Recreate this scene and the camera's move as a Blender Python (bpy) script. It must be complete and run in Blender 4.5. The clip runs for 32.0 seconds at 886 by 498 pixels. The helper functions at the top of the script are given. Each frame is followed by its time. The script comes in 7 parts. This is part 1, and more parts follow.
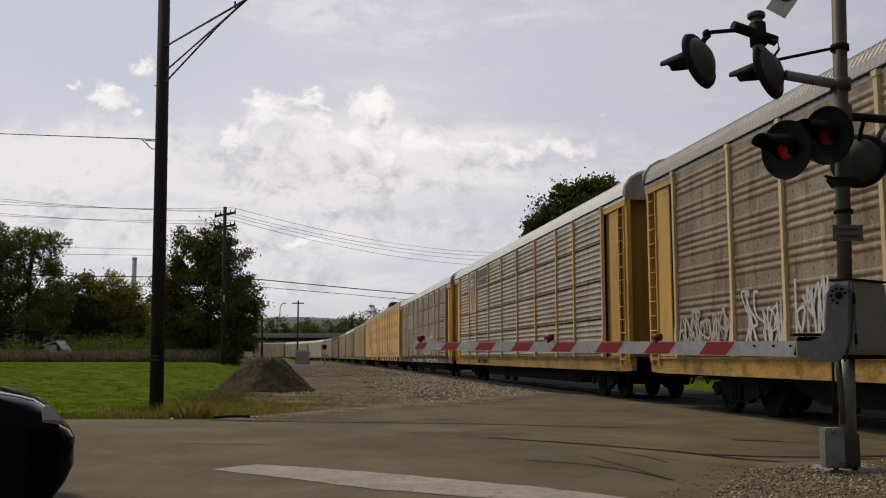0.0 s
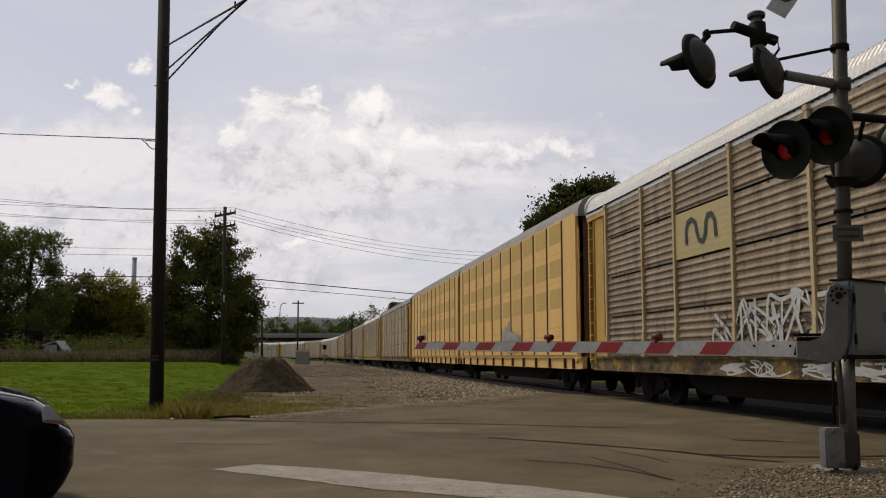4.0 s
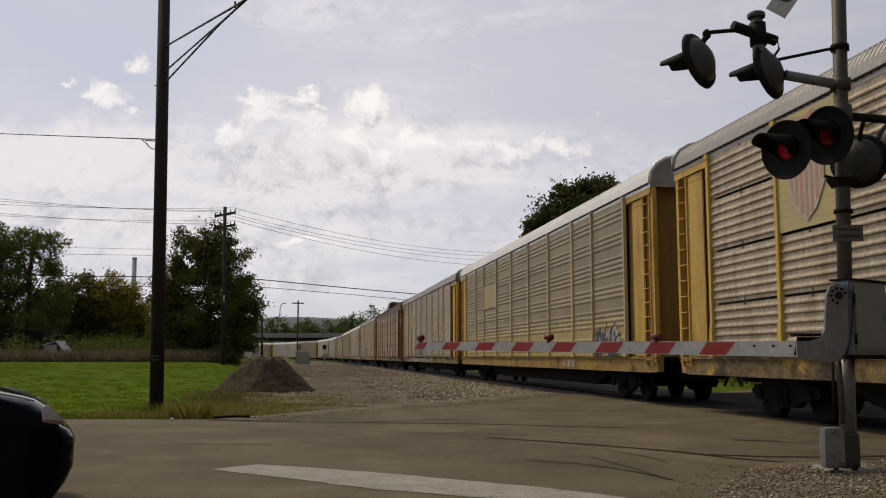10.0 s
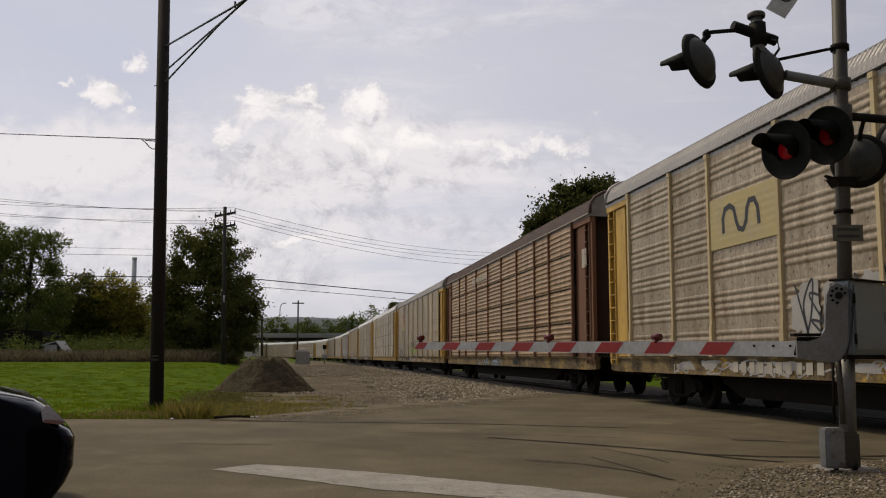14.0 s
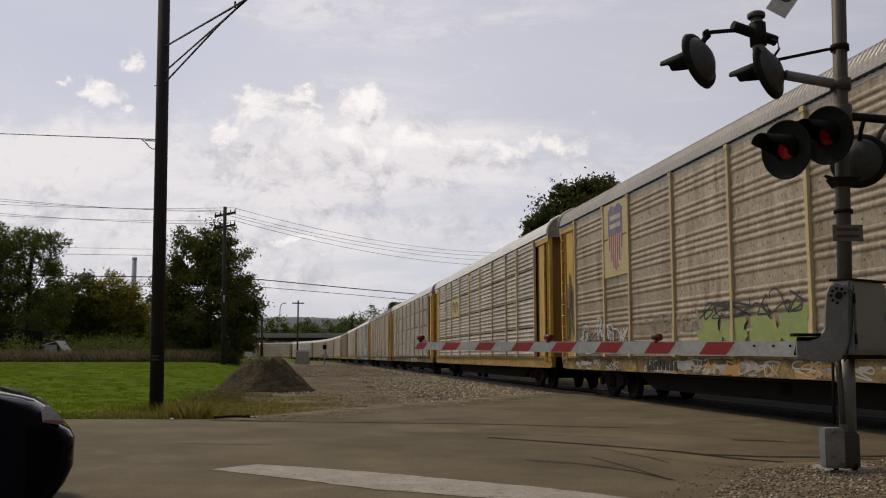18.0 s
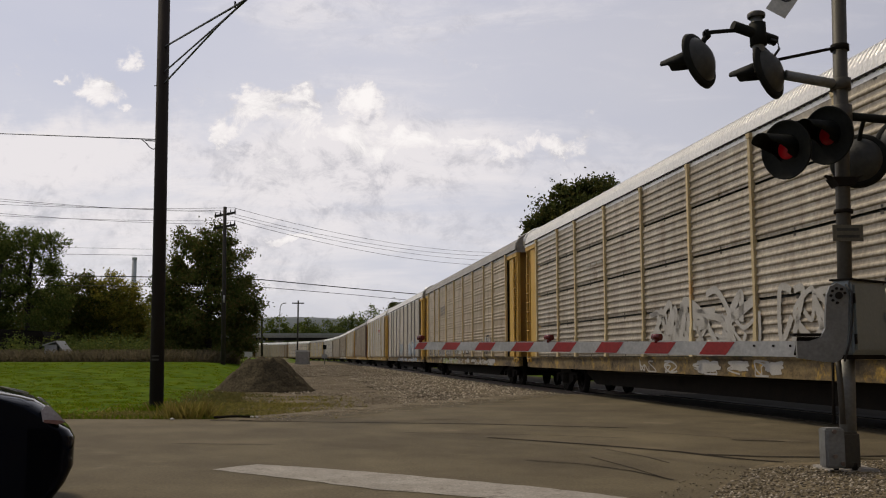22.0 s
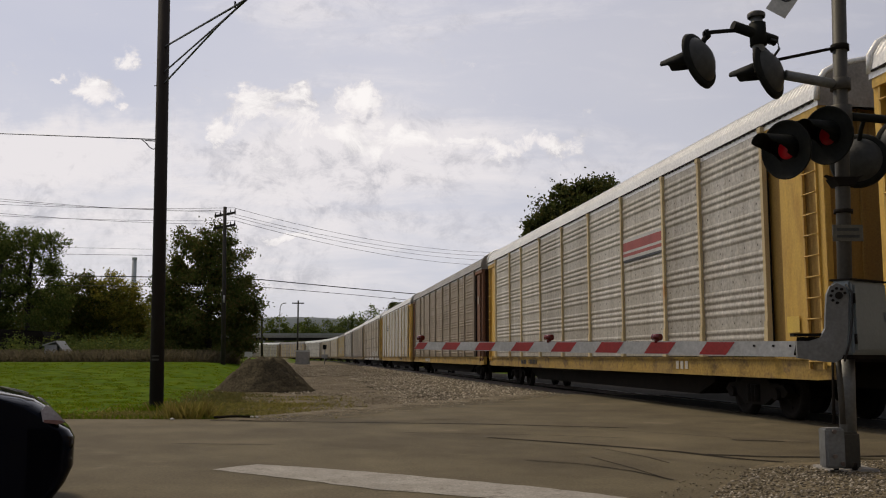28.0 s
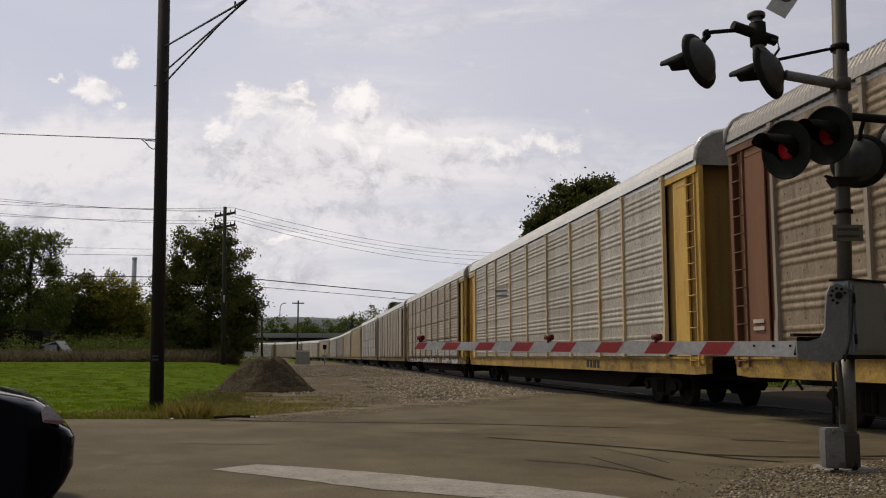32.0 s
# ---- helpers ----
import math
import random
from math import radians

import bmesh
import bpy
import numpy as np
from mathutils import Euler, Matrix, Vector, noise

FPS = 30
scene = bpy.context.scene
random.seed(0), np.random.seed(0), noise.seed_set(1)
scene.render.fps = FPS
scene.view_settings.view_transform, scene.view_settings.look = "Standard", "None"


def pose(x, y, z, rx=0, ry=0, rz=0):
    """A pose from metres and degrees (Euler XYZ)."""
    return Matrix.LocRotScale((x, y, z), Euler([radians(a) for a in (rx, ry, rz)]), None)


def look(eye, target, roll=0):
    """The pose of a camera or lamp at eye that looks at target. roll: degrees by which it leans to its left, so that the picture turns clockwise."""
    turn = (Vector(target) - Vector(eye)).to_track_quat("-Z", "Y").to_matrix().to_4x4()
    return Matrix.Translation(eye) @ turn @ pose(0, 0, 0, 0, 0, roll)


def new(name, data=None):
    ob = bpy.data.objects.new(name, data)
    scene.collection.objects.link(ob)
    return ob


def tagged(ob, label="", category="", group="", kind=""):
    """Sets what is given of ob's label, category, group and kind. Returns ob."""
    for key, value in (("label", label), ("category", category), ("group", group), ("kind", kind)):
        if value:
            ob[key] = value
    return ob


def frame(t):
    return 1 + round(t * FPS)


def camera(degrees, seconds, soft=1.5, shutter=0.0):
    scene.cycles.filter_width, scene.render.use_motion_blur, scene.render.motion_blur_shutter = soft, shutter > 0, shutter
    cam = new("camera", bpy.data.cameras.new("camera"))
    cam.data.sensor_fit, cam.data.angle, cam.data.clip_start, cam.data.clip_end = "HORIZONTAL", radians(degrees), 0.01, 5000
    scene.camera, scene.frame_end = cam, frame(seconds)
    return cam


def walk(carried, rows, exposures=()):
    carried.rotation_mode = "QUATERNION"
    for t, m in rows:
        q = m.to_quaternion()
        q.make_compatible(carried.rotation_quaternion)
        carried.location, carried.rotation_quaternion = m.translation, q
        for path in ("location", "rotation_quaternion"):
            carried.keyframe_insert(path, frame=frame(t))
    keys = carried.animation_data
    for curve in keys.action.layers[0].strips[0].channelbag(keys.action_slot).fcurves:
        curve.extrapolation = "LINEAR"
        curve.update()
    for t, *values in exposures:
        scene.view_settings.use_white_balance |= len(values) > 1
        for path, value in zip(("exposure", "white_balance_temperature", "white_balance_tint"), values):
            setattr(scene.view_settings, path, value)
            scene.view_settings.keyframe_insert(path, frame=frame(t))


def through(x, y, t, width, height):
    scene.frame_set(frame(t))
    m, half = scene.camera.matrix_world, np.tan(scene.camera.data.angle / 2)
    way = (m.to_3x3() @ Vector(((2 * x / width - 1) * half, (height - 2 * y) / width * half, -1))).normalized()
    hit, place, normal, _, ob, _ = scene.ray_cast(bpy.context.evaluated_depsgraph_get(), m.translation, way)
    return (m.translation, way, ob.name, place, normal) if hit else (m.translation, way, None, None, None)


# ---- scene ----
# Metres, z up. Origin on the road under the camera, y ahead, rail tops at z = 0.
EYE_Z = 1.147
cam = camera(50.757, 32.0, soft=1.1)
walk(cam, [(0.0, pose(0, 0, EYE_Z, 96.576, 0, 0)), (32.0, pose(0, 0, EYE_Z, 96.576, 0, 0))],
     exposures=[(0.0, 0.0, 7000, 8), (32.0, 0.0, 7000, 8)])

# ---- world, sun ----
SUN_DIR = Vector((-0.50, 0.52, 1.0)).normalized()
world = bpy.data.worlds.new("world")
scene.world = world
world.use_nodes = True
wt = world.node_tree
wt.nodes.clear()
w_out = wt.nodes.new("ShaderNodeOutputWorld")
w_sky = wt.nodes.new("ShaderNodeTexSky")
w_sky.sky_type = "NISHITA"
w_sky.sun_disc = False
w_sky.sun_elevation = math.asin(SUN_DIR.z)
w_sky.sun_rotation = math.atan2(SUN_DIR.x, SUN_DIR.y)
w_bg = wt.nodes.new("ShaderNodeBackground")
w_bg.inputs["Strength"].default_value = 0.085
wt.links.new(w_sky.outputs[0], w_bg.inputs["Color"])
w_co = wt.nodes.new("ShaderNodeTexCoord")
w_n = wt.nodes.new("ShaderNodeTexNoise")
w_n.inputs["Scale"].default_value = 2.2
w_n.inputs["Detail"].default_value = 5
w_map = wt.nodes.new("ShaderNodeMapping")
w_map.inputs["Scale"].default_value = (1, 1, 2.6)
wt.links.new(w_co.outputs["Generated"], w_map.inputs[0])
wt.links.new(w_map.outputs[0], w_n.inputs["Vector"])
w_r = wt.nodes.new("ShaderNodeValToRGB")
w_r.color_ramp.elements[0].position = 0.3
w_r.color_ramp.elements[0].color = (0.515, 0.532, 0.675, 1)
w_r.color_ramp.elements[1].position = 0.72
w_r.color_ramp.elements[1].color = (0.64, 0.635, 0.73, 1)
wt.links.new(w_n.outputs["Fac"], w_r.inputs["Fac"])
w_veil = wt.nodes.new("ShaderNodeBackground")
# the veil is brighter round the sun's half of the sky than behind
w_sep = wt.nodes.new("ShaderNodeSeparateXYZ")
wt.links.new(w_co.outputs["Generated"], w_sep.inputs[0])
w_fall = wt.nodes.new("ShaderNodeMapRange")
w_fall.inputs["From Min"].default_value = -0.9
w_fall.inputs["From Max"].default_value = 1.0
w_fall.inputs["To Min"].default_value = 0.38
w_fall.inputs["To Max"].default_value = 1.12
w_side = wt.nodes.new("ShaderNodeMath")
w_side.operation = "SUBTRACT"
wt.links.new(w_sep.outputs["Y"], w_side.inputs[0])
wt.links.new(w_sep.outputs["X"], w_side.inputs[1])
wt.links.new(w_side.outputs[0], w_fall.inputs["Value"])
wt.links.new(w_fall.outputs[0], w_veil.inputs["Strength"])
wt.links.new(w_r.outputs[0], w_veil.inputs["Color"])
w_mix = wt.nodes.new("ShaderNodeMixShader")
w_mix.inputs[0].default_value = 0.82
wt.links.new(w_bg.outputs[0], w_mix.inputs[1])
wt.links.new(w_veil.outputs[0], w_mix.inputs[2])
wt.links.new(w_mix.outputs[0], w_out.inputs["Surface"])

sun_data = bpy.data.lights.new("sun", "SUN")
sun_data.energy = 1.75
sun_data.angle = radians(10)
sun_data.color = (1.0, 0.87, 0.68)
sun = new("sun", sun_data)
sun.matrix_world = look(SUN_DIR * 100, (0, 0, 0))

# ---- node materials ----
def mat(name, base, rough=0.7, metal=0.0, vary=None, scale=3.0, fine=60.0, bump=0.15, rust=None, rust_at=0.6, streak=False, rand=0.0, emit=0.0, spec=0.5, grain=0.18):
    """A surface with broad patches of a second tone, a fine grain, and stains of a third tone."""
    m = bpy.data.materials.new(name)
    m.use_nodes = True
    nt = m.node_tree
    b = nt.nodes["Principled BSDF"]
    b.inputs["Roughness"].default_value = rough
    b.inputs["Metallic"].default_value = metal
    b.inputs["Specular IOR Level"].default_value = spec
    co = nt.nodes.new("ShaderNodeTexCoord")
    vec = co.outputs["Object"]
    if rand:
        # each piece takes its own stretch of the pattern
        own = nt.nodes.new("ShaderNodeObjectInfo")
        off = nt.nodes.new("ShaderNodeMath")
        off.operation = "MULTIPLY"
        off.inputs[1].default_value = 83.0
        nt.links.new(own.outputs["Random"], off.inputs[0])
        shift = nt.nodes.new("ShaderNodeVectorMath")
        nt.links.new(vec, shift.inputs[0])
        nt.links.new(off.outputs[0], shift.inputs[1])
        vec = shift.outputs[0]
    vary = vary or tuple(c * 0.7 for c in base)
    n1 = nt.nodes.new("ShaderNodeTexNoise")
    n1.inputs["Scale"].default_value = scale
    n1.inputs["Detail"].default_value = 6
    n1.inputs["Roughness"].default_value = 0.65
    if streak:
        mp = nt.nodes.new("ShaderNodeMapping")
        mp.inputs["Scale"].default_value = (1, 1, 0.12)
        nt.links.new(vec, mp.inputs[0])
        nt.links.new(mp.outputs[0], n1.inputs["Vector"])
    else:
        nt.links.new(vec, n1.inputs["Vector"])
    r1 = nt.nodes.new("ShaderNodeMapRange")
    r1.inputs["From Min"].default_value = 0.32
    r1.inputs["From Max"].default_value = 0.68
    nt.links.new(n1.outputs["Fac"], r1.inputs["Value"])
    mx = nt.nodes.new("ShaderNodeMix")
    mx.data_type = "RGBA"
    mx.inputs["A"].default_value = (*base, 1)
    mx.inputs["B"].default_value = (*vary, 1)
    nt.links.new(r1.outputs[0], mx.inputs["Factor"])
    col = mx.outputs["Result"]
    n2 = nt.nodes.new("ShaderNodeTexNoise")
    n2.inputs["Scale"].default_value = fine
    n2.inputs["Detail"].default_value = 4
    nt.links.new(vec, n2.inputs["Vector"])
    if rust:
        n3 = nt.nodes.new("ShaderNodeTexNoise")
        n3.inputs["Scale"].default_value = scale * 2.3
        n3.inputs["Detail"].default_value = 8
        n3.inputs["Roughness"].default_value = 0.7
        mp3 = nt.nodes.new("ShaderNodeMapping")
        mp3.inputs["Location"].default_value = (3.1, 7.7, 1.3)
        mp3.inputs["Scale"].default_value = (1, 1, 0.35 if streak else 1)
        nt.links.new(vec, mp3.inputs[0])
        nt.links.new(mp3.outputs[0], n3.inputs["Vector"])
        r3 = nt.nodes.new("ShaderNodeMapRange")
        r3.inputs["From Min"].default_value = rust_at
        r3.inputs["From Max"].default_value = rust_at + 0.12
        nt.links.new(n3.outputs["Fac"], r3.inputs["Value"])
        m3 = nt.nodes.new("ShaderNodeMix")
        m3.data_type = "RGBA"
        nt.links.new(r3.outputs[0], m3.inputs["Factor"])
        nt.links.new(col, m3.inputs["A"])
        m3.inputs["B"].default_value = (*rust, 1)
        col = m3.outputs["Result"]
    hsv = nt.nodes.new("ShaderNodeHueSaturation")
    r2 = nt.nodes.new("ShaderNodeMapRange")
    r2.inputs["From Min"].default_value = 0.25
    r2.inputs["From Max"].default_value = 0.75
    r2.inputs["To Min"].default_value = 1 - grain
    r2.inputs["To Max"].default_value = 1 + grain
    nt.links.new(n2.outputs["Fac"], r2.inputs["Value"])
    val = r2.outputs[0]
    if rand:
        oi = nt.nodes.new("ShaderNodeObjectInfo")
        rr = nt.nodes.new("ShaderNodeMapRange")
        rr.inputs["To Min"].default_value = 1 - rand
        rr.inputs["To Max"].default_value = 1 + rand
        nt.links.new(oi.outputs["Random"], rr.inputs["Value"])
        mu = nt.nodes.new("ShaderNodeMath")
        mu.operation = "MULTIPLY"
        nt.links.new(val, mu.inputs[0])
        nt.links.new(rr.outputs[0], mu.inputs[1])
        val = mu.outputs[0]
    nt.links.new(val, hsv.inputs["Value"])
    nt.links.new(col, hsv.inputs["Color"])
    nt.links.new(hsv.outputs[0], b.inputs["Base Color"])
    if bump:
        bp = nt.nodes.new("ShaderNodeBump")
        bp.inputs["Strength"].default_value = bump
        bp.inputs["Distance"].default_value = 0.01
        nt.links.new(n2.outputs["Fac"], bp.inputs["Height"])
        nt.links.new(bp.outputs[0], b.inputs["Normal"])
    if emit:
        b.inputs["Emission Color"].default_value = (*base, 1)
        b.inputs["Emission Strength"].default_value = emit
    return m


def grime(m, base_scale, low, high, squash=0.1, at=(0.35, 0.68)):
    """Lays narrow runs of dirt over a material's colour."""
    nt = m.node_tree
    b = nt.nodes["Principled BSDF"]
    old = b.inputs["Base Color"].links[0].from_socket
    co = nt.nodes.new("ShaderNodeTexCoord")
    own = nt.nodes.new("ShaderNodeObjectInfo")
    off = nt.nodes.new("ShaderNodeMath")
    off.operation = "MULTIPLY"
    off.inputs[1].default_value = 41.0
    nt.links.new(own.outputs["Random"], off.inputs[0])
    shift = nt.nodes.new("ShaderNodeVectorMath")
    nt.links.new(co.outputs["Object"], shift.inputs[0])
    nt.links.new(off.outputs[0], shift.inputs[1])
    mp = nt.nodes.new("ShaderNodeMapping")
    mp.inputs["Scale"].default_value = (1, 1, squash)
    nt.links.new(shift.outputs[0], mp.inputs[0])
    nz = nt.nodes.new("ShaderNodeTexNoise")
    nz.inputs["Scale"].default_value = base_scale
    nz.inputs["Detail"].default_value = 9
    nz.inputs["Roughness"].default_value = 0.72
    nt.links.new(mp.outputs[0], nz.inputs["Vector"])
    rg = nt.nodes.new("ShaderNodeMapRange")
    rg.inputs["From Min"].default_value = at[0]
    rg.inputs["From Max"].default_value = at[1]
    nt.links.new(nz.outputs["Fac"], rg.inputs["Value"])
    tint = nt.nodes.new("ShaderNodeMix")
    tint.data_type = "RGBA"
    tint.inputs["A"].default_value = (*high, 1)
    tint.inputs["B"].default_value = (*low, 1)
    nt.links.new(rg.outputs[0], tint.inputs["Factor"])
    mul = nt.nodes.new("ShaderNodeMix")
    mul.data_type = "RGBA"
    mul.blend_type = "MULTIPLY"
    mul.inputs["Factor"].default_value = 1.0
    nt.links.new(old, mul.inputs["A"])
    nt.links.new(tint.outputs["Result"], mul.inputs["B"])
    nt.links.new(mul.outputs["Result"], b.inputs["Base Color"])
    return m


def leaf_mat(name, a, b_col, c_col, through=0.4):
    """Leaves: three tones told apart leaf by leaf, a little light passing through."""
    m = bpy.data.materials.new(name)
    m.use_nodes = True
    nt = m.node_tree
    b = nt.nodes["Principled BSDF"]
    b.inputs["Roughness"].default_value = 0.75
    b.inputs["Specular IOR Level"].default_value = 0.08
    g = nt.nodes.new("ShaderNodeNewGeometry")
    r = nt.nodes.new("ShaderNodeValToRGB")
    r.color_ramp.elements[0].color = (*a, 1)
    r.color_ramp.elements[1].color = (*c_col, 1)
    e = r.color_ramp.elements.new(0.6)
    e.color = (*b_col, 1)
    nt.links.new(g.outputs["Random Per Island"], r.inputs["Fac"])
    nt.links.new(r.outputs[0], b.inputs["Base Color"])
    tr = nt.nodes.new("ShaderNodeBsdfTranslucent")
    nt.links.new(r.outputs[0], tr.inputs["Color"])
    mx = nt.nodes.new("ShaderNodeMixShader")
    mx.inputs[0].default_value = through
    nt.links.new(b.outputs[0], mx.inputs[1])
    nt.links.new(tr.outputs[0], mx.inputs[2])
    nt.links.new(mx.outputs[0], nt.nodes["Material Output"].inputs["Surface"])
    return m


M_ASPHALT = grime(mat("asphalt", (0.130, 0.106, 0.062), 0.9, vary=(0.084, 0.067, 0.039), scale=0.28, fine=38, bump=0.5, spec=0.22, rust=(0.160, 0.132, 0.084), rust_at=0.59, grain=0.30), 0.55, (0.72, 0.71, 0.70), (1.16, 1.16, 1.17), 1.0)
M_TAR = mat("tar", (0.027, 0.021, 0.014), 0.9, fine=30, spec=0.1)
M_WHITE_LINE = mat("road_paint", (0.31, 0.285, 0.245), 0.85, vary=(0.205, 0.185, 0.155), scale=2.2, fine=40, rust=(0.125, 0.105, 0.08), rust_at=0.56, grain=0.3)
M_GRAVEL = grime(mat("gravel", (0.190, 0.160, 0.115), 0.95, vary=(0.105, 0.083, 0.052), scale=0.35, fine=16, bump=0.9, rust=(0.225, 0.192, 0.142), rust_at=0.60, grain=0.4, spec=0.1), 0.8, (0.50, 0.475, 0.43), (1.16, 1.14, 1.10), 1.0)
# dark stone, taken darker still to hold the shade under the train
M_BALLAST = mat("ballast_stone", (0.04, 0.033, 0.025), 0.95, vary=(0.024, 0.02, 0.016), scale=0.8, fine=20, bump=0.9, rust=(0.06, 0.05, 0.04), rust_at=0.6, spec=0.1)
M_EARTH = mat("earth", (0.088, 0.072, 0.045), 1.0, vary=(0.050, 0.041, 0.026), scale=1.6, fine=14, bump=1.0, spec=0.05, rust=(0.115, 0.094, 0.062), rust_at=0.60, grain=0.45)
M_GRASS = mat("grass", (0.038, 0.082, 0.002), 0.95, vary=(0.092, 0.134, 0.003), scale=0.7, fine=2.2, bump=0.4, spec=0.03, rust=(0.082, 0.088, 0.008), rust_at=0.55, grain=0.34)
M_BLADE = leaf_mat("grass_blade", (0.080, 0.135, 0.004), (0.100, 0.15, 0.005), (0.135, 0.145, 0.014))
M_TUFT = leaf_mat("grass_tuft", (0.095, 0.150, 0.006), (0.140, 0.195, 0.008), (0.195, 0.205, 0.020), 0.5)
M_WEED = leaf_mat("brown_weed", (0.10, 0.086, 0.030), (0.11, 0.112, 0.032), (0.19, 0.14, 0.058), 0.55)
M_THATCH = leaf_mat("thatch", (0.145, 0.130, 0.032), (0.200, 0.180, 0.045), (0.29, 0.235, 0.090), 0.55)
M_STRAW = leaf_mat("dry_grass", (0.17, 0.13, 0.035), (0.16, 0.15, 0.03), (0.30, 0.22, 0.075), 0.55)
# asphalt colour with the shadow of the train in it
M_ROAD_SHADE = mat("shaded_asphalt", (0.020, 0.017, 0.012), 0.95, vary=(0.013, 0.011, 0.008), scale=1.0, fine=30, spec=0.05)
M_SHOULDER = mat("shoulder_gravel", (0.17, 0.138, 0.088), 0.95, vary=(0.115, 0.092, 0.058), scale=1.6, fine=18, bump=1.0, rust=(0.23, 0.19, 0.13), rust_at=0.58, grain=0.4, spec=0.08)
M_BARK = mat("bark", (0.035, 0.027, 0.02), 0.95, scale=4, fine=30, bump=0.8)
M_POLE = mat("creosoted_wood", (0.022, 0.014, 0.011), 0.9, vary=(0.012, 0.008, 0.007), scale=1.5, fine=50, bump=0.6, streak=True)
M_LEAF_DARK = leaf_mat("leaf_dark", (0.070, 0.090, 0.024), (0.105, 0.128, 0.032), (0.175, 0.130, 0.045))
M_LEAF_DEEP = leaf_mat("leaf_deep", (0.045, 0.058, 0.018), (0.075, 0.090, 0.024), (0.125, 0.105, 0.034))
M_LEAF_GREEN = leaf_mat("leaf_green", (0.07, 0.098, 0.024), (0.115, 0.150, 0.036), (0.18, 0.19, 0.050))
M_LEAF_YELLOW = leaf_mat("leaf_yellow", (0.15, 0.155, 0.030), (0.25, 0.23, 0.042), (0.36, 0.28, 0.055))
M_GALV = mat("galvanised_steel", (0.36, 0.36, 0.35), 0.55, 0.35, vary=(0.27, 0.27, 0.26), scale=3, fine=40, streak=True)
M_MAST = mat("mast_paint", (0.068, 0.060, 0.047), 0.6, 0.15, vary=(0.042, 0.038, 0.030), scale=2.5, fine=30, streak=True, rust=(0.10, 0.07, 0.05), rust_at=0.66)
M_BLACK = mat("black_paint", (0.018, 0.018, 0.018), 0.5, fine=25)
# well below iron's own tone: trucks and underframes carry their shade in it
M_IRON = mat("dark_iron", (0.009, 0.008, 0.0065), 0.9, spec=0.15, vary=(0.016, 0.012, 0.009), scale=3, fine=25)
M_STEEL = mat("rail_steel", (0.22, 0.19, 0.17), 0.4, 0.7, vary=(0.12, 0.08, 0.06), scale=3, fine=20)
M_RED = mat("red_sheeting", (0.37, 0.018, 0.014), 0.5, scale=2, fine=30, vary=(0.30, 0.018, 0.013), rust=(0.26, 0.03, 0.02), rust_at=0.66)
M_WHITE = mat("white_sheeting", (0.51, 0.505, 0.47), 0.5, scale=2, fine=30, vary=(0.40, 0.39, 0.355), rust=(0.34, 0.31, 0.26), rust_at=0.66)
M_STACK = mat("pale_concrete", (0.44, 0.46, 0.49), 0.9, vary=(0.38, 0.40, 0.43), scale=0.2, fine=3)
M_POLE_FAR = mat("weathered_wood", (0.036, 0.031, 0.024), 0.9, vary=(0.024, 0.020, 0.016), scale=1.5, fine=30, streak=True)
M_WEED_FAR = leaf_mat("grey_weed", (0.090, 0.080, 0.048), (0.125, 0.106, 0.068), (0.180, 0.145, 0.098), 0.6)
M_CONC = mat("concrete", (0.33, 0.31, 0.28), 0.9, scale=2, fine=30)
M_TIE = mat("sleeper_wood", (0.06, 0.05, 0.04), 0.95, scale=2, fine=25, bump=0.6)
M_WIRE = mat("wire", (0.02, 0.02, 0.022), 0.6, bump=0)
M_RUBBER = mat("rubber", (0.015, 0.015, 0.015), 0.85)
M_HOOD = mat("lamp_black", (0.007, 0.0075, 0.0065), 0.75, spec=0.15, vary=(0.013, 0.014, 0.011), scale=6, fine=25)
# lamp black raised to grey for the light falling on the lamp backs
M_BOWL = mat("lamp_back_lit", (0.050, 0.050, 0.044), 0.5, spec=0.35, vary=(0.030, 0.030, 0.026), scale=5, fine=25)
M_LENS = mat("red_lens", (0.22, 0.003, 0.008), 0.3, vary=(0.07, 0.002, 0.003), scale=14, bump=0, emit=0.05)
M_LENS_LIT = mat("red_lens_glow", (0.30, 0.003, 0.010), 0.3, vary=(0.12, 0.002, 0.004), scale=14, bump=0, emit=0.11)
M_LENS_OFF = mat("red_lamp_lens", (0.13, 0.008, 0.008), 0.25, bump=0)
M_GLASS = mat("dark_glass", (0.01, 0.012, 0.014), 0.05, bump=0)


# ---- mesh helpers ----
def part(name, bm, material, parent, label="", kind=""):
    """Links a bmesh (or a finished mesh) as one mesh object under a thing or a part."""
    if isinstance(bm, bmesh.types.BMesh):
        me = bpy.data.meshes.new(name)
        bm.to_mesh(me)
        bm.free()
    else:
        me = bm
    if material and not me.materials:
        me.materials.append(material)
    ob = new(name, me)
    if parent:
        ob.parent = parent
    return tagged(ob, label, kind=kind)


def shared(name, me, material, parent, m=None, label=""):
    """A part on a shared mesh with a material of its own."""
    if not me.materials:
        me.materials.append(M_GALV)
    ob = new(name, me)
    ob.parent = parent
    ob.material_slots[0].link = "OBJECT"
    ob.material_slots[0].material = material
    if m is not None:
        ob.matrix_basis = m
    return tagged(ob, label)


def thing(name, at, label, category, group="", kind=""):
    ob = new(name)
    ob.empty_display_size = 0.2
    ob.matrix_basis = at
    return tagged(ob, label, category, group, kind)


def mesh_of(bm, name="mesh"):
    me = bpy.data.meshes.new(name)
    bm.to_mesh(me)
    bm.free()
    return me


def smooth(me):
    me.polygons.foreach_set("use_smooth", [True] * len(me.polygons))
    me.update()
    return me


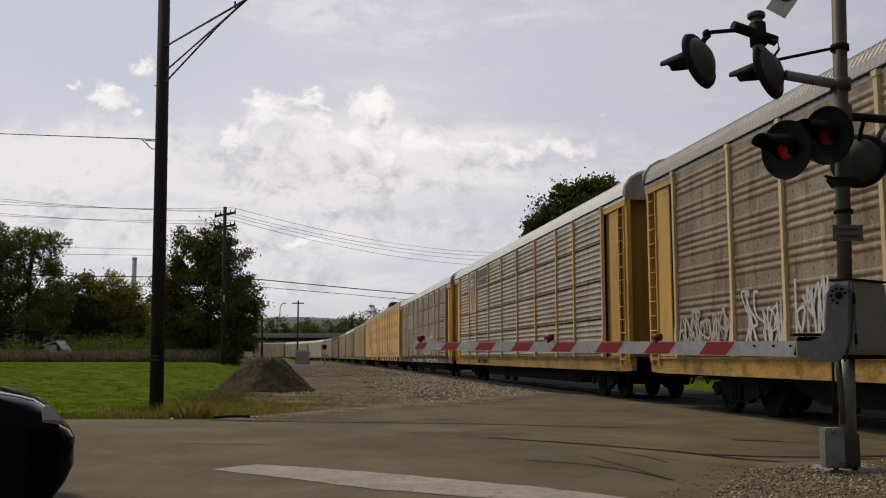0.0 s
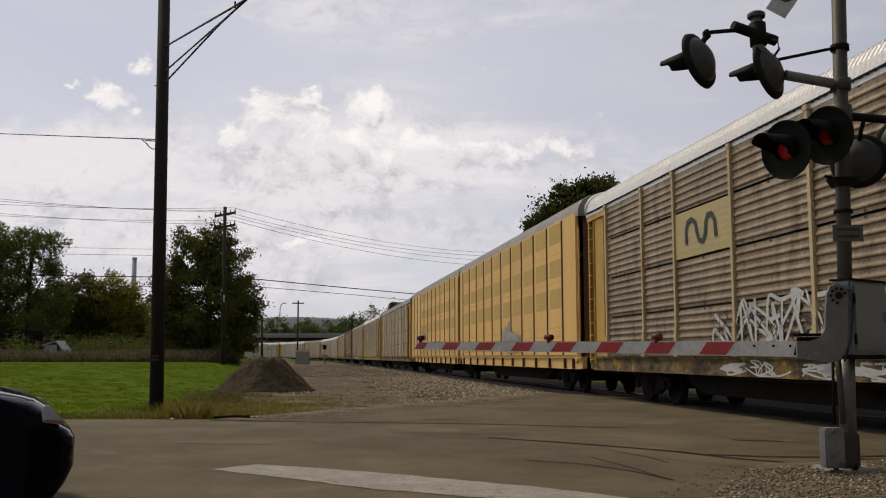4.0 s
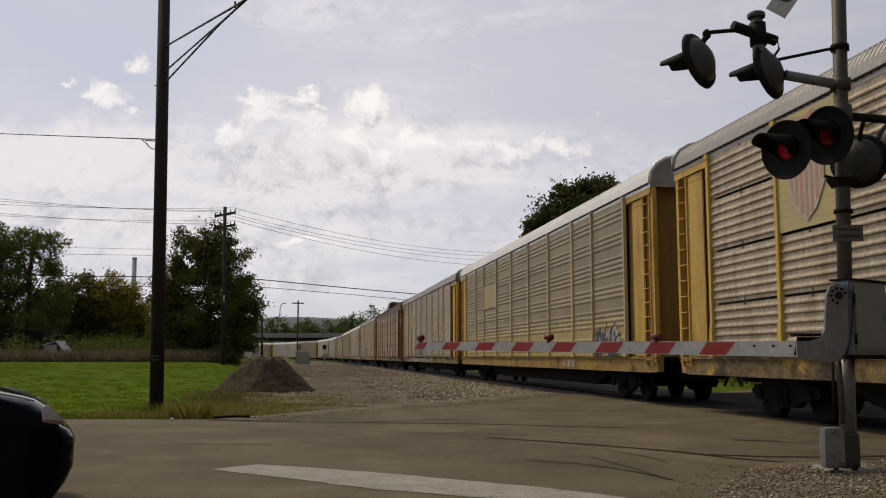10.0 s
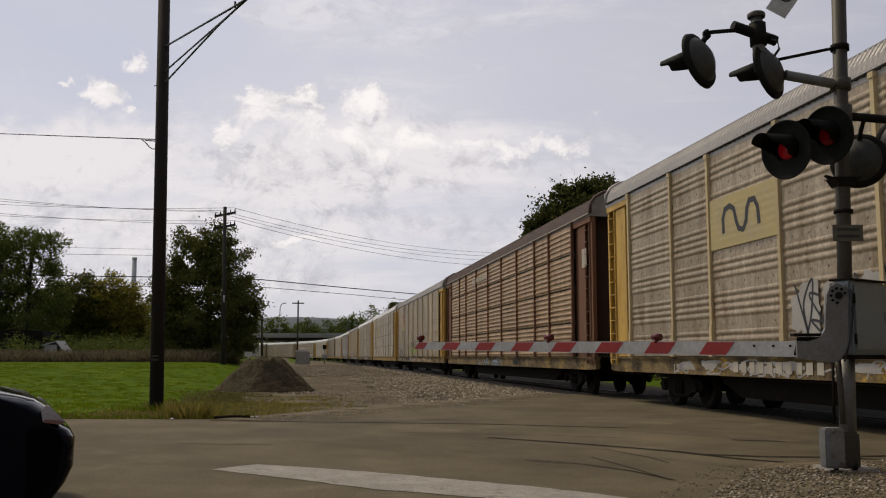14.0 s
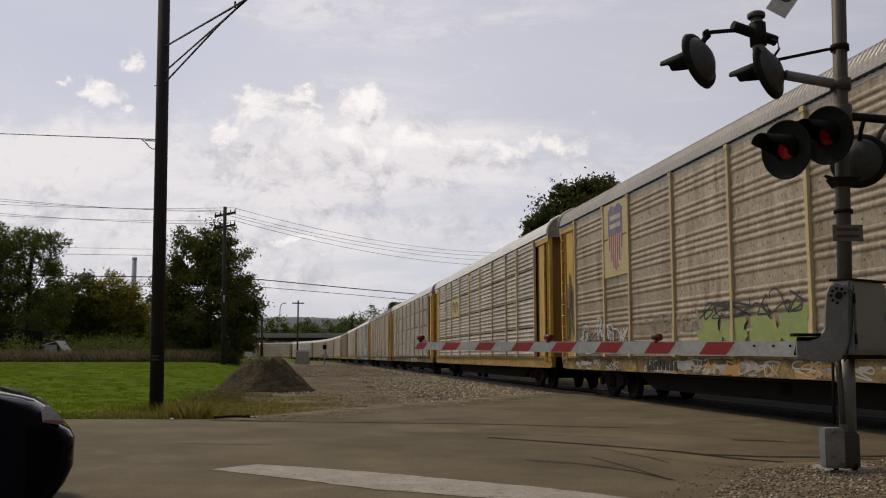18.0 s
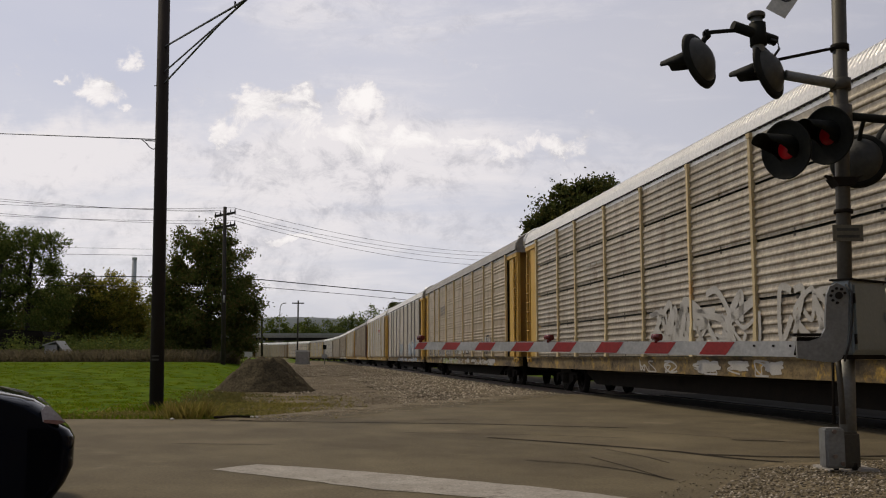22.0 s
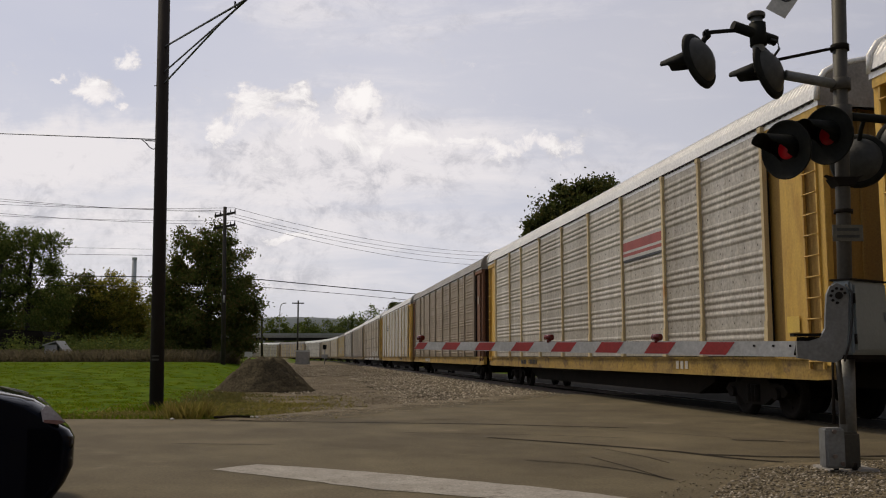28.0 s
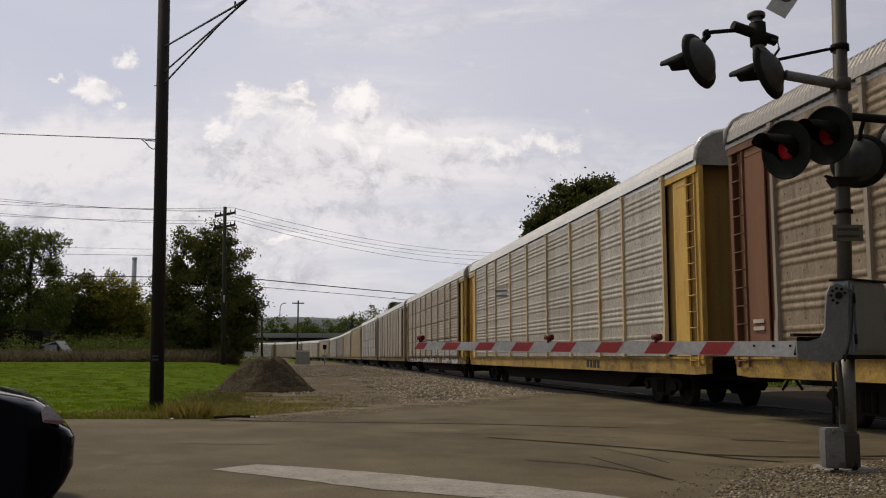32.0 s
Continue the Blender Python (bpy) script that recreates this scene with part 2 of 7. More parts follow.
def box(x0, x1, y0, y1, z0, z1, bm=None, bevel=0.0):
    bm = bm or bmesh.new()
    vs = [bm.verts.new((x, y, z)) for x in (x0, x1) for y in (y0, y1) for z in (z0, z1)]
    fs = [bm.faces.new([vs[i] for i in f]) for f in ((0, 1, 3, 2), (4, 6, 7, 5), (0, 4, 5, 1), (2, 3, 7, 6), (0, 2, 6, 4), (1, 5, 7, 3))]
    if bevel:
        es = list({e for f in fs for e in f.edges})
        bmesh.ops.bevel(bm, geom=es, offset=bevel, segments=2, affect="EDGES")
    return bm


def rod(a, b, r, r2=None, n=10, bm=None, caps=True):
    bm = bm or bmesh.new()
    a, b = Vector(a), Vector(b)
    r2 = r if r2 is None else r2
    q = (b - a).to_track_quat("Z", "Y")
    rings = []
    for c, rad in ((a, r), (b, r2)):
        rings.append([bm.verts.new(c + q @ Vector((rad * math.cos(2 * math.pi * k / n), rad * math.sin(2 * math.pi * k / n), 0))) for k in range(n)])
    for k in range(n):
        bm.faces.new((rings[0][k], rings[0][(k + 1) % n], rings[1][(k + 1) % n], rings[1][k])).smooth = True
    if caps:
        bm.faces.new(rings[0][::-1])
        bm.faces.new(rings[1])
    return bm


def lathe(profile, n=24, bm=None, m=None):
    """Turns (radius, z) pairs round the z axis."""
    bm = bm or bmesh.new()
    m = m or Matrix()
    rings = []
    for r, z in profile:
        if r < 1e-5:
            rings.append([bm.verts.new(m @ Vector((0, 0, z)))])
        else:
            rings.append([bm.verts.new(m @ Vector((r * math.cos(2 * math.pi * k / n), r * math.sin(2 * math.pi * k / n), z))) for k in range(n)])
    for p, q in zip(rings, rings[1:]):
        for k in range(n):
            a = [p[k % len(p)], p[(k + 1) % len(p)], q[(k + 1) % len(q)], q[k % len(q)]]
            a = list(dict.fromkeys(a))
            if len(a) > 2:
                bm.faces.new(a).smooth = True
    return bm


def tube(points, r, n=6, bm=None):
    """A tube along a line of points."""
    bm = bm or bmesh.new()
    pts = [Vector(p) for p in points]
    rings = []
    for i, p in enumerate(pts):
        d = (pts[min(i + 1, len(pts) - 1)] - pts[max(i - 1, 0)]).normalized()
        q = d.to_track_quat("Z", "Y")
        rings.append([bm.verts.new(p + q @ Vector((r * math.cos(2 * math.pi * k / n), r * math.sin(2 * math.pi * k / n), 0))) for k in range(n)])
    for a, b in zip(rings, rings[1:]):
        for k in range(n):
            bm.faces.new((a[k], a[(k + 1) % n], b[(k + 1) % n], b[k])).smooth = True
    bm.faces.new(rings[0][::-1])
    bm.faces.new(rings[-1])
    return bm


def prism(outline, y0, y1, bm=None):
    """Extrudes an (x, z) outline from y0 to y1."""
    bm = bm or bmesh.new()
    a = [bm.verts.new((x, y0, z)) for x, z in outline]
    b = [bm.verts.new((x, y1, z)) for x, z in outline]
    bm.faces.new(a)
    bm.faces.new(b[::-1])
    for k in range(len(a)):
        j = (k + 1) % len(a)
        bm.faces.new((a[j], a[k], b[k], b[j]))
    bmesh.ops.recalc_face_normals(bm, faces=bm.faces)
    return bm


def quads(name, corners, material):
    """One mesh from an array of quads, shape (n, 4, 3)."""
    n = len(corners)
    me = bpy.data.meshes.new(name)
    me.vertices.add(n * 4)
    me.vertices.foreach_set("co", np.asarray(corners, dtype=np.float32).reshape(-1))
    me.loops.add(n * 4)
    me.loops.foreach_set("vertex_index", np.arange(n * 4, dtype=np.int32))
    me.polygons.add(n)
    me.polygons.foreach_set("loop_start", np.arange(n, dtype=np.int32) * 4)
    me.update(calc_edges=True)
    me.materials.append(material)
    return me


# ---- the lie of the land and the line of the track ----
H0 = -0.1485
NEAR_X = 8.2346


def _track():
    s = np.arange(-160, 560, 1.0)
    kap = np.interp(s, [-160, 170, 240, 330, 560], [0, 0, -0.00110, -0.0068, -0.0068])
    h = H0 + np.cumsum(kap)
    i0 = 160
    x, y = np.cumsum(np.sin(h)), np.cumsum(np.cos(h))
    return s, x - x[i0] + NEAR_X + 1.55 * math.cos(H0), y - y[i0] - 1.55 * math.sin(H0), h


T_S, T_X, T_Y, T_H = _track()


def on_track(s, side=0.0, z=0.0):
    """A point s metres along the track, side metres to its left (the camera's side)."""
    x, y, h = np.interp(s, T_S, T_X), np.interp(s, T_S, T_Y), np.interp(s, T_S, T_H)
    return Vector((x - side * math.cos(h), y + side * math.sin(h), z))


def step01(a, b, v):
    t = np.clip((v - a) / (b - a), 0, 1)
    return t * t * (3 - 2 * t)


def beside(x, y):
    """Metres to the left of the track, taken straight."""
    return (9.77 + 0.1496 * (0.23 - y)) - x


def land(x, y):
    """Height of the ground."""
    u = beside(x, y)
    rise = 0.82 * step01(21, 66, y) * step01(10.0, 17, u)
    dip = -0.10 * step01(14, 26, y) * step01(1.0, 3.0, u) * (1 - rise / 0.82)
    trench = -0.20 * step01(-6.0, -4.6, u) * (1 - step01(1.3, 2.1, u)) * step01(27, 30, y)
    return rise + dip + trench - 0.05


# ---- ground, road, gravel, track ----
def graded(a, b, near0, near1, fine, coarse):
    out = list(np.arange(near0, near1, fine))
    v, st = near0, fine
    while v > a:
        st = min(st * 1.35, coarse)
        v -= st
        out.insert(0, v)
    v, st = near1, fine
    while v < b:
        v += st
        st = min(st * 1.35, coarse)
        out.append(v)
    return np.array(out)


def sheet(name, xs, ys, height, material):
    gx, gy = np.meshgrid(xs, ys)
    gz = height(gx, gy)
    n, m = len(xs), len(ys)
    verts = np.stack([gx, gy, gz], -1).reshape(-1, 3)
    idx = np.arange(n * m).reshape(m, n)
    faces = np.stack([idx[:-1, :-1], idx[:-1, 1:], idx[1:, 1:], idx[1:, :-1]], -1).reshape(-1, 4)
    me = bpy.data.meshes.new(name)
    me.from_pydata(verts.tolist(), [], faces.tolist())
    me.materials.append(material)
    return smooth(me)


ground = new("ground", sheet("ground", graded(-2500, 2500, -45, 30, 1.0, 300), graded(-600, 3200, -6, 110, 1.0, 300), land, M_GRASS))
tagged(ground, "mown green grass field beside the crossing", "ground", kind="structure")


def slab(name, outline, z1, z0, material, label, category):
    bm = bmesh.new()
    top = [bm.verts.new((x, y, z1)) for x, y in outline]
    bot = [bm.verts.new((x, y, z0)) for x, y in outline]
    bm.faces.new(top)
    for k in range(len(top)):
        j = (k + 1) % len(top)
        bm.faces.new((top[k], bot[k], bot[j], top[j]))
    bmesh.ops.recalc_face_normals(bm, faces=bm.faces)
    bmesh.ops.triangulate(bm, faces=[f for f in bm.faces if len(f.verts) > 4])
    return tagged(part(name, bm, material, None), label, category, kind="structure")


def ragged(points, wobble, every=0.5, seed=3):
    """Breaks the sides of an outline into short uneven steps."""
    rng = random.Random(seed)
    out = []
    for (x0, y0, w0), (x1, y1, _) in zip(points, points[1:] + points[:1]):
        n = max(1, int(math.hypot(x1 - x0, y1 - y0) / every)) if w0 else 1
        for k in range(n):
            f = k / n
            j = wobble * w0
            out.append((x0 + (x1 - x0) * f + rng.uniform(-j, j), y0 + (y1 - y0) * f + rng.uniform(-j, j)))
    return out


ROAD_EDGE = ragged([(-60, -25, 0), (-60, 17.9, 0), (-30, 17.6, 0.5), (-7.0, 17.5, 0.6), (-4.2, 17.5, 1), (-2.6, 20.0, 1), (-1.1, 22.7, 1), (1.1, 26.9, 1), (2.75, 29.3, 0),
                    (7.6, 28.6, 0), (30, 62, 0), (44, 62, 0), (19, 19, 0), (9.5, 9.0, 0.5), (4.6, 10.9, 1), (4.0, 10.3, 1), (3.4, 10.1, 1), (3.1, 9.5, 1), (2.5, 8.1, 1), (1.6, 5.4, 1), (1.2, -25, 0)], 0.09, 0.35)
road = slab("road", ROAD_EDGE, 0.0, -0.30, M_ASPHALT, "worn brown-grey asphalt road at the crossing", "road")


def stripe_on_road(name, pts, width, z, material, label, category, seed=0):
    """A thin band laid on the road along points."""
    rng = random.Random(seed)
    fine = []
    for (x0, y0), (x1, y1) in zip(pts, pts[1:]):
        n = max(2, int(math.hypot(x1 - x0, y1 - y0) / 0.18))
        fine += [(x0 + (x1 - x0) * k / n, y0 + (y1 - y0) * k / n) for k in range(n)]
    fine.append(pts[-1])
    bm = bmesh.new()
    rows = []
    for i, (x, y) in enumerate(fine):
        a, b = fine[max(i - 1, 0)], fine[min(i + 1, len(fine) - 1)]
        d = Vector((b[0] - a[0], b[1] - a[1])).normalized()
        w = width / 2 * rng.uniform(0.8, 1.15)
        rows.append([bm.verts.new((x + sgn * d.y * w, y - sgn * d.x * w, z)) for sgn in (-1, 1)])
    for p, q in zip(rows, rows[1:]):
        bm.faces.new((p[0], p[1], q[1], q[0]))
    bmesh.ops.recalc_face_normals(bm, faces=bm.faces)
    return tagged(part(name, bm, material, None), label, category, kind="structure")


bm = bmesh.new()
bar = [(-2.36, 9.71), (-2.0, 10.2), (-1.25, 9.83), (-0.15, 9.13), (0.95, 8.35), (1.9, 7.4), (1.6, 7.05), (0.55, 7.68), (-0.6, 8.3), (-1.5, 9.05)]
rng = random.Random(5)
dense = []
for (x0, y0), (x1, y1) in zip(bar, bar[1:] + bar[:1]):
    n = max(1, int(math.hypot(x1 - x0, y1 - y0) / 0.12))
    dense += [(x0 + (x1 - x0) * k / n + rng.uniform(-0.018, 0.018), y0 + (y1 - y0) * k / n + rng.uniform(-0.018, 0.018)) for k in range(n)]
bm.faces.new([bm.verts.new((x, y, 0.005)) for x, y in dense])
bmesh.ops.recalc_face_normals(bm, faces=bm.faces)
bmesh.ops.triangulate(bm, faces=bm.faces)
tagged(part("stop_line", bm, M_WHITE_LINE, None), "worn white stop line painted on the asphalt", "road marking", kind="structure")
stripe_on_road("road_crack", [(-4.2, 17.1), (-3.2, 16.9), (-1.82, 16.66), (0.64, 16.21), (1.8, 15.8), (2.98, 15.32)], 0.12, 0.004, M_TAR, "dark tar seam across the asphalt", "road crack", 1)
stripe_on_road("road_crack", [(0.65, 13.52), (1.9, 12.49), (2.85, 11.53), (3.3, 10.78), (3.75, 10.35)], 0.11, 0.005, M_TAR, "dark tar seam curving to the road edge", "road crack", 2)
stripe_on_road("road_crack", [(4.0, 13.15), (4.2, 13.07), (4.65, 12.9)], 0.10, 0.004, M_TAR, "short dark tar patch on asphalt", "road crack", 3)
stripe_on_road("road_crack", [(2.0, 11.9), (2.35, 10.9), (2.45, 10.3)], 0.02, 0.004, M_TAR, "fine crack in the asphalt", "road crack", 4)
stripe_on_road("road_crack", [(1.7, 10.9), (1.95, 9.9), (2.1, 9.1)], 0.02, 0.004, M_TAR, "fine crack in the asphalt", "road crack", 5)
stripe_on_road("road_crack", [(2.2, 15.3), (3.4, 14.2), (4.9, 12.6)], 0.02, 0.006, M_TAR, "fine crack in the asphalt", "road crack", 6)


stripe_on_road("road_crack", [(3.1, 11.2), (3.7, 10.95), (4.4, 10.9), (5.2, 11.05)], 0.10, 0.006, M_TAR, "dark tar seam running on past the signal", "road crack", 7)
stripe_on_road("road_crack", [(0.9, 10.6), (1.5, 10.2), (1.9, 9.6), (2.15, 8.9)], 0.03, 0.006, M_TAR, "fine branching crack in the asphalt", "road crack", 8)
stripe_on_road("road_crack", [(-0.6, 14.4), (0.4, 14.15), (1.6, 13.9), (2.6, 13.4)], 0.03, 0.006, M_TAR, "fine crack across the asphalt", "road crack", 9)
stripe_on_road("road_crack", [(-3.6, 12.6), (-2.9, 12.5), (-2.2, 12.45)], 0.03, 0.006, M_TAR, "short fine crack in the asphalt", "road crack", 10)


def lot_strip(name, s_range, side0, side1, lift, material, label, category, seed=1, rough=0.03, cols=26):
    """A strip of loose ground that runs along the track between two distances from it."""
    s = np.arange(*s_range)
    bm_v, bm_f = [], []
    noise.seed_set(seed)
    for i, si in enumerate(s):
        a, b = side0(si), side1(si)
        for k in range(cols + 1):
            p = on_track(si, a + (b - a) * k / cols)
            z = float(land(p.x, p.y)) + lift + rough * noise.noise(Vector((p.x * 0.9, p.y * 0.9, seed)))
            if k in (0, cols):
                z -= lift + 0.06
            bm_v.append((p.x, p.y, z))
    w = cols + 1
    for i in range(len(s) - 1):
        for k in range(cols):
            bm_f.append((i * w + k, i * w + k + 1, (i + 1) * w + k + 1, (i + 1) * w + k))
    me = bpy.data.meshes.new(name)
    me.from_pydata(bm_v, [], bm_f)
    me.materials.append(material)
    return tagged(new(name, smooth(me)), label, category, kind="structure")


lot = lot_strip("gravel_lot", (18.5, 330, 0.8), lambda s: 2.3, lambda s: 11.2 + 2.6 * min(1, max(0, (s - 20) / 50)) + 0.9 * noise.noise(Vector((s * 0.21, 2, 0))), 0.06, M_GRAVEL,
                "loose grey-brown gravel yard beside the track", "gravel", 4, 0.05)
bed = lot_strip("ballast", (-120, 520, 2.0), lambda s: -5.2, lambda s: 2.6, 0.0, M_BALLAST, "dark stone ballast under the track, darkened further for the train's shade", "ballast", 6, 0.02, 6)
for v in bed.data.vertices:
    v.co.z = -0.12

# asphalt beyond the rails, coloured near black for the train's shadow
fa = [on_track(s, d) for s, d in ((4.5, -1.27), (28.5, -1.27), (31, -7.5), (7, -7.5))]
slab("road_shade_patch", ragged([(p.x, p.y, 1) for p in fa], 0.12, 0.5, 12), 0.006, -0.1, M_ROAD_SHADE, "asphalt beside the rails with the train's shadow put into its colour", "road patch")

def dirt_film(a, b, reach, label):
    """Thin dirt trodden onto the road along its edge, thinning out away from it. Local x runs along the edge, y across."""
    a, b = Vector(a), Vector(b)
    length = (b - a).length
    nx, ny = int(length / 0.5), 6
    verts = [(length * i / nx, -reach * k / ny, 0.0) for k in range(ny + 1) for i in range(nx + 1)]
    faces = [(k * (nx + 1) + i, (k + 1) * (nx + 1) + i, (k + 1) * (nx + 1) + i + 1, k * (nx + 1) + i + 1) for k in range(ny) for i in range(nx)]
    me = bpy.data.meshes.new("dirt_film")
    me.from_pydata(verts, [], faces)
    m = mat("road_dirt", (0.225, 0.19, 0.136), 0.95, vary=(0.150, 0.122, 0.082), scale=1.2, fine=18, bump=0.6, spec=0.08, grain=0.4)
    nt = m.node_tree
    co = nt.nodes.new("ShaderNodeTexCoord")
    sep = nt.nodes.new("ShaderNodeSeparateXYZ")
    nt.links.new(co.outputs["Object"], sep.inputs[0])
    nz = nt.nodes.new("ShaderNodeTexNoise")
    nz.inputs["Scale"].default_value = 1.3
    nz.inputs["Detail"].default_value = 9
    nz.inputs["Roughness"].default_value = 0.7
    nt.links.new(co.outputs["Object"], nz.inputs["Vector"])
    fall = nt.nodes.new("ShaderNodeMath")
    fall.operation = "MULTIPLY_ADD"
    nt.links.new(nz.outputs["Fac"], fall.inputs[0])
    fall.inputs[1].default_value = 2.2 * reach
    nt.links.new(sep.outputs["Y"], fall.inputs[2])
    rg = nt.nodes.new("ShaderNodeMapRange")
    rg.inputs["From Min"].default_value = 0.25 * reach
    rg.inputs["From Max"].default_value = 1.15 * reach
    nt.links.new(fall.outputs[0], rg.inputs["Value"])
    tr = nt.nodes.new("ShaderNodeBsdfTransparent")
    mx = nt.nodes.new("ShaderNodeMixShader")
    nt.links.new(rg.outputs[0], mx.inputs[0])
    nt.links.new(tr.outputs[0], mx.inputs[1])
    nt.links.new(nt.nodes["Principled BSDF"].outputs[0], mx.inputs[2])
    nt.links.new(mx.outputs[0], nt.nodes["Material Output"].inputs["Surface"])
    me.materials.append(m)
    ob = tagged(new("road_dirt", me), label, "dirt", kind="structure")
    d = b - a
    ob.matrix_basis = pose(a.x, a.y, 0.008, 0, 0, math.degrees(math.atan2(d.y, d.x)))
    return ob


dirt_film((-4.15, 17.45), (2.6, 29.0), 2.2, "thin brown dirt spread over the road edge")

# gravel shoulder round the signal
slab("gravel_shoulder", ragged([(1.15, -25, 0), (1.45, 5.3, 1), (2.33, 8.1, 1), (3.05, 9.55, 1), (3.55, 10.12, 1), (4.2, 10.45, 1), (6.0, 10.75, 1), (9.6, 9.2, 0), (14, 4, 0), (14, -25, 0)], 0.10, 0.3, 9),
     0.022, -0.2, M_SHOULDER, "loose gravel shoulder at the road edge", "gravel")

# ---- rails and sleepers ----
track = thing("railway_track", pose(0, 0, 0), "steel railway track on dark wooden sleepers", "railway track", kind="structure")


def rail_mesh(side):
    prof = [(-0.035, 0.0), (0.035, 0.0), (0.03, -0.035), (0.008, -0.05), (0.008, -0.13), (0.07, -0.155), (-0.07, -0.155), (-0.008, -0.13), (-0.008, -0.05), (-0.03, -0.035)]
    bm = bmesh.new()
    prev = None
    for s in list(np.arange(-120, 500, 5.0)):
        ring = [bm.verts.new(on_track(s, side + dx, z)) for dx, z in prof]
        if prev:
            for k in range(len(prof)):
                j = (k + 1) % len(prof)
                bm.faces.new((prev[k], prev[j], ring[j], ring[k]))
        prev = ring
    bmesh.ops.recalc_face_normals(bm, faces=bm.faces)
    return bm


for side in (0.7525, -0.7525):
    part("rail", rail_mesh(side), M_STEEL, track, "worn steel rail")
tie_me = mesh_of(box(-0.115, 0.115, -1.3, 1.3, -0.17, 0.0, bevel=0.012), "sleeper")
for i in range(230):
    s = 30.5 + i * 0.56
    p = on_track(s)
    shared("sleeper", tie_me, M_TIE, track, pose(p.x, p.y, -0.13, 0, 0, 90 - math.degrees(np.interp(s, T_S, T_H))))


# dark rubber crossing panels between and beside the rails, darkened for the train's shade
M_PANEL = mat("crossing_rubber_shaded", (0.020, 0.018, 0.015), 0.9, spec=0.1, vary=(0.035, 0.03, 0.025), scale=1.5, fine=30, bump=0.4)
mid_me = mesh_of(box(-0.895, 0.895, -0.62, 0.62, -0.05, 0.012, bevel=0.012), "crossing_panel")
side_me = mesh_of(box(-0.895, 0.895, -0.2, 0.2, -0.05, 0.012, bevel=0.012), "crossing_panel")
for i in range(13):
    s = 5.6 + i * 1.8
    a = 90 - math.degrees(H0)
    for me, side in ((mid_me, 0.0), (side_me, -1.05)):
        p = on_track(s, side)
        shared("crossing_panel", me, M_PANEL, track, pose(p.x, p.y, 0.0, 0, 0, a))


# ---- sky ----
def sky_backdrop():
    """A far shell of thin cloud that drifts; clear of cloud at its rim, where the sky of the world takes over."""
    R = 3400.0
    az = np.radians(np.linspace(-58, 58, 60))
    el = np.radians(np.linspace(-1.5, 62, 36))
    A, E = np.meshgrid(az, el)
    v = np.stack([np.sin(A) * np.cos(E), np.cos(A) * np.cos(E), np.sin(E)], -1).reshape(-1, 3) * R
    n, m = len(az), len(el)
    idx = np.arange(n * m).reshape(m, n)
    f = np.stack([idx[:-1, :-1], idx[1:, :-1], idx[1:, 1:], idx[:-1, 1:]], -1).reshape(-1, 4)
    me = bpy.data.meshes.new("cloud_backdrop")
    me.from_pydata(v.tolist(), [], f.tolist())
    mt = bpy.data.materials.new("cloud")
    mt.use_nodes = True
    nt = mt.node_tree
    nt.nodes.clear()
    out = nt.nodes.new("ShaderNodeOutputMaterial")

    def math_node(op, a, b=None, c=None):
        nd = nt.nodes.new("ShaderNodeMath")
        nd.operation = op
        for k, q in enumerate((a, b, c)):
            if q is None:
                continue
            if isinstance(q, (int, float)):
                nd.inputs[k].default_value = q
            else:
                nt.links.new(q, nd.inputs[k])
        return nd.outputs[0]

    co = nt.nodes.new("ShaderNodeTexCoord")
    sep = nt.nodes.new("ShaderNodeSeparateXYZ")
    nt.links.new(co.outputs["Object"], sep.inputs[0])
    u = math_node("DIVIDE", sep.outputs["X"], sep.outputs["Y"])
    w = math_node("DIVIDE", sep.outputs["Z"], sep.outputs["Y"])
    comb = nt.nodes.new("ShaderNodeCombineXYZ")
    nt.links.new(u, comb.inputs[0])
    nt.links.new(w, comb.inputs[1])

    def fractal(scale, sx, sy, detail, rough, off, warp=0.0):
        mp = nt.nodes.new("ShaderNodeMapping")
        mp.inputs["Scale"].default_value = (sx, sy, 1)
        mp.inputs["Location"].default_value = (off, off * 0.7, off * 0.3)
        nt.links.new(comb.outputs[0], mp.inputs[0])
        nz = nt.nodes.new("ShaderNodeTexNoise")
        nz.inputs["Scale"].default_value = scale
        nz.inputs["Detail"].default_value = detail
        nz.inputs["Roughness"].default_value = rough
        nz.inputs["Distortion"].default_value = warp
        nt.links.new(mp.outputs[0], nz.inputs["Vector"])
        return nz.outputs["Fac"]

    # the heaps are pushed out of round
    wu = math_node("MULTIPLY_ADD", math_node("SUBTRACT", fractal(30.0, 1.0, 1.0, 5, 0.6, 3.3), 0.5), 0.060, u)
    ww = math_node("MULTIPLY_ADD", math_node("SUBTRACT", fractal(30.0, 1.0, 1.0, 5, 0.6, 7.9), 0.5), 0.055, w)

    def blob(cu, cw, ru, rw, amp):
        a = math_node("MULTIPLY", math_node("SUBTRACT", wu, cu), 1 / ru)
        b = math_node("MULTIPLY", math_node("SUBTRACT", ww, cw), 1 / rw)
        d = math_node("ADD", math_node("MULTIPLY", a, a), math_node("MULTIPLY", b, b))
        return math_node("MULTIPLY", math_node("EXPONENT", math_node("MULTIPLY", d, -1.0)), amp)

    def total(items):
        acc = items[0]
        for it in items[1:]:
            acc = math_node("ADD", acc, it)
        return acc

    def band(v, lo, hi):
        r = nt.nodes.new("ShaderNodeMapRange")
        r.interpolation_type = "SMOOTHSTEP"
        r.inputs["From Min"].default_value = lo
        r.inputs["From Max"].default_value = hi
        nt.links.new(v, r.inputs["Value"])
        return r.outputs[0]

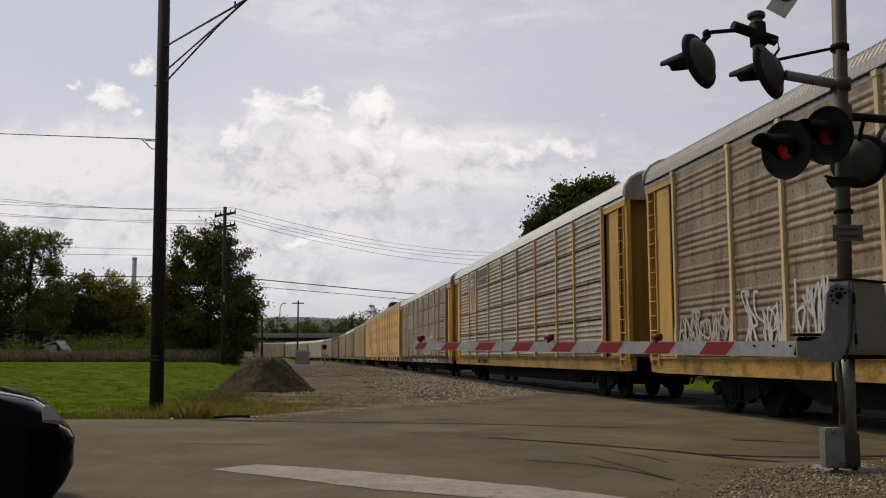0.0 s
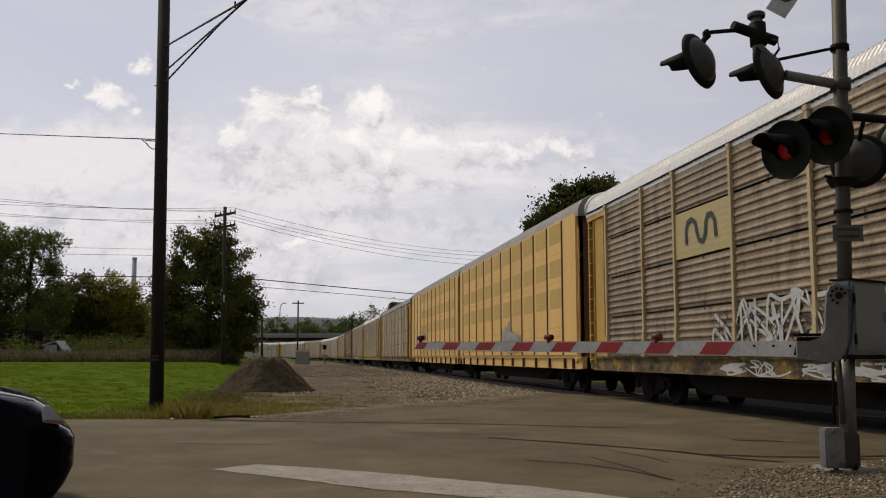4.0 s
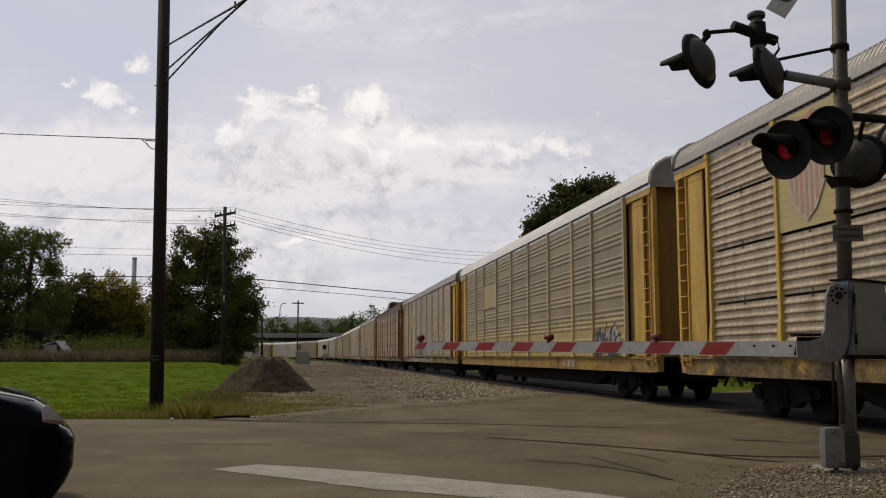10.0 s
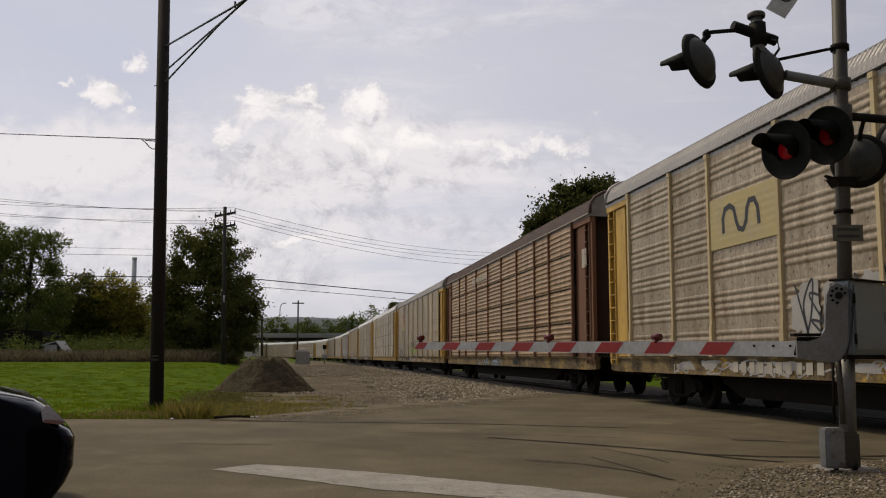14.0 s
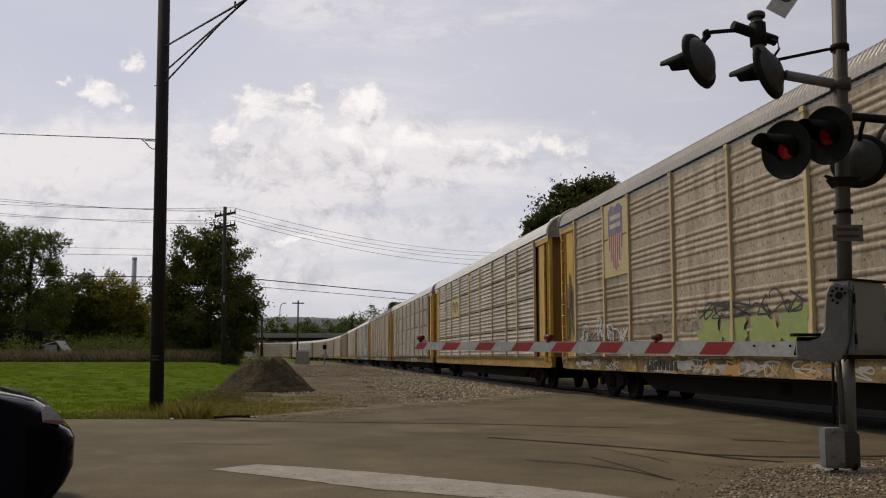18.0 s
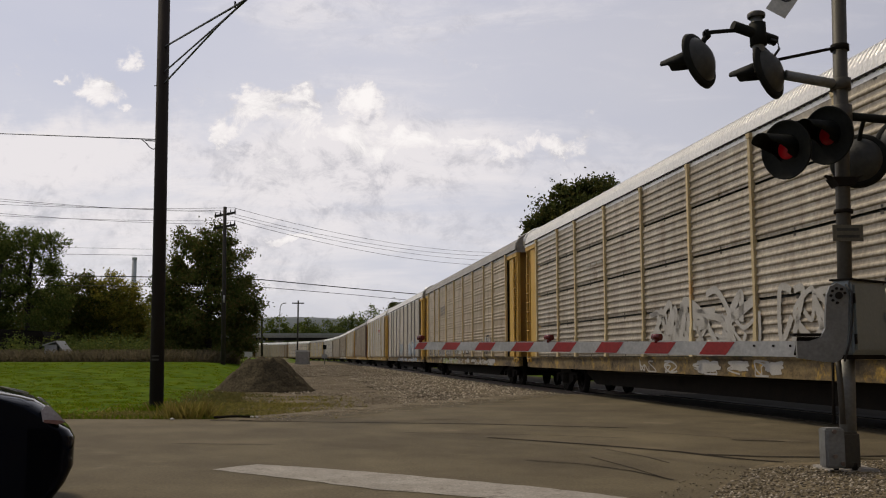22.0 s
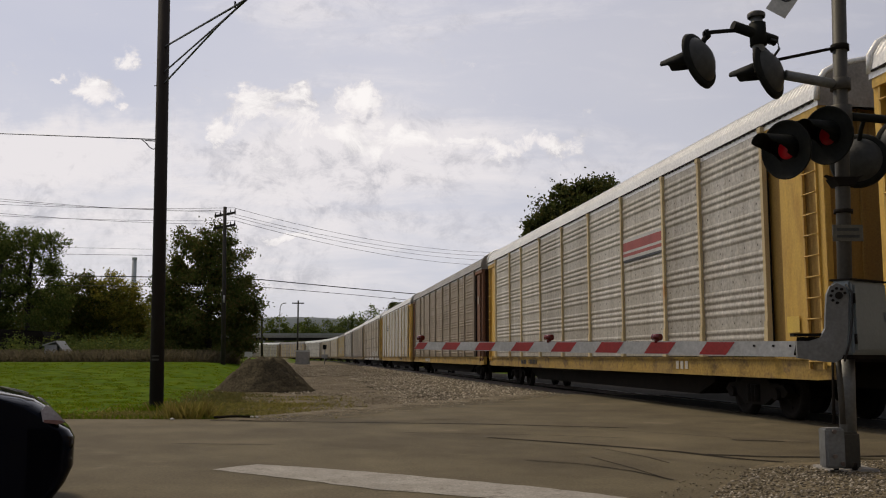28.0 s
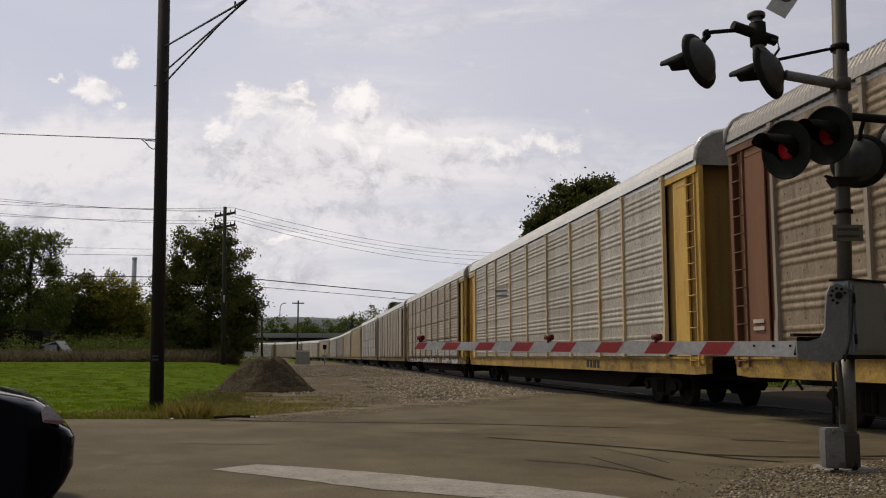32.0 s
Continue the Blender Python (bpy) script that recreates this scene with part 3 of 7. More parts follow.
    nf = fractal(24.0, 0.9, 1.1, 12, 0.70, 1.7, 0.6)
    nf_low = fractal(24.0, 0.9, 1.1, 12, 0.70, 1.76, 0.6)
    broad = fractal(4.0, 0.7, 2.0, 8, 0.6, 4.2, 0.15)
    heads = total([blob(-0.367, 0.283, 0.023, 0.015, 0.62), blob(-0.405, 0.299, 0.010, 0.005, 0.46), blob(-0.328, 0.318, 0.011, 0.015, 0.48), blob(-0.344, 0.264, 0.008, 0.005, 0.44), blob(-0.200, 0.280, 0.024, 0.012, 0.60),
                   blob(-0.147, 0.283, 0.021, 0.011, 0.55), blob(-0.172, 0.261, 0.048, 0.011, 0.45), blob(-0.079, 0.278, 0.017, 0.022, 0.75), blob(-0.054, 0.256, 0.011, 0.015, 0.40), blob(-0.227, 0.237, 0.024, 0.015, 0.52),
                   blob(-0.115, 0.237, 0.070, 0.021, 0.55), blob(-0.023, 0.226, 0.036, 0.016, 0.45), blob(-0.183, 0.203, 0.039, 0.017, 0.32), blob(-0.078, 0.203, 0.045, 0.018, 0.30), blob(0.064, 0.225, 0.070, 0.017, 0.45),
                   blob(0.131, 0.226, 0.036, 0.013, 0.34), blob(-0.151, 0.122, 0.033, 0.010, 0.48)])
    crisp = band(math_node("ADD", heads, math_node("MULTIPLY", math_node("SUBTRACT", nf, 0.5), 1.5)), 0.12, 0.46)
    haze = total([math_node("MULTIPLY", broad, 0.62), math_node("MULTIPLY", math_node("SUBTRACT", fractal(9.0, 0.55, 2.6, 10, 0.66, 6.3, 0.5), 0.5), 0.9), blob(-0.46, 0.215, 0.19, 0.035, 0.55), blob(-0.40, 0.15, 0.3, 0.04, 0.20), blob(-0.10, 0.215, 0.17, 0.055, 0.42),
                  blob(-0.12, 0.10, 0.6, 0.06, 0.10), blob(-0.08, 0.36, 0.22, 0.06, 0.16), blob(-0.43, 0.33, 0.14, 0.06, -0.45), blob(-0.27, 0.32, 0.14, 0.045, -0.28), blob(0.25, 0.33, 0.3, 0.1, -0.1)])
    soft = math_node("MULTIPLY", band(haze, 0.22, 0.70), 0.85)
    mask = math_node("MAXIMUM", math_node("MULTIPLY", crisp, 0.95), soft)
    shade = total([blob(-0.053, 0.195, 0.033, 0.012, 0.42), blob(-0.216, 0.183, 0.036, 0.008, 0.25), blob(-0.108, 0.155, 0.045, 0.007, 0.25), blob(-0.067, 0.261, 0.008, 0.011, 0.40), blob(-0.172, 0.262, 0.015, 0.005, 0.28),
                   blob(-0.199, 0.223, 0.013, 0.006, 0.30), blob(0.014, 0.212, 0.042, 0.010, 0.25), blob(-0.115, 0.212, 0.024, 0.007, 0.22), blob(0.094, 0.209, 0.036, 0.007, 0.20)])
    relief = math_node("MULTIPLY", math_node("SUBTRACT", nf, nf_low), 1.5)
    grey = math_node("MULTIPLY", band(total([relief, math_node("MULTIPLY", fractal(10, 0.7, 2.0, 9, 0.62, 9.1, 0.3), 0.85), math_node("MULTIPLY", shade, 0.9), blob(-0.45, 0.215, 0.16, 0.04, -0.25)]), 0.32, 0.90), 1.0)

    def tone(fac, first, second):
        nd = nt.nodes.new("ShaderNodeMix")
        nd.data_type = "RGBA"
        nt.links.new(fac, nd.inputs["Factor"])
        for key, q in (("A", first), ("B", second)):
            if isinstance(q, tuple):
                nd.inputs[key].default_value = (*q, 1)
            else:
                nt.links.new(q, nd.inputs[key])
        return nd.outputs["Result"]

    lit = math_node("MULTIPLY", crisp, band(math_node("ADD", heads, math_node("MULTIPLY", math_node("SUBTRACT", nf, 0.5), 2.6)), 0.20, 0.85))
    colour = tone(lit, tone(grey, (0.83, 0.81, 0.88), (0.50, 0.50, 0.575)), (0.96, 0.945, 1.0))
    rim_u = math_node("SUBTRACT", 1.0, band(math_node("ABSOLUTE", u), 0.75, 1.25))
    rim_w = math_node("SUBTRACT", 1.0, band(w, 0.55, 1.0))
    alpha = math_node("MULTIPLY", math_node("MULTIPLY", mask, rim_u), rim_w)
    em = nt.nodes.new("ShaderNodeEmission")
    em.inputs["Strength"].default_value = 1.0
    nt.links.new(colour, em.inputs["Color"])
    tr = nt.nodes.new("ShaderNodeBsdfTransparent")
    mx = nt.nodes.new("ShaderNodeMixShader")
    nt.links.new(alpha, mx.inputs[0])
    nt.links.new(tr.outputs[0], mx.inputs[1])
    nt.links.new(em.outputs[0], mx.inputs[2])
    nt.links.new(mx.outputs[0], out.inputs["Surface"])
    me.materials.append(mt)
    return tagged(new("cloud_backdrop", smooth(me)), "bright broken white and grey clouds", "sky", kind="structure")


clouds = sky_backdrop()


# ---- the train: covered car carriers ----
PITCH = 28.58
BODY = 13.6
SPEED = 13.11
WALL_Z0, WALL_Z1 = 1.15, 5.24
BAY_X = [-11.75, -9.03, -7.05, -4.24, -1.41, 1.41, 4.24, 7.05, 9.03, 11.75]
ROWS_Z = [1.16, 2.2, 3.25, 4.3, 5.22]


SWELL = ((0.0, 0.0), (0.18, 0.35), (0.36, 0.9), (0.52, 1.0), (0.68, 0.8), (0.86, 0.25))
RIDGE = ((0.0, 0.0), (0.10, 0.85), (0.20, 1.0), (0.34, 0.8), (0.52, 0.18), (0.70, 0.0))


def ribbed_panel(w, h, groups, depth=0.028, pitch=0.135, dots=(), rib=SWELL):
    """An upright sheet with rolled ribs across it; its back at y = 0."""
    prof = [(0, 0.0), (0.0, 0.022)]
    for z0, n in groups:
        for k in range(n):
            z = z0 + k * pitch
            prof += [(z + pitch * f, 0.022 + depth * g) for f, g in rib]
    prof += [(h, 0.022), (h, 0.0)]
    bm = bmesh.new()
    a = [bm.verts.new((0.0, y, z)) for z, y in prof]
    b = [bm.verts.new((w, y, z)) for z, y in prof]
    for k in range(len(prof) - 1):
        bm.faces.new((a[k], b[k], b[k + 1], a[k + 1]))
    bm.faces.new(a)
    bm.faces.new(b[::-1])
    for f, z, rx, rz in dots:
        x = w * f
        q = bm.faces.new([bm.verts.new((x + dx * rx, 0.0245, z + dz * rz)) for dx, dz in ((-1, -1), (1, -1), (1, 1), (-1, 1))])
        q.material_index = 1
    bmesh.ops.recalc_face_normals(bm, faces=bm.faces)
    for q in bm.faces:
        if q.material_index == 1 and q.normal.y < 0:
            q.normal_flip()
    me = mesh_of(bm, "side_panel")
    me.materials.append(M_GALV)
    me.materials.append(M_HOLE)
    return me


M_HOLE = mat("dull_hole", (0.075, 0.066, 0.055), 0.9)
M_CAP = mat("roof_end", (0.33, 0.305, 0.27), 0.7, vary=(0.21, 0.19, 0.165), scale=2, fine=20)


def roof_mesh(length, z_eave, z_peak, half):
    """An arched roof of sheets ribbed across, with eaves and end caps."""
    n = 10
    arc = []
    for f, g in ((-1, 0.0), (-0.975, 0.28), (-0.90, 0.56), (-0.75, 0.77), (-0.45, 0.94), (0, 1.0), (0.45, 0.94), (0.75, 0.77), (0.90, 0.56), (0.975, 0.28), (1, 0.0)):
        arc.append((half * f, z_eave + (z_peak - z_eave) * g))
    xs = []
    x = -length
    while x < length - 0.2:
        xs += [(x, 0), (x + 0.06, 0), (x + 0.08, 0.03), (x + 0.11, 0.03), (x + 0.13, 0)]
        x += 0.135
    xs.append((length, 0))
    verts, faces = [], []
    for x, d in xs:
        verts.append((x, -half, z_eave - 0.14))
        verts += [(x, y, z + d) for y, z in arc]
        verts.append((x, half, z_eave - 0.14))
    w = n + 3
    for i in range(len(xs) - 1):
        for k in range(w - 1):
            faces.append((i * w + k, i * w + k + 1, (i + 1) * w + k + 1, (i + 1) * w + k))
    faces.append(tuple(range(w - 1, -1, -1)))
    base = (len(xs) - 1) * w
    faces.append(tuple(range(base, base + w)))
    me = bpy.data.meshes.new("roof")
    me.from_pydata(verts, [], faces)
    me.materials.append(M_GALV)
    me.materials.append(M_CAP)
    for k in (-1, -2):
        me.polygons[k].material_index = 1
    return me


def rim_mesh(z_eave, z_peak, half):
    """A rolled rim round the end of the roof."""
    pts = [(0, half * f, z_eave + (z_peak - z_eave) * g + 0.02) for f, g in ((-1.0, -0.1), (-0.99, 0.3), (-0.90, 0.6), (-0.75, 0.8), (-0.45, 0.96), (0, 1.02), (0.45, 0.96), (0.75, 0.8), (0.90, 0.6), (0.99, 0.3), (1.0, -0.1))]
    return smooth(mesh_of(tube(pts, 0.05, 7), "roof_rim"))


def ladder_mesh(z0, z1, w=0.42):
    bm = bmesh.new()
    for x in (0.0, w):
        box(x - 0.02, x + 0.02, 0.0, 0.045, z0, z1, bm)
    z = z0 + 0.12
    while z < z1:
        rod((0, 0.05, z), (w, 0.05, z), 0.013, n=6, bm=bm)
        z += 0.34
    return mesh_of(bm, "ladder")


def post_mesh(z0, z1, w=0.125):
    bm = box(-w / 2, w / 2, 0, 0.085, z0, z1)
    prism([(-w / 2 - 0.005, z0), (w / 2 + 0.07, z0), (w / 2 + 0.005, z0 + 0.62), (-w / 2 - 0.005, z0 + 0.62)], 0.0, 0.098, bm)
    box(-w / 2 - 0.018, w / 2 + 0.018, 0, 0.10, z1 - 0.07, z1 + 0.02, bm)
    return mesh_of(bm, "post")


def sideframe_mesh():
    """Cast side frame of a two-axle truck."""
    out = [(-1.25, 0.50), (-1.1, 0.62), (-0.6, 0.66), (-0.35, 0.80), (0.35, 0.80), (0.6, 0.66), (1.1, 0.62), (1.25, 0.50), (1.1, 0.40), (0.75, 0.42), (0.35, 0.24), (-0.35, 0.24), (-0.75, 0.42), (-1.1, 0.40)]
    bm = prism(out, -0.07, 0.07)
    for x in (-0.89, 0.89):
        rod((x, 0.05, 0.46), (x, 0.14, 0.46), 0.11, n=12, bm=bm)
    for x in (-0.15, 0.0, 0.15):
        rod((x, 0.09, 0.30), (x, 0.09, 0.62), 0.06, n=8, bm=bm)
    return mesh_of(bm, "side_frame")


def wheelset_mesh():
    bm = rod((0, -1.0, 0), (0, 1.0, 0), 0.08, n=10)
    for sgn in (-1, 1):
        m = Matrix.Translation((0, sgn * 0.7525, 0)) @ Matrix.Rotation(radians(-90 * sgn), 4, "X")
        lathe([(0.0, 0.05), (0.13, 0.06), (0.16, 0.03), (0.33, 0.01), (0.36, 0.06), (0.455, 0.06), (0.46, -0.06), (0.485, -0.08), (0.42, -0.09), (0.15, -0.05), (0.0, -0.06)], 20, bm, m)
        for k in range(4):
            a = k * math.pi / 2
            c = Vector((0.24 * math.cos(a), sgn * 0.78, 0.24 * math.sin(a)))
            rod(c - Vector((0, 0.02, 0)), c + Vector((0, 0.02, 0)), 0.035, n=6, bm=bm)
    return mesh_of(bm, "wheelset")


def sill_mesh(half, ribs):
    bm = prism([(-half, 0.80), (-half + 0.5, 0.77), (half - 0.5, 0.77), (half, 0.80), (half, 1.14), (-half, 1.14)], 1.36, 1.50)
    box(-half, half, 1.34, 1.545, 1.10, 1.145, bm)
    for k in range(ribs):
        x = -half + 0.7 + (2 * half - 1.4) * k / max(1, ribs - 1)
        box(x - 0.06, x + 0.06, 1.49, 1.56, 0.79, 1.11, bm)
    return mesh_of(bm, "side_sill")


def coupler_mesh():
    bm = box(-0.1, 0.85, -0.09, 0.09, 0.72, 0.92, bevel=0.02)
    box(0.62, 0.92, -0.16, 0.16, 0.68, 0.98, bm, 0.05)
    rod((0.1, 0.35, 0.85), (0.8, 0.2, 0.5), 0.03, n=6, bm=bm)
    return mesh_of(bm, "coupler")


def underframe_mesh(half):
    bm = box(-half, half, -0.32, 0.32, 0.62, 1.1)
    # deep belly that fills the dark space below the sill
    prism([(-half + 5.3, 0.62), (-half + 6.2, 0.33), (half - 6.2, 0.33), (half - 5.3, 0.62), (half - 5.3, 1.08), (-half + 5.3, 1.08)], -0.95, 0.95, bm)
    for x in np.linspace(-half + 1.2, half - 1.2, 12):
        box(x - 0.06, x + 0.06, -1.36, 1.36, 0.86, 1.1, bm)
    box(-half, half, -1.34, 1.34, 1.06, 1.14, bm)
    return mesh_of(bm, "underframe")


def brake_mesh():
    bm = rod((-1.0, 0.75, 0.62), (0.2, 0.75, 0.62), 0.2, n=12)
    box(0.5, 1.0, 0.55, 0.95, 0.45, 0.8, bm, 0.03)
    rod((-6, 1.1, 0.72), (6, 1.1, 0.72), 0.025, n=6, bm=bm)
    rod((-4, 0.5, 0.66), (4.5, 0.9, 0.66), 0.02, n=6, bm=bm)
    return mesh_of(bm, "brake_gear")


WIDTHS = (2.72, 1.98, 2.82)
PANEL_PLAIN = {w: [ribbed_panel(w, ROWS_Z[k + 1] - ROWS_Z[k] - 0.05, [(0.06, 6)] if k < 3 else [(0.04, 5)], depth=0.026, pitch=0.158, rib=RIDGE, dots=[(0.5, ROWS_Z[k + 1] - ROWS_Z[k] - 0.065, 0.045, 0.028), (0.5, 0.03, 0.03, 0.025)]) for k in range(4)] for w in WIDTHS}
PANEL_FLAT = {w: [ribbed_panel(w, ROWS_Z[k + 1] - ROWS_Z[k] - (0.05 if k < 3 else 0.02), [(0.09, 6)], depth=0.002) for k in range(4)] for w in WIDTHS}
for _ms in PANEL_FLAT.values():
    for _me in _ms:
        for v in _me.vertices:
            v.co.y += 0.022 if v.co.y > 0.01 else 0.0
PANEL_TALL = {w: ribbed_panel(w, 4.06, [(0.12, 3), (0.74, 4), (1.50, 3), (2.10, 4), (2.86, 3), (3.48, 3)], depth=0.0165, dots=[(0.12 + 0.19 * i, z, 0.016, 0.02) for z in (0.61, 1.40, 2.00, 2.75, 3.37) for i in range(5)]) for w in WIDTHS}
FAR_WALL = {h: ribbed_panel(2 * h - 0.2, 4.06, [(0.3 + 0.5 * k, 2) for k in range(7)]) for h in (BODY, 10.75)}
ROOF = roof_mesh(BODY, 5.30, 5.98, 1.58)
RIM = rim_mesh(5.30, 5.98, 1.58)
LADDER = ladder_mesh(0.95, 5.0)
POST = post_mesh(1.15, 5.22, 0.095)
FRAME_ME, WHEEL_ME, COUPLER_ME = sideframe_mesh(), wheelset_mesh(), coupler_mesh()
BOLSTER_ME = mesh_of(box(-0.22, 0.22, -0.95, 0.95, 0.38, 0.70, bevel=0.03), "bolster")
SILL = sill_mesh(BODY, 0)
UNDER = underframe_mesh(BODY - 0.2)
BRAKE = brake_mesh()
END_PANEL = mesh_of(box(0, 0.72, 0, 0.03, 1.16, 5.0, box(0.02, 0.70, 0.03, 0.038, 1.22, 1.30, box(0.02, 0.70, 0.03, 0.038, 4.86, 4.94))), "end_panel")
END_POST = mesh_of(box(-0.09, 0.09, 0, 0.11, 1.0, 5.24, bevel=0.01), "corner_post")
HEAD = mesh_of(prism([(0, 5.02), (2.1, 5.02), (2.1, 5.2), (1.9, 5.28), (0, 5.28)], 0.0, 0.12), "eave_bracket")


def door_mesh(z1):
    """A folded end door with upright leaves."""
    plan = [(-0.03, -1.35)]
    for y in (-0.7, 0.0, 0.7):
        plan += [(0.03, y - 0.30), (0.03, y - 0.05), (0.06, y - 0.04), (0.06, y + 0.04), (0.03, y + 0.05), (0.03, y + 0.30)]
    plan += [(-0.03, 1.35)]
    bm = bmesh.new()
    lo = [bm.verts.new((x, y, 1.15)) for x, y in plan]
    hi = [bm.verts.new((x, y, z1)) for x, y in plan]
    for k in range(len(plan)):
        j = (k + 1) % len(plan)
        bm.faces.new((lo[k], lo[j], hi[j], hi[k]))
    bm.faces.new(lo[::-1])
    bm.faces.new(hi)
    bmesh.ops.recalc_face_normals(bm, faces=bm.faces)
    return mesh_of(bm, "end_door")


DOOR = door_mesh(5.2)


def eave_mesh(half, z, y):
    """A thin strip under the eave with a row of teeth."""
    out = [(-half, z + 0.05), (-half, z + 0.02)]
    x = -half + 0.1
    while x < half - 0.2:
        out += [(x, z + 0.02), (x, z + 0.005), (x + 0.05, z + 0.005), (x + 0.05, z + 0.02)]
        x += 0.19
    out += [(half, z + 0.02), (half, z + 0.05)]
    return mesh_of(prism(out[::-1], y, y + 0.02), "eave_trim")


EAVE = eave_mesh(BODY - 0.1, 5.23, 1.588)


def ribbon(points, width, y, bm):
    """A flat painted stroke on the plane at y."""
    pts = [Vector((a, b)) for a, b in points]
    rows = []
    for i, p in enumerate(pts):
        d = (pts[min(i + 1, len(pts) - 1)] - pts[max(i - 1, 0)])
        d = d.normalized() if d.length else Vector((1, 0))
        rows.append([bm.verts.new((p.x - d.y * width * sg, y, p.y + d.x * width * sg)) for sg in (0.5, -0.5)])
    for a, b in zip(rows, rows[1:]):
        bm.faces.new((a[0], a[1], b[1], b[0]))


def scrawl(x0, x1, z0, z1, seed, n=9, width=0.05, y=1.6115, skip=0.0):
    """Loose rounded loops of spray paint side by side, no letters; one mesh for each stroke."""
    rng = random.Random(seed)
    strokes = []
    cell = (x1 - x0) / n
    for k in range(n):
        if rng.random() < skip:
            continue
        cx = x0 + cell * (k + 0.5)
        w, h = cell * rng.uniform(0.42, 0.66), (z1 - z0) * rng.uniform(0.62, 1.0)
        lean = rng.uniform(-0.2, 0.25)
        for stroke in range(rng.choice((1, 2, 2))):
            grid = [(i, j) for i in (-1, 0, 1) for j in (0.0, 0.5, 1.0)]
            picks = rng.sample(grid, rng.choice((4, 5, 6)))
            knots = []
            for i, j in picks:
                j += rng.uniform(-0.12, 0.12)
                knots.append(Vector((cx + w * (i + lean * (j - 0.5) + rng.uniform(-0.15, 0.15)), z0 + h * min(1, max(0, j)))))
            line = []
            for i in range(len(knots) - 1):
                p0, p1 = knots[max(i - 1, 0)], knots[i]
                p2, p3 = knots[i + 1], knots[min(i + 2, len(knots) - 1)]
                for q in range(9):
                    t = q / 9
                    v = 0.5 * (2 * p1 + (p2 - p0) * t + (2 * p0 - 5 * p1 + 4 * p2 - p3) * t * t + (3 * p1 - p0 - 3 * p2 + p3) * t ** 3)
                    line.append((v.x, min(z1, max(z0, v.y))))
            bm = bmesh.new()
            ribbon(line, width * rng.uniform(0.8, 1.2), y + 0.0004 * stroke + 0.0002 * (k % 3), bm)
            strokes.append(bm)
    return strokes


def spray(name, strokes, material, car, label):
    for bm in strokes:
        part(name, bm, material, car, label)


def blotch(x0, x1, z0, z1, seed, y=1.628):
    """A sprayed filled patch with an uneven rim."""
    rng = random.Random(seed)
    f1, f2 = rng.uniform(0, 6.28), rng.uniform(0, 6.28)
    bm = bmesh.new()
    n = 48
    vs = []
    for k in range(n):
        a = 2 * math.pi * k / n
        r = 0.86 + 0.13 * math.sin(a * 3 + f1) + 0.08 * math.sin(a * 7 + f2) + rng.uniform(-0.06, 0.06)
        cx, cz = math.cos(a), math.sin(a)
        m = max(abs(cx), abs(cz)) ** 0.45
        vs.append(bm.verts.new(((x0 + x1) / 2 + cx / m * (x1 - x0) / 2 * r, y, (z0 + z1) / 2 + cz / m * (z1 - z0) / 2 * r)))
    bm.faces.new(vs[::-1])
    return bm


def emblem_shield(car, x, z, faded=False):
    """A shield in blue above red and white stripes."""
    out = [(-0.55, 0.75), (-0.3, 0.9), (0, 0.82), (0.3, 0.9), (0.55, 0.75), (0.55, 0.1), (-0.55, 0.1)]
    part("emblem", prism([(x + a, z + b) for a, b in out], 1.607, 1.616), M_PINK if faded else M_BLUE, car, "faded upper half of the shield" if faded else "blue upper half of the shield")
    part("emblem_ground", prism([(x - 0.55, z + 0.098), (x + 0.55, z + 0.098), (x + 0.55, z - 0.35), (x + 0.3, z - 0.72), (x, z - 0.9), (x - 0.3, z - 0.72), (x - 0.55, z - 0.35)], 1.606, 1.613), M_CREAM, car)
    for k in range(7):
        a = -0.55 + 1.1 * k / 7
        low = -0.85 + 0.55 * abs((k - 3) / 3) ** 2
        part("emblem_stripe", box(x + a + 0.02, x + a + 0.105, 1.6135, 1.616, z + low, z + 0.095), M_PINK if faded else M_REDFADE, car, "faded red stripe of the shield")
    for zz in (0.55, 0.33):
        part("emblem_bar", box(x - 0.42, x + 0.42, 1.6165, 1.619, z + zz - 0.06, z + zz + 0.06), M_CREAM, car, "pale bar on the shield")


def emblem_panel(car, x, z):
    """A dark looping line on a yellow panel."""
    bm = bmesh.new()
    line = [(-0.74, -0.24), (-0.76, 0.05), (-0.66, 0.22), (-0.45, 0.26), (-0.28, 0.18), (-0.2, -0.05), (-0.1, -0.22), (0.08, -0.26), (0.2, -0.12), (0.24, 0.1), (0.34, 0.24), (0.54, 0.24), (0.66, 0.08), (0.7, -0.24)]
    ribbon([(x - u, z + w) for u, w in line], 0.115, 1.6135, bm)
    part("emblem", bm, M_BLACK, car, "dark looping line on the panel")


def bars(car, x, z, n, w=0.16, h=0.24, gap=0.09, material=None, y=1.512, name="stencil_bar"):
    for k in range(n):
        a = x + k * (w + gap)
        part(name, box(a, a + w, y - 0.004, y + 0.004, z - h / 2, z + h / 2), material or M_BLACK, car, "plain stencilled marking bar")


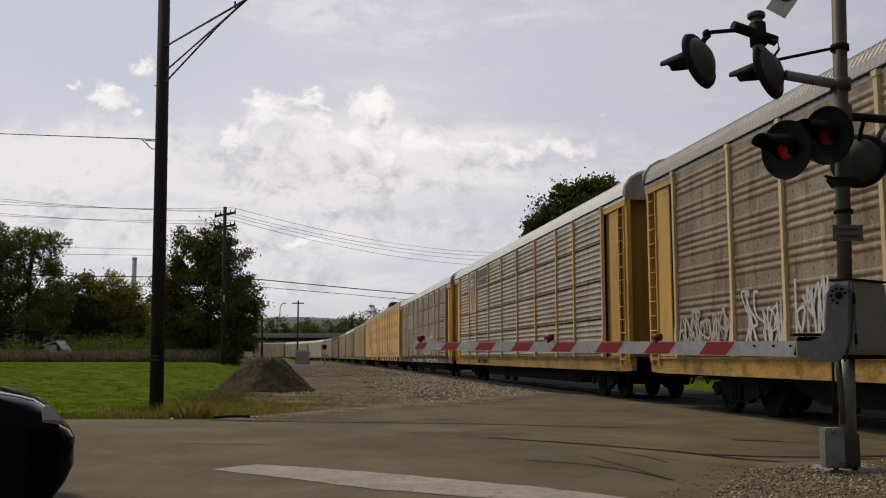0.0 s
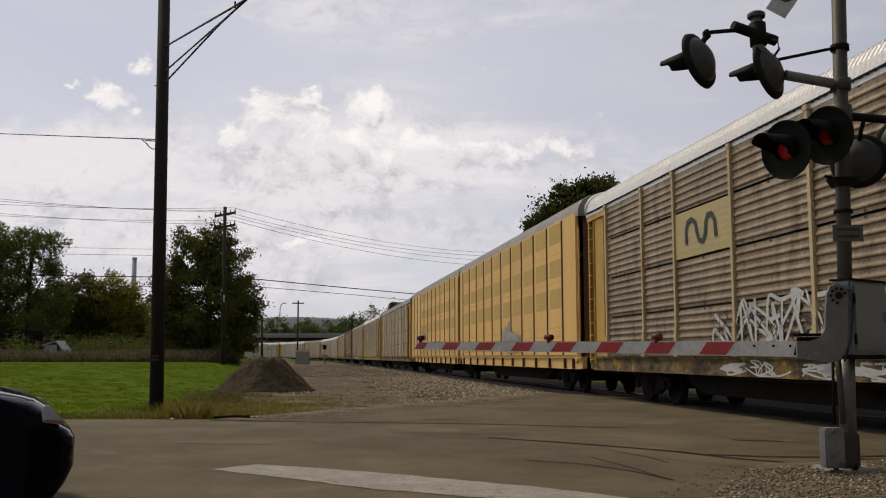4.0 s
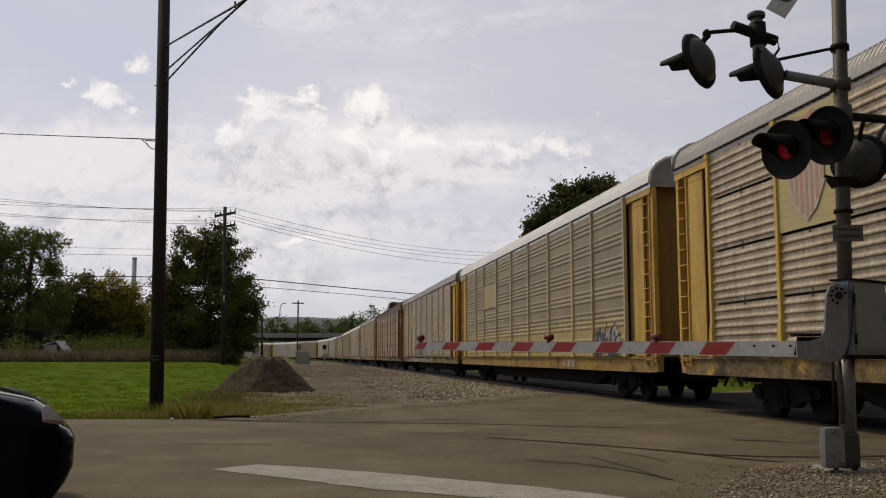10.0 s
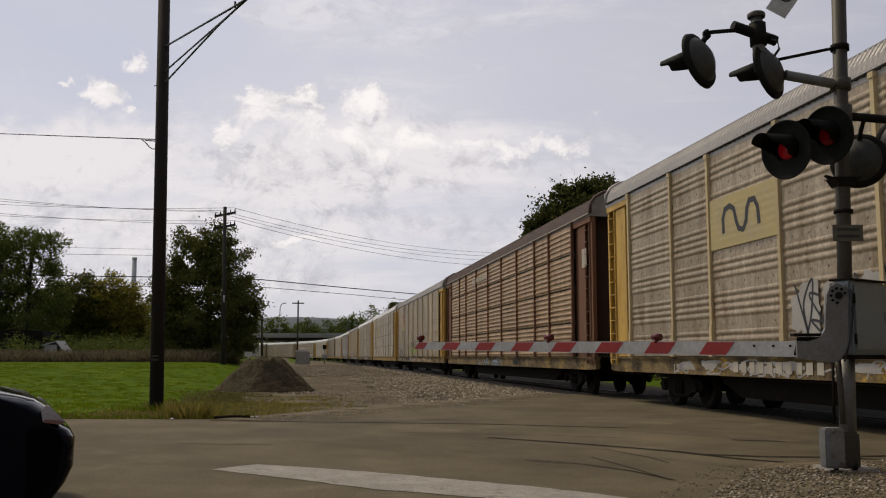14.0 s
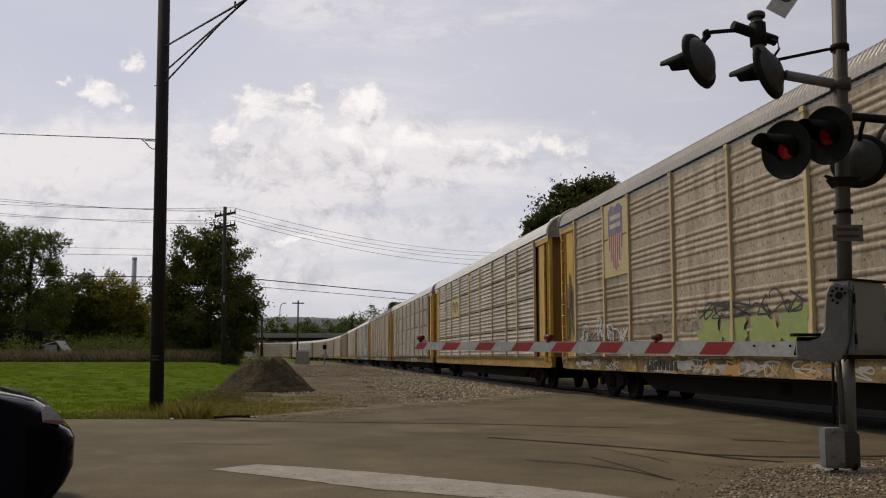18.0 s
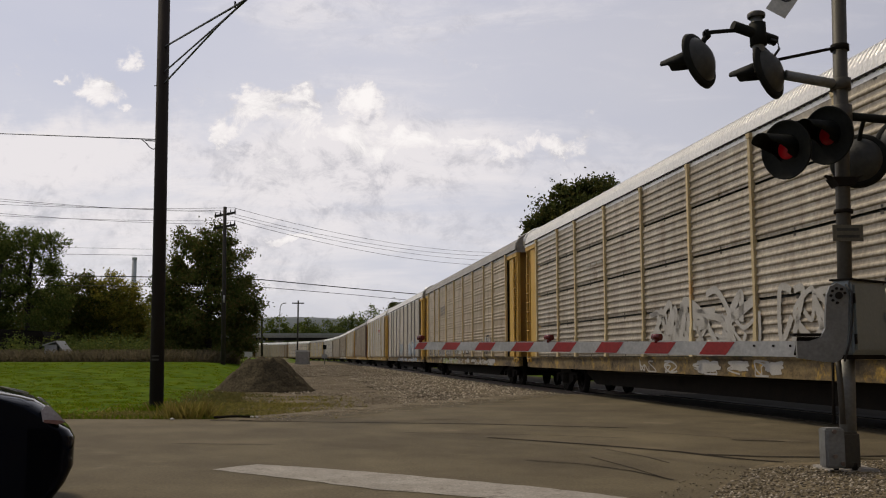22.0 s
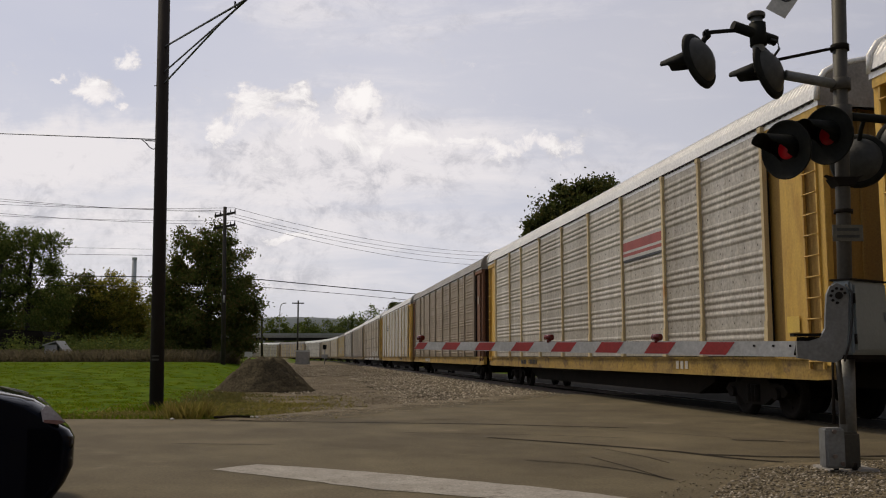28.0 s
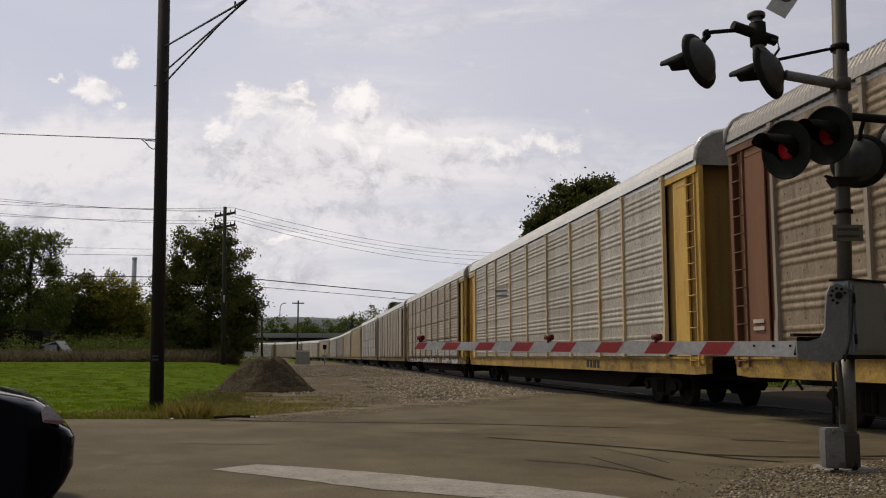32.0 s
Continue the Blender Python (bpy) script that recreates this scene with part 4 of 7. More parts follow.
M_PLATE = mat("plate_yellow", (0.54, 0.43, 0.17), 0.65, vary=(0.46, 0.39, 0.22), scale=1.5, rust=(0.36, 0.29, 0.18), rust_at=0.60)
M_SLOGAN = mat("faded_black", (0.11, 0.11, 0.125), 0.7, vary=(0.22, 0.21, 0.20), scale=3, rust=(0.30, 0.28, 0.24), rust_at=0.60)
M_BLUE = mat("emblem_blue", (0.10, 0.10, 0.24), 0.6, vary=(0.22, 0.19, 0.24), scale=4)
M_REDFADE = mat("emblem_red", (0.36, 0.08, 0.07), 0.6)
M_PINK = mat("faded_pink", (0.46, 0.235, 0.17), 0.7, vary=(0.48, 0.31, 0.22), scale=3)
M_CREAM = mat("cream", (0.55, 0.50, 0.40), 0.7)
M_SPRAY_WHITE = mat("spray_white", (0.60, 0.60, 0.58), 0.6, vary=(0.45, 0.45, 0.44))
M_SPRAY_BLACK = mat("spray_black", (0.035, 0.035, 0.04), 0.6)
M_SPRAY_GREEN = mat("spray_green", (0.34, 0.36, 0.10), 0.6, vary=(0.22, 0.30, 0.10))
M_SPRAY_BLUE = mat("spray_blue", (0.14, 0.22, 0.34), 0.6, vary=(0.30, 0.36, 0.42))
M_SPRAY_PALE = mat("spray_pale", (0.44, 0.425, 0.39), 0.6, vary=(0.35, 0.33, 0.29), scale=2)
M_SPRAY_ORANGE = mat("spray_orange", (0.50, 0.26, 0.06), 0.6, vary=(0.40, 0.24, 0.08))
# car yellow darkened to hold the shade between the cars
M_END_SHADED = mat("end_yellow_shaded", (0.36, 0.215, 0.045), 0.75, vary=(0.20, 0.115, 0.032), scale=1.2, fine=30, streak=True, rust=(0.10, 0.055, 0.028), rust_at=0.60)
M_YELLOW = grime(mat("car_yellow", (0.66, 0.42, 0.075), 0.6, vary=(0.46, 0.29, 0.075), scale=0.9, fine=24, streak=True, rust=(0.22, 0.12, 0.05), rust_at=0.60, rand=0.10, grain=0.10), 2.4, (0.66, 0.56, 0.45), (1.06, 1.04, 1.0), 0.25, (0.46, 0.74))
M_SILL = grime(mat("sill_yellow", (0.43, 0.275, 0.048), 0.8, vary=(0.27, 0.178, 0.050), scale=0.8, fine=20, rust=(0.17, 0.105, 0.045), rust_at=0.53, rand=0.12, grain=0.3), 1.3, (0.42, 0.36, 0.30), (1.06, 1.03, 1.0), 2.0, (0.50, 0.68))
M_SILL_DIRTY = grime(mat("sill_dirty", (0.215, 0.155, 0.060), 0.85, vary=(0.130, 0.096, 0.050), scale=0.9, fine=20, rust=(0.50, 0.32, 0.050), rust_at=0.535, rand=0.14, grain=0.35), 1.2, (0.24, 0.21, 0.19), (1.12, 1.07, 1.0), 2.0, (0.44, 0.62))
M_YELLOW_DIRTY = mat("car_yellow_dirty", (0.50, 0.33, 0.065), 0.7, vary=(0.33, 0.24, 0.085), scale=1.0, fine=24, streak=True, rust=(0.13, 0.085, 0.045), rust_at=0.54, grain=0.25)
M_POST_YELLOW = mat("post_yellow", (0.70, 0.49, 0.075), 0.6, rand=0.1, vary=(0.58, 0.38, 0.09), scale=1.2, streak=True, rust=(0.35, 0.16, 0.06), rust_at=0.63)
M_POST_CREAM = mat("post_cream", (0.62, 0.50, 0.27), 0.65, rand=0.14, rust=(0.50, 0.27, 0.09), rust_at=0.57, vary=(0.53, 0.41, 0.22), scale=1.2, streak=True)
M_POST_ORANGE = mat("post_orange", (0.66, 0.42, 0.16), 0.65, rand=0.12, rust=(0.42, 0.20, 0.07), rust_at=0.60, vary=(0.56, 0.36, 0.15), scale=1.2, streak=True)
M_POST_GREY = mat("post_grey", (0.34, 0.33, 0.31), 0.6, vary=(0.26, 0.25, 0.24), scale=1.2, streak=True)
M_POST_DUST = mat("post_dust", (0.35, 0.295, 0.22), 0.65, rand=0.1, vary=(0.26, 0.215, 0.155), scale=1.2, streak=True)
# oxide brown darkened the same way, for doors in the shaded gap
M_BROWN_SHADED = mat("oxide_brown_shaded", (0.055, 0.028, 0.017), 0.85, vary=(0.035, 0.019, 0.012), scale=1.0, streak=True)
M_BROWN = mat("oxide_brown", (0.21, 0.092, 0.044), 0.8, vary=(0.125, 0.056, 0.030), scale=1.0, streak=True, rust=(0.34, 0.19, 0.10), rust_at=0.64, rand=0.08)


def panel_paint(name, base, dirt, at=0.56):
    m = mat(name, base, 0.48, 0.42, vary=tuple(c * q for c, q in zip(base, (0.72, 0.69, 0.64))), scale=0.9, fine=14, bump=0.15, rust=dirt, rust_at=at, streak=True, rand=0.10, grain=0.30)
    return grime(m, 5.0, (0.78, 0.725, 0.65), (1.10, 1.07, 1.02))


PAINTS = {
    "silver": panel_paint("zinc_clean", (0.535, 0.50, 0.44), (0.34, 0.275, 0.21), 0.57),
    "white": panel_paint("zinc_pale", (0.55, 0.53, 0.485), (0.38, 0.355, 0.30), 0.58),
    "grey": panel_paint("zinc_dull", (0.425, 0.39, 0.325), (0.25, 0.205, 0.145), 0.54),
    "dirty": panel_paint("zinc_dirty", (0.34, 0.275, 0.188), (0.17, 0.122, 0.072), 0.50),
    "tan": panel_paint("zinc_tan", (0.455, 0.39, 0.295), (0.265, 0.20, 0.125), 0.53),
    "brown": panel_paint("brown_panel", (0.45, 0.315, 0.175), (0.25, 0.16, 0.085), 0.54),
}
def worn_paint(name, paint, under, at, band=None):
    """Yellow paint worn through to the metal; band: it covers only the foot of the sheet, with an uneven rim."""
    m = mat(name, paint, 0.55, 0.1, vary=tuple(c * 0.8 for c in paint), scale=1.2, fine=16, rust=under, rust_at=at, streak=True)
    if band is None:
        return m
    nt = m.node_tree
    bsdf = nt.nodes["Principled BSDF"]
    old = bsdf.inputs["Base Color"].links[0].from_socket
    co = nt.nodes.new("ShaderNodeTexCoord")
    sep = nt.nodes.new("ShaderNodeSeparateXYZ")
    nt.links.new(co.outputs["Object"], sep.inputs[0])
    nz = nt.nodes.new("ShaderNodeTexNoise")
    nz.inputs["Scale"].default_value = 1.6
    nz.inputs["Detail"].default_value = 8
    nz.inputs["Roughness"].default_value = 0.7
    nt.links.new(co.outputs["Object"], nz.inputs["Vector"])
    ad = nt.nodes.new("ShaderNodeMath")
    ad.operation = "MULTIPLY_ADD"
    nt.links.new(nz.outputs["Fac"], ad.inputs[0])
    ad.inputs[1].default_value = 1.9
    nt.links.new(sep.outputs["Z"], ad.inputs[2])
    rg = nt.nodes.new("ShaderNodeMapRange")
    rg.inputs["From Min"].default_value = band + 0.72
    rg.inputs["From Max"].default_value = band + 1.25
    nt.links.new(ad.outputs[0], rg.inputs["Value"])
    n2 = nt.nodes.new("ShaderNodeTexNoise")
    n2.inputs["Scale"].default_value = 0.9
    n2.inputs["Detail"].default_value = 6
    nt.links.new(co.outputs["Object"], n2.inputs["Vector"])
    metal = nt.nodes.new("ShaderNodeMix")
    metal.data_type = "RGBA"
    metal.inputs["A"].default_value = (*under, 1)
    metal.inputs["B"].default_value = (*(c * 0.42 for c in under), 1)
    nt.links.new(n2.outputs["Fac"], metal.inputs["Factor"])
    mx = nt.nodes.new("ShaderNodeMix")
    mx.data_type = "RGBA"
    nt.links.new(rg.outputs[0], mx.inputs["Factor"])
    nt.links.new(old, mx.inputs["A"])
    nt.links.new(metal.outputs["Result"], mx.inputs["B"])
    nt.links.new(mx.outputs["Result"], bsdf.inputs["Base Color"])
    return m


PAINTS["banded"] = worn_paint("banded_zinc", (0.50, 0.385, 0.120), (0.40, 0.325, 0.215), 0.52, 0.85)
M_WORN = worn_paint("worn_panel_yellow", (0.46, 0.38, 0.16), (0.34, 0.30, 0.24), 0.50)
M_ROOF = mat("roof_zinc", (0.86, 0.84, 0.79), 0.42, 0.25, vary=(0.74, 0.72, 0.68), scale=0.7, fine=20, streak=False, rust=(0.30, 0.27, 0.24), rust_at=0.62)
M_ROOF_DULL = mat("roof_dull", (0.40, 0.375, 0.34), 0.5, 0.25, vary=(0.30, 0.28, 0.255), scale=0.7, fine=20)
M_ROOF_BROWN = mat("roof_brown", (0.11, 0.065, 0.05), 0.7, vary=(0.075, 0.05, 0.042), scale=0.7, fine=20)


def truck(car, x):
    """Two-axle truck; returns its wheelsets."""
    bol = shared("truck", BOLSTER_ME, M_IRON, car, pose(x, 0, 0), "cast-steel two-axle truck, near black for the shade under the car")
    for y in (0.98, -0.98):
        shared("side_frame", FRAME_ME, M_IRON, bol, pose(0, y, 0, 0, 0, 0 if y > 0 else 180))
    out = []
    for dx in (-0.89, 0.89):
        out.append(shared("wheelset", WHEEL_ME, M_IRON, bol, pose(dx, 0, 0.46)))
    return out


def car_carrier(label, paint, joints=True, posts="yellow", sill="yellow", roof="zinc", ends="yellow", painted=None):
    """A covered two-truck rail car with ribbed side panels. Local x runs away along the track, +y is its left side."""
    car = thing("autorack_car", pose(0, 0, 0), label, "rail car", "train cars")
    skin = PAINTS[paint]
    painted = painted or {}
    pm = {"orange": M_POST_ORANGE, "yellow": M_POST_YELLOW, "cream": M_POST_CREAM, "grey": M_POST_GREY, "brown": M_BROWN, "dust": M_POST_DUST}[posts]
    sm = {"yellow": M_SILL, "dirty": M_SILL_DIRTY, "brown": M_BROWN}[sill]
    em = {"yellow": M_YELLOW, "dirty": M_YELLOW_DIRTY, "brown": M_BROWN, "dust": M_POST_DUST}[ends]
    rm = {"zinc": M_ROOF, "dull": M_ROOF_DULL, "brown": M_ROOF_BROWN}[roof]
    for k in range(9):
        w = min(WIDTHS, key=lambda q: abs(q - (BAY_X[k + 1] - BAY_X[k])))
        if joints:
            for r in range(4):
                shared("side_panel", PANEL_FLAT[w][r] if (k, r) in painted else PANEL_PLAIN[w][r], painted.get((k, r), skin), car, pose(BAY_X[k], 1.55, ROWS_Z[r]))
        else:
            shared("side_panel", PANEL_TALL[w], skin, car, pose(BAY_X[k], 1.55, 1.16))
            for r in range(4):
                if (k, r) in painted:
                    shared("emblem_plate", PANEL_FLAT[w][r], painted[k, r], car, pose(BAY_X[k], 1.563, ROWS_Z[r]), "painted plate over the ribs")
    for x in BAY_X:
        shared("post", POST, pm, car, pose(x, 1.55, 0))
    shared("far_side_wall", FAR_WALL[BODY], skin, car, pose(BODY - 0.1, -1.55, 1.16, 0, 0, 180))
    # the lining takes the shade-darkened yellow, except on brown cars
    part("backing", box(-13.3, 13.3, 1.40, 1.46, 1.15, 5.22), M_END_SHADED if ends != "brown" else M_BROWN, car, "shaded inner lining behind the panels")
    # black sheet gives the open panel joints their shade
    part("joint_shade_sheet", box(-11.7, 11.7, 1.465, 1.485, 1.15, 5.22), M_BLACK, car, "black sheet standing in for the shade in the panel joints")
    shared("roof", ROOF, rm, car, label="ribbed arched metal roof")
    shared("eave_trim", EAVE, M_CREAM if ends == "brown" and roof == "brown" else M_IRON, car, label="toothed trim under the eave")
    for side in (1, -1):
        shared("side_sill", SILL, sm, car, pose(0, 0, 0, 0, 0, 0 if side > 0 else 180), "painted steel side sill")
    shared("underframe", UNDER, M_IRON, car, label="steel underframe, near black for the shade under the car")
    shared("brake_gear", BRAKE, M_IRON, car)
    for e in (1, -1):
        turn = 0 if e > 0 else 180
        shared("end_door", DOOR, M_END_SHADED if ends != "brown" else M_BROWN_SHADED, car, pose(e * (BODY - 0.32), 0, 0, 0, 0, turn), "folded end door with the gap's shade put into its paint")
        for side in (1, -1):
            x0 = 12.2 if e > 0 else -12.92
            y0 = side * 1.50
            shared("end_panel", END_PANEL, em, car, pose(x0 if side > 0 else x0 + 0.72, y0, 0, 0, 0, 0 if side > 0 else 180))
            shared("corner_post", END_POST, em, car, pose(e * 13.5, side * 1.42, 0, 0, 0, 0 if side > 0 else 180))
            if side > 0:
                shared("ladder", LADDER, em, car, pose(12.98 if e > 0 else -13.40, y0 + 0.02, 0), "steel side ladder")
                shared("eave_bracket", HEAD, em, car, pose(e * 13.55, 1.45, 0, 0, 0, 180 if e > 0 else 0) if e < 0 else pose(11.45, 1.45, 0))
        shared("coupler", COUPLER_ME, M_IRON, car, pose(e * 13.5, 0, 0, 0, 0, turn))
        shared("roof_rim", RIM, rm, car, pose(e * (BODY - 0.02), 0, 0), "rolled rim at the roof end")
    wheels = truck(car, 10.06) + truck(car, -10.06)
    return car, wheels


AM_HALF = 10.75
AM_ROOF = roof_mesh(AM_HALF, 5.50, 6.12, 1.57)
AM_SILL = sill_mesh(AM_HALF, 0)
AM_UNDER = underframe_mesh(AM_HALF - 0.1)
AM_BAYS = [-9.0 + 1.86 * k for k in range(11)]
AM_POST = mesh_of(box(0.0, 0.10, 0, 0.055, 1.2, 5.45), "bay_joint")
AM_DOOR = door_mesh(5.5)


def slotted_panel(w, rows):
    """A smooth bay with blocks of fine slots cut in it."""
    bm = box(0.03, w - 0.03, 0, 0.03, 1.2, 5.5)
    return mesh_of(bm, "bay_panel")


def slot_block(w, z0, z1):
    prof = [(z0 - 0.02, 0.031)]
    z = z0
    while z < z1:
        prof += [(z, 0.034), (z + 0.028, 0.039), (z + 0.035, 0.034)]
        z += 0.055
    prof += [(z, 0.034), (z, 0.031)]
    bm = bmesh.new()
    a = [bm.verts.new((0.12, y, q)) for q, y in prof]
    b = [bm.verts.new((w - 0.33, y, q)) for q, y in prof]
    for k in range(len(prof) - 1):
        bm.faces.new((a[k], b[k], b[k + 1], a[k + 1]))
    return mesh_of(bm, "slot_block")


AM_PANEL = slotted_panel(1.86, 0)
AM_SLOTS = [slot_block(1.86, a, b) for a, b in ((4.83, 5.38), (3.72, 4.22), (2.72, 3.28), (1.36, 1.54))]
_bm = bmesh.new()
for _k in range(7):
    box(0.16 + 0.22 * _k, 0.22 + 0.22 * _k, 0.031, 0.034, 0.004 * (_k % 2), 0.022 + 0.004 * (_k % 2), _bm)
AM_SEAM = mesh_of(_bm, "seam_mark")
AM_RIB = mesh_of(box(-0.035, 0.035, 1.50, 1.575, 0.78, 1.10, box(-0.05, -0.035, 1.50, 1.56, 0.78, 1.10)), "sill_rib")
# darker yellow that paints the shadow inside the small slots
M_AM_SEAM = mat("slot_shadow", (0.50, 0.315, 0.11), 0.85)
M_AM_JOINT = mat("joint_brown", (0.085, 0.04, 0.02), 0.8, rand=0.15)
AM_ENDBAY = mesh_of(box(0.03, 1.45, 0, 0.03, 1.2, 5.5), "end_bay")
AM_ENDBAY2 = mesh_of(box(0.03, 0.92, 0, 0.03, 1.2, 5.5), "end_bay")
M_AM = mat("am_yellow", (0.85, 0.535, 0.170), 0.6, vary=(0.73, 0.455, 0.145), scale=0.7, fine=24, streak=True, rust=(0.60, 0.36, 0.11), rust_at=0.60, rand=0.04, grain=0.09)
M_AM_SLOT = mat("am_slot", (0.66, 0.445, 0.145), 0.8, vary=(0.57, 0.39, 0.13), scale=2.0)


def articulated_half(label, mirror):
    """One half of an articulated car pair with smooth yellow bays."""
    car = thing("articulated_car", pose(0, 0, 0), label, "rail car", "train cars")
    xs = [-b for b in AM_BAYS[::-1]] if mirror else AM_BAYS
    shared("end_bay", AM_ENDBAY, M_AM, car, pose(xs[-1] if mirror else xs[0] - 1.5, 1.55, 0))
    shared("end_bay", AM_ENDBAY2, M_AM, car, pose(xs[0] - 0.95 if mirror else xs[-1], 1.55, 0))
    for k, x in enumerate(xs):
        shared("bay_joint", AM_POST, M_AM_JOINT, car, pose(x - 0.05, 1.55, 0), "dark brown bay joint")
        if k == len(xs) - 1:
            break
        shared("bay_panel", AM_PANEL, M_AM, car, pose(x, 1.55, 0))
        if k < (8 if mirror else 10):
            for b in AM_SLOTS:
                shared("slot_block", b, M_AM_SLOT, car, pose(x, 1.55, 0), "fine ventilation slots")
        for z in (4.45, 3.52, 2.06, 1.78):
            shared("seam_mark", AM_SEAM, M_AM_SEAM, car, pose(x, 1.55, z), "row of small dark slots")
    shared("far_side_wall", FAR_WALL[10.75], M_AM, car, pose(AM_HALF - 0.1, -1.55, 1.16, 0, 0, 180))
    part("backing", box(-10.5, 10.5, 1.49, 1.545, 1.15, 5.55), M_AM, car)
    shared("roof", AM_ROOF, M_ROOF_DULL, car, label="ribbed grey metal roof")
    for side in (1, -1):
        shared("side_sill", AM_SILL, M_AM, car, pose(0, 0, 0, 0, 0, 0 if side > 0 else 180), "yellow side sill with upright ribs")
    # dark brown ribs also stand for the shadows beside them
    for x in xs + [xs[0] - 0.93, xs[-1] + 0.93]:
        shared("sill_rib", AM_RIB, M_AM_JOINT, car, pose(x, 0, 0), "upright rib of the sill, its shadow put into the dark brown")
    shared("underframe", AM_UNDER, M_IRON, car)
    for e in (1, -1):
        shared("end_door", AM_DOOR, M_BROWN, car, pose(e * (AM_HALF - 0.2), 0, 0, 0, 0, 0 if e > 0 else 180))
        shared("corner_post", END_POST, M_AM, car, pose(e * 10.3, 1.44, 0))
    e_out = 1 if mirror else -1
    if not mirror:
        # added block that stops the sky showing through the gap
        part("gap_cover", box(10.72, 11.06, -1.3, 1.3, 1.15, 5.45), M_IRON, car, "dark block added so the gap between the halves stays dark")
    shared("ladder", LADDER, M_AM, car, pose(10.45 if mirror else -10.4 - 0.42 + 0.2, 1.50, 0), "steel side ladder")
    shared("coupler", COUPLER_ME, M_IRON, car, pose(e_out * 10.5, 0, 0, 0, 0, 0 if e_out > 0 else 180))
    wheels = truck(car, 7.6 * e_out)
    if mirror:
        wheels += truck(car, -AM_HALF - 0.05)
    return car, wheels


CARS = []


def add_car(s_near, s_far, made):
    CARS.append((made[0], made[1], (s_near + s_far) / 2, 10.06 if s_far - s_near > 25 else 7.6))
    return made[0]


G0 = 23.25


def tag(car, x0, x1, z0, z1, seed, fill=None, line=None, n=6, width=0.06):
    """Sprayed bubbles with a looping outline; no letters in it."""
    rng = random.Random(seed)
    if fill:
        for k in range(n):
            a, b = x0 + (x1 - x0) * k / n, x0 + (x1 - x0) * (k + 1.08) / n
            part("graffiti", blotch(min(a, b), max(a, b), z0 + rng.uniform(0, 0.1), z1 - rng.uniform(0, 0.25), seed * 10 + k, 1.6085 + 0.0003 * k), fill, car, "sprayed graffiti bubble")
    if line:
        spray("graffiti", scrawl(x0, x1, z0, z1, seed, n + 2, width), line, car, "looping sprayed graffiti line")


def sill_tag(car, x0, x1, seed, fill, n=8):
    rng = random.Random(seed)
    spray("sill_paint", scrawl(x0, x1, 0.80, 1.09, seed, max(3, int(abs(x1 - x0) * 1.9)), 0.036, 1.5075, 0.35), fill, car, "sprayed stroke on the sill")
    for k in range(n):
        a, b = x0 + (x1 - x0) * k / n, x0 + (x1 - x0) * (k + rng.uniform(0.55, 1.0)) / n
        if rng.random() < 0.55:
            continue
        z0 = rng.uniform(0.79, 0.90)
        part("sill_paint", blotch(a, b, z0, rng.uniform(z0 + 0.12, 1.11), seed + k, 1.506), fill, car, "paint patch on the sill")


# cars in the order in which they pass
c = add_car(G0 - PITCH, G0, car_carrier("grey-brown ribbed steel rail car with cream posts and white spray scrawl", "dirty", False, "cream", roof="dull"))
tag(c, 9.1, 11.6, 1.3, 2.1, 11, None, M_SPRAY_PALE, 5, 0.05)
tag(c, 7.1, 8.6, 1.3, 2.35, 12, None, M_SPRAY_WHITE, 4, 0.05)
tag(c, 5.3, 6.7, 1.35, 2.55, 13, None, M_SPRAY_WHITE, 4, 0.05)
c = add_car(G0, G0 + PITCH, car_carrier("dull zinc rail car with yellow posts and shield emblem", "grey", True, "orange", painted={(7, 2): M_PLATE, (7, 3): M_PLATE}))
emblem_shield(c, 8.04, 4.25)
bars(c, 5.0, 0.96, 6, 0.12, 0.17, 0.09)
bars(c, 6.6, 0.96, 4, 0.12, 0.17, 0.09)
bars(c, 4.65, 4.98, 8, 0.17, 0.27, 0.10, M_SLOGAN, 1.605)
bars(c, 4.75, 4.60, 7, 0.17, 0.27, 0.10, M_SLOGAN, 1.605)
c = add_car(G0 + PITCH, G0 + 2 * PITCH, car_carrier("dirty brown-grey rail car with cream posts and white graffiti", "dirty", True, "cream", "dirty", painted={(6, 2): M_PLATE}))
emblem_panel(c, 5.64, 3.77)
tag(c, 0.6, 5.0, 1.35, 2.25, 21, None, M_SPRAY_WHITE, 4, 0.075)
tag(c, 0.3, 5.1, 1.3, 2.1, 25, None, M_SPRAY_BLACK, 8, 0.03)
tag(c, -7.8, -1.5, 1.35, 2.5, 22, None, M_SPRAY_PALE, 4, 0.13)
tag(c, -7.8, -1.5, 1.35, 2.7, 24, None, M_SPRAY_WHITE, 3, 0.085)
sill_tag(c, -8.2, 5.2, 230, M_SPRAY_WHITE, 13)
A0 = G0 + 2 * PITCH
AM = 21.78
c = add_car(A0, A0 + AM, articulated_half("smooth yellow articulated rail car half with slotted bays", False))
tag(c, -3.3, 0.2, 1.35, 2.2, 31, None, M_SPRAY_PALE, 4, 0.13)
tag(c, -1.9, -0.4, 1.4, 2.5, 32, None, M_SPRAY_PALE, 2, 0.12)
c = add_car(A0 + AM, A0 + 2 * AM, articulated_half("smooth yellow articulated rail car half with a small grey label", True))
part("label_plate", box(2.45, 3.75, 1.605, 1.615, 2.34, 2.60), M_GALV, c, "small grey label")
part("label_frame", box(2.35, 3.85, 1.596, 1.606, 2.28, 2.66), M_BLACK, c, "dark frame of the label")
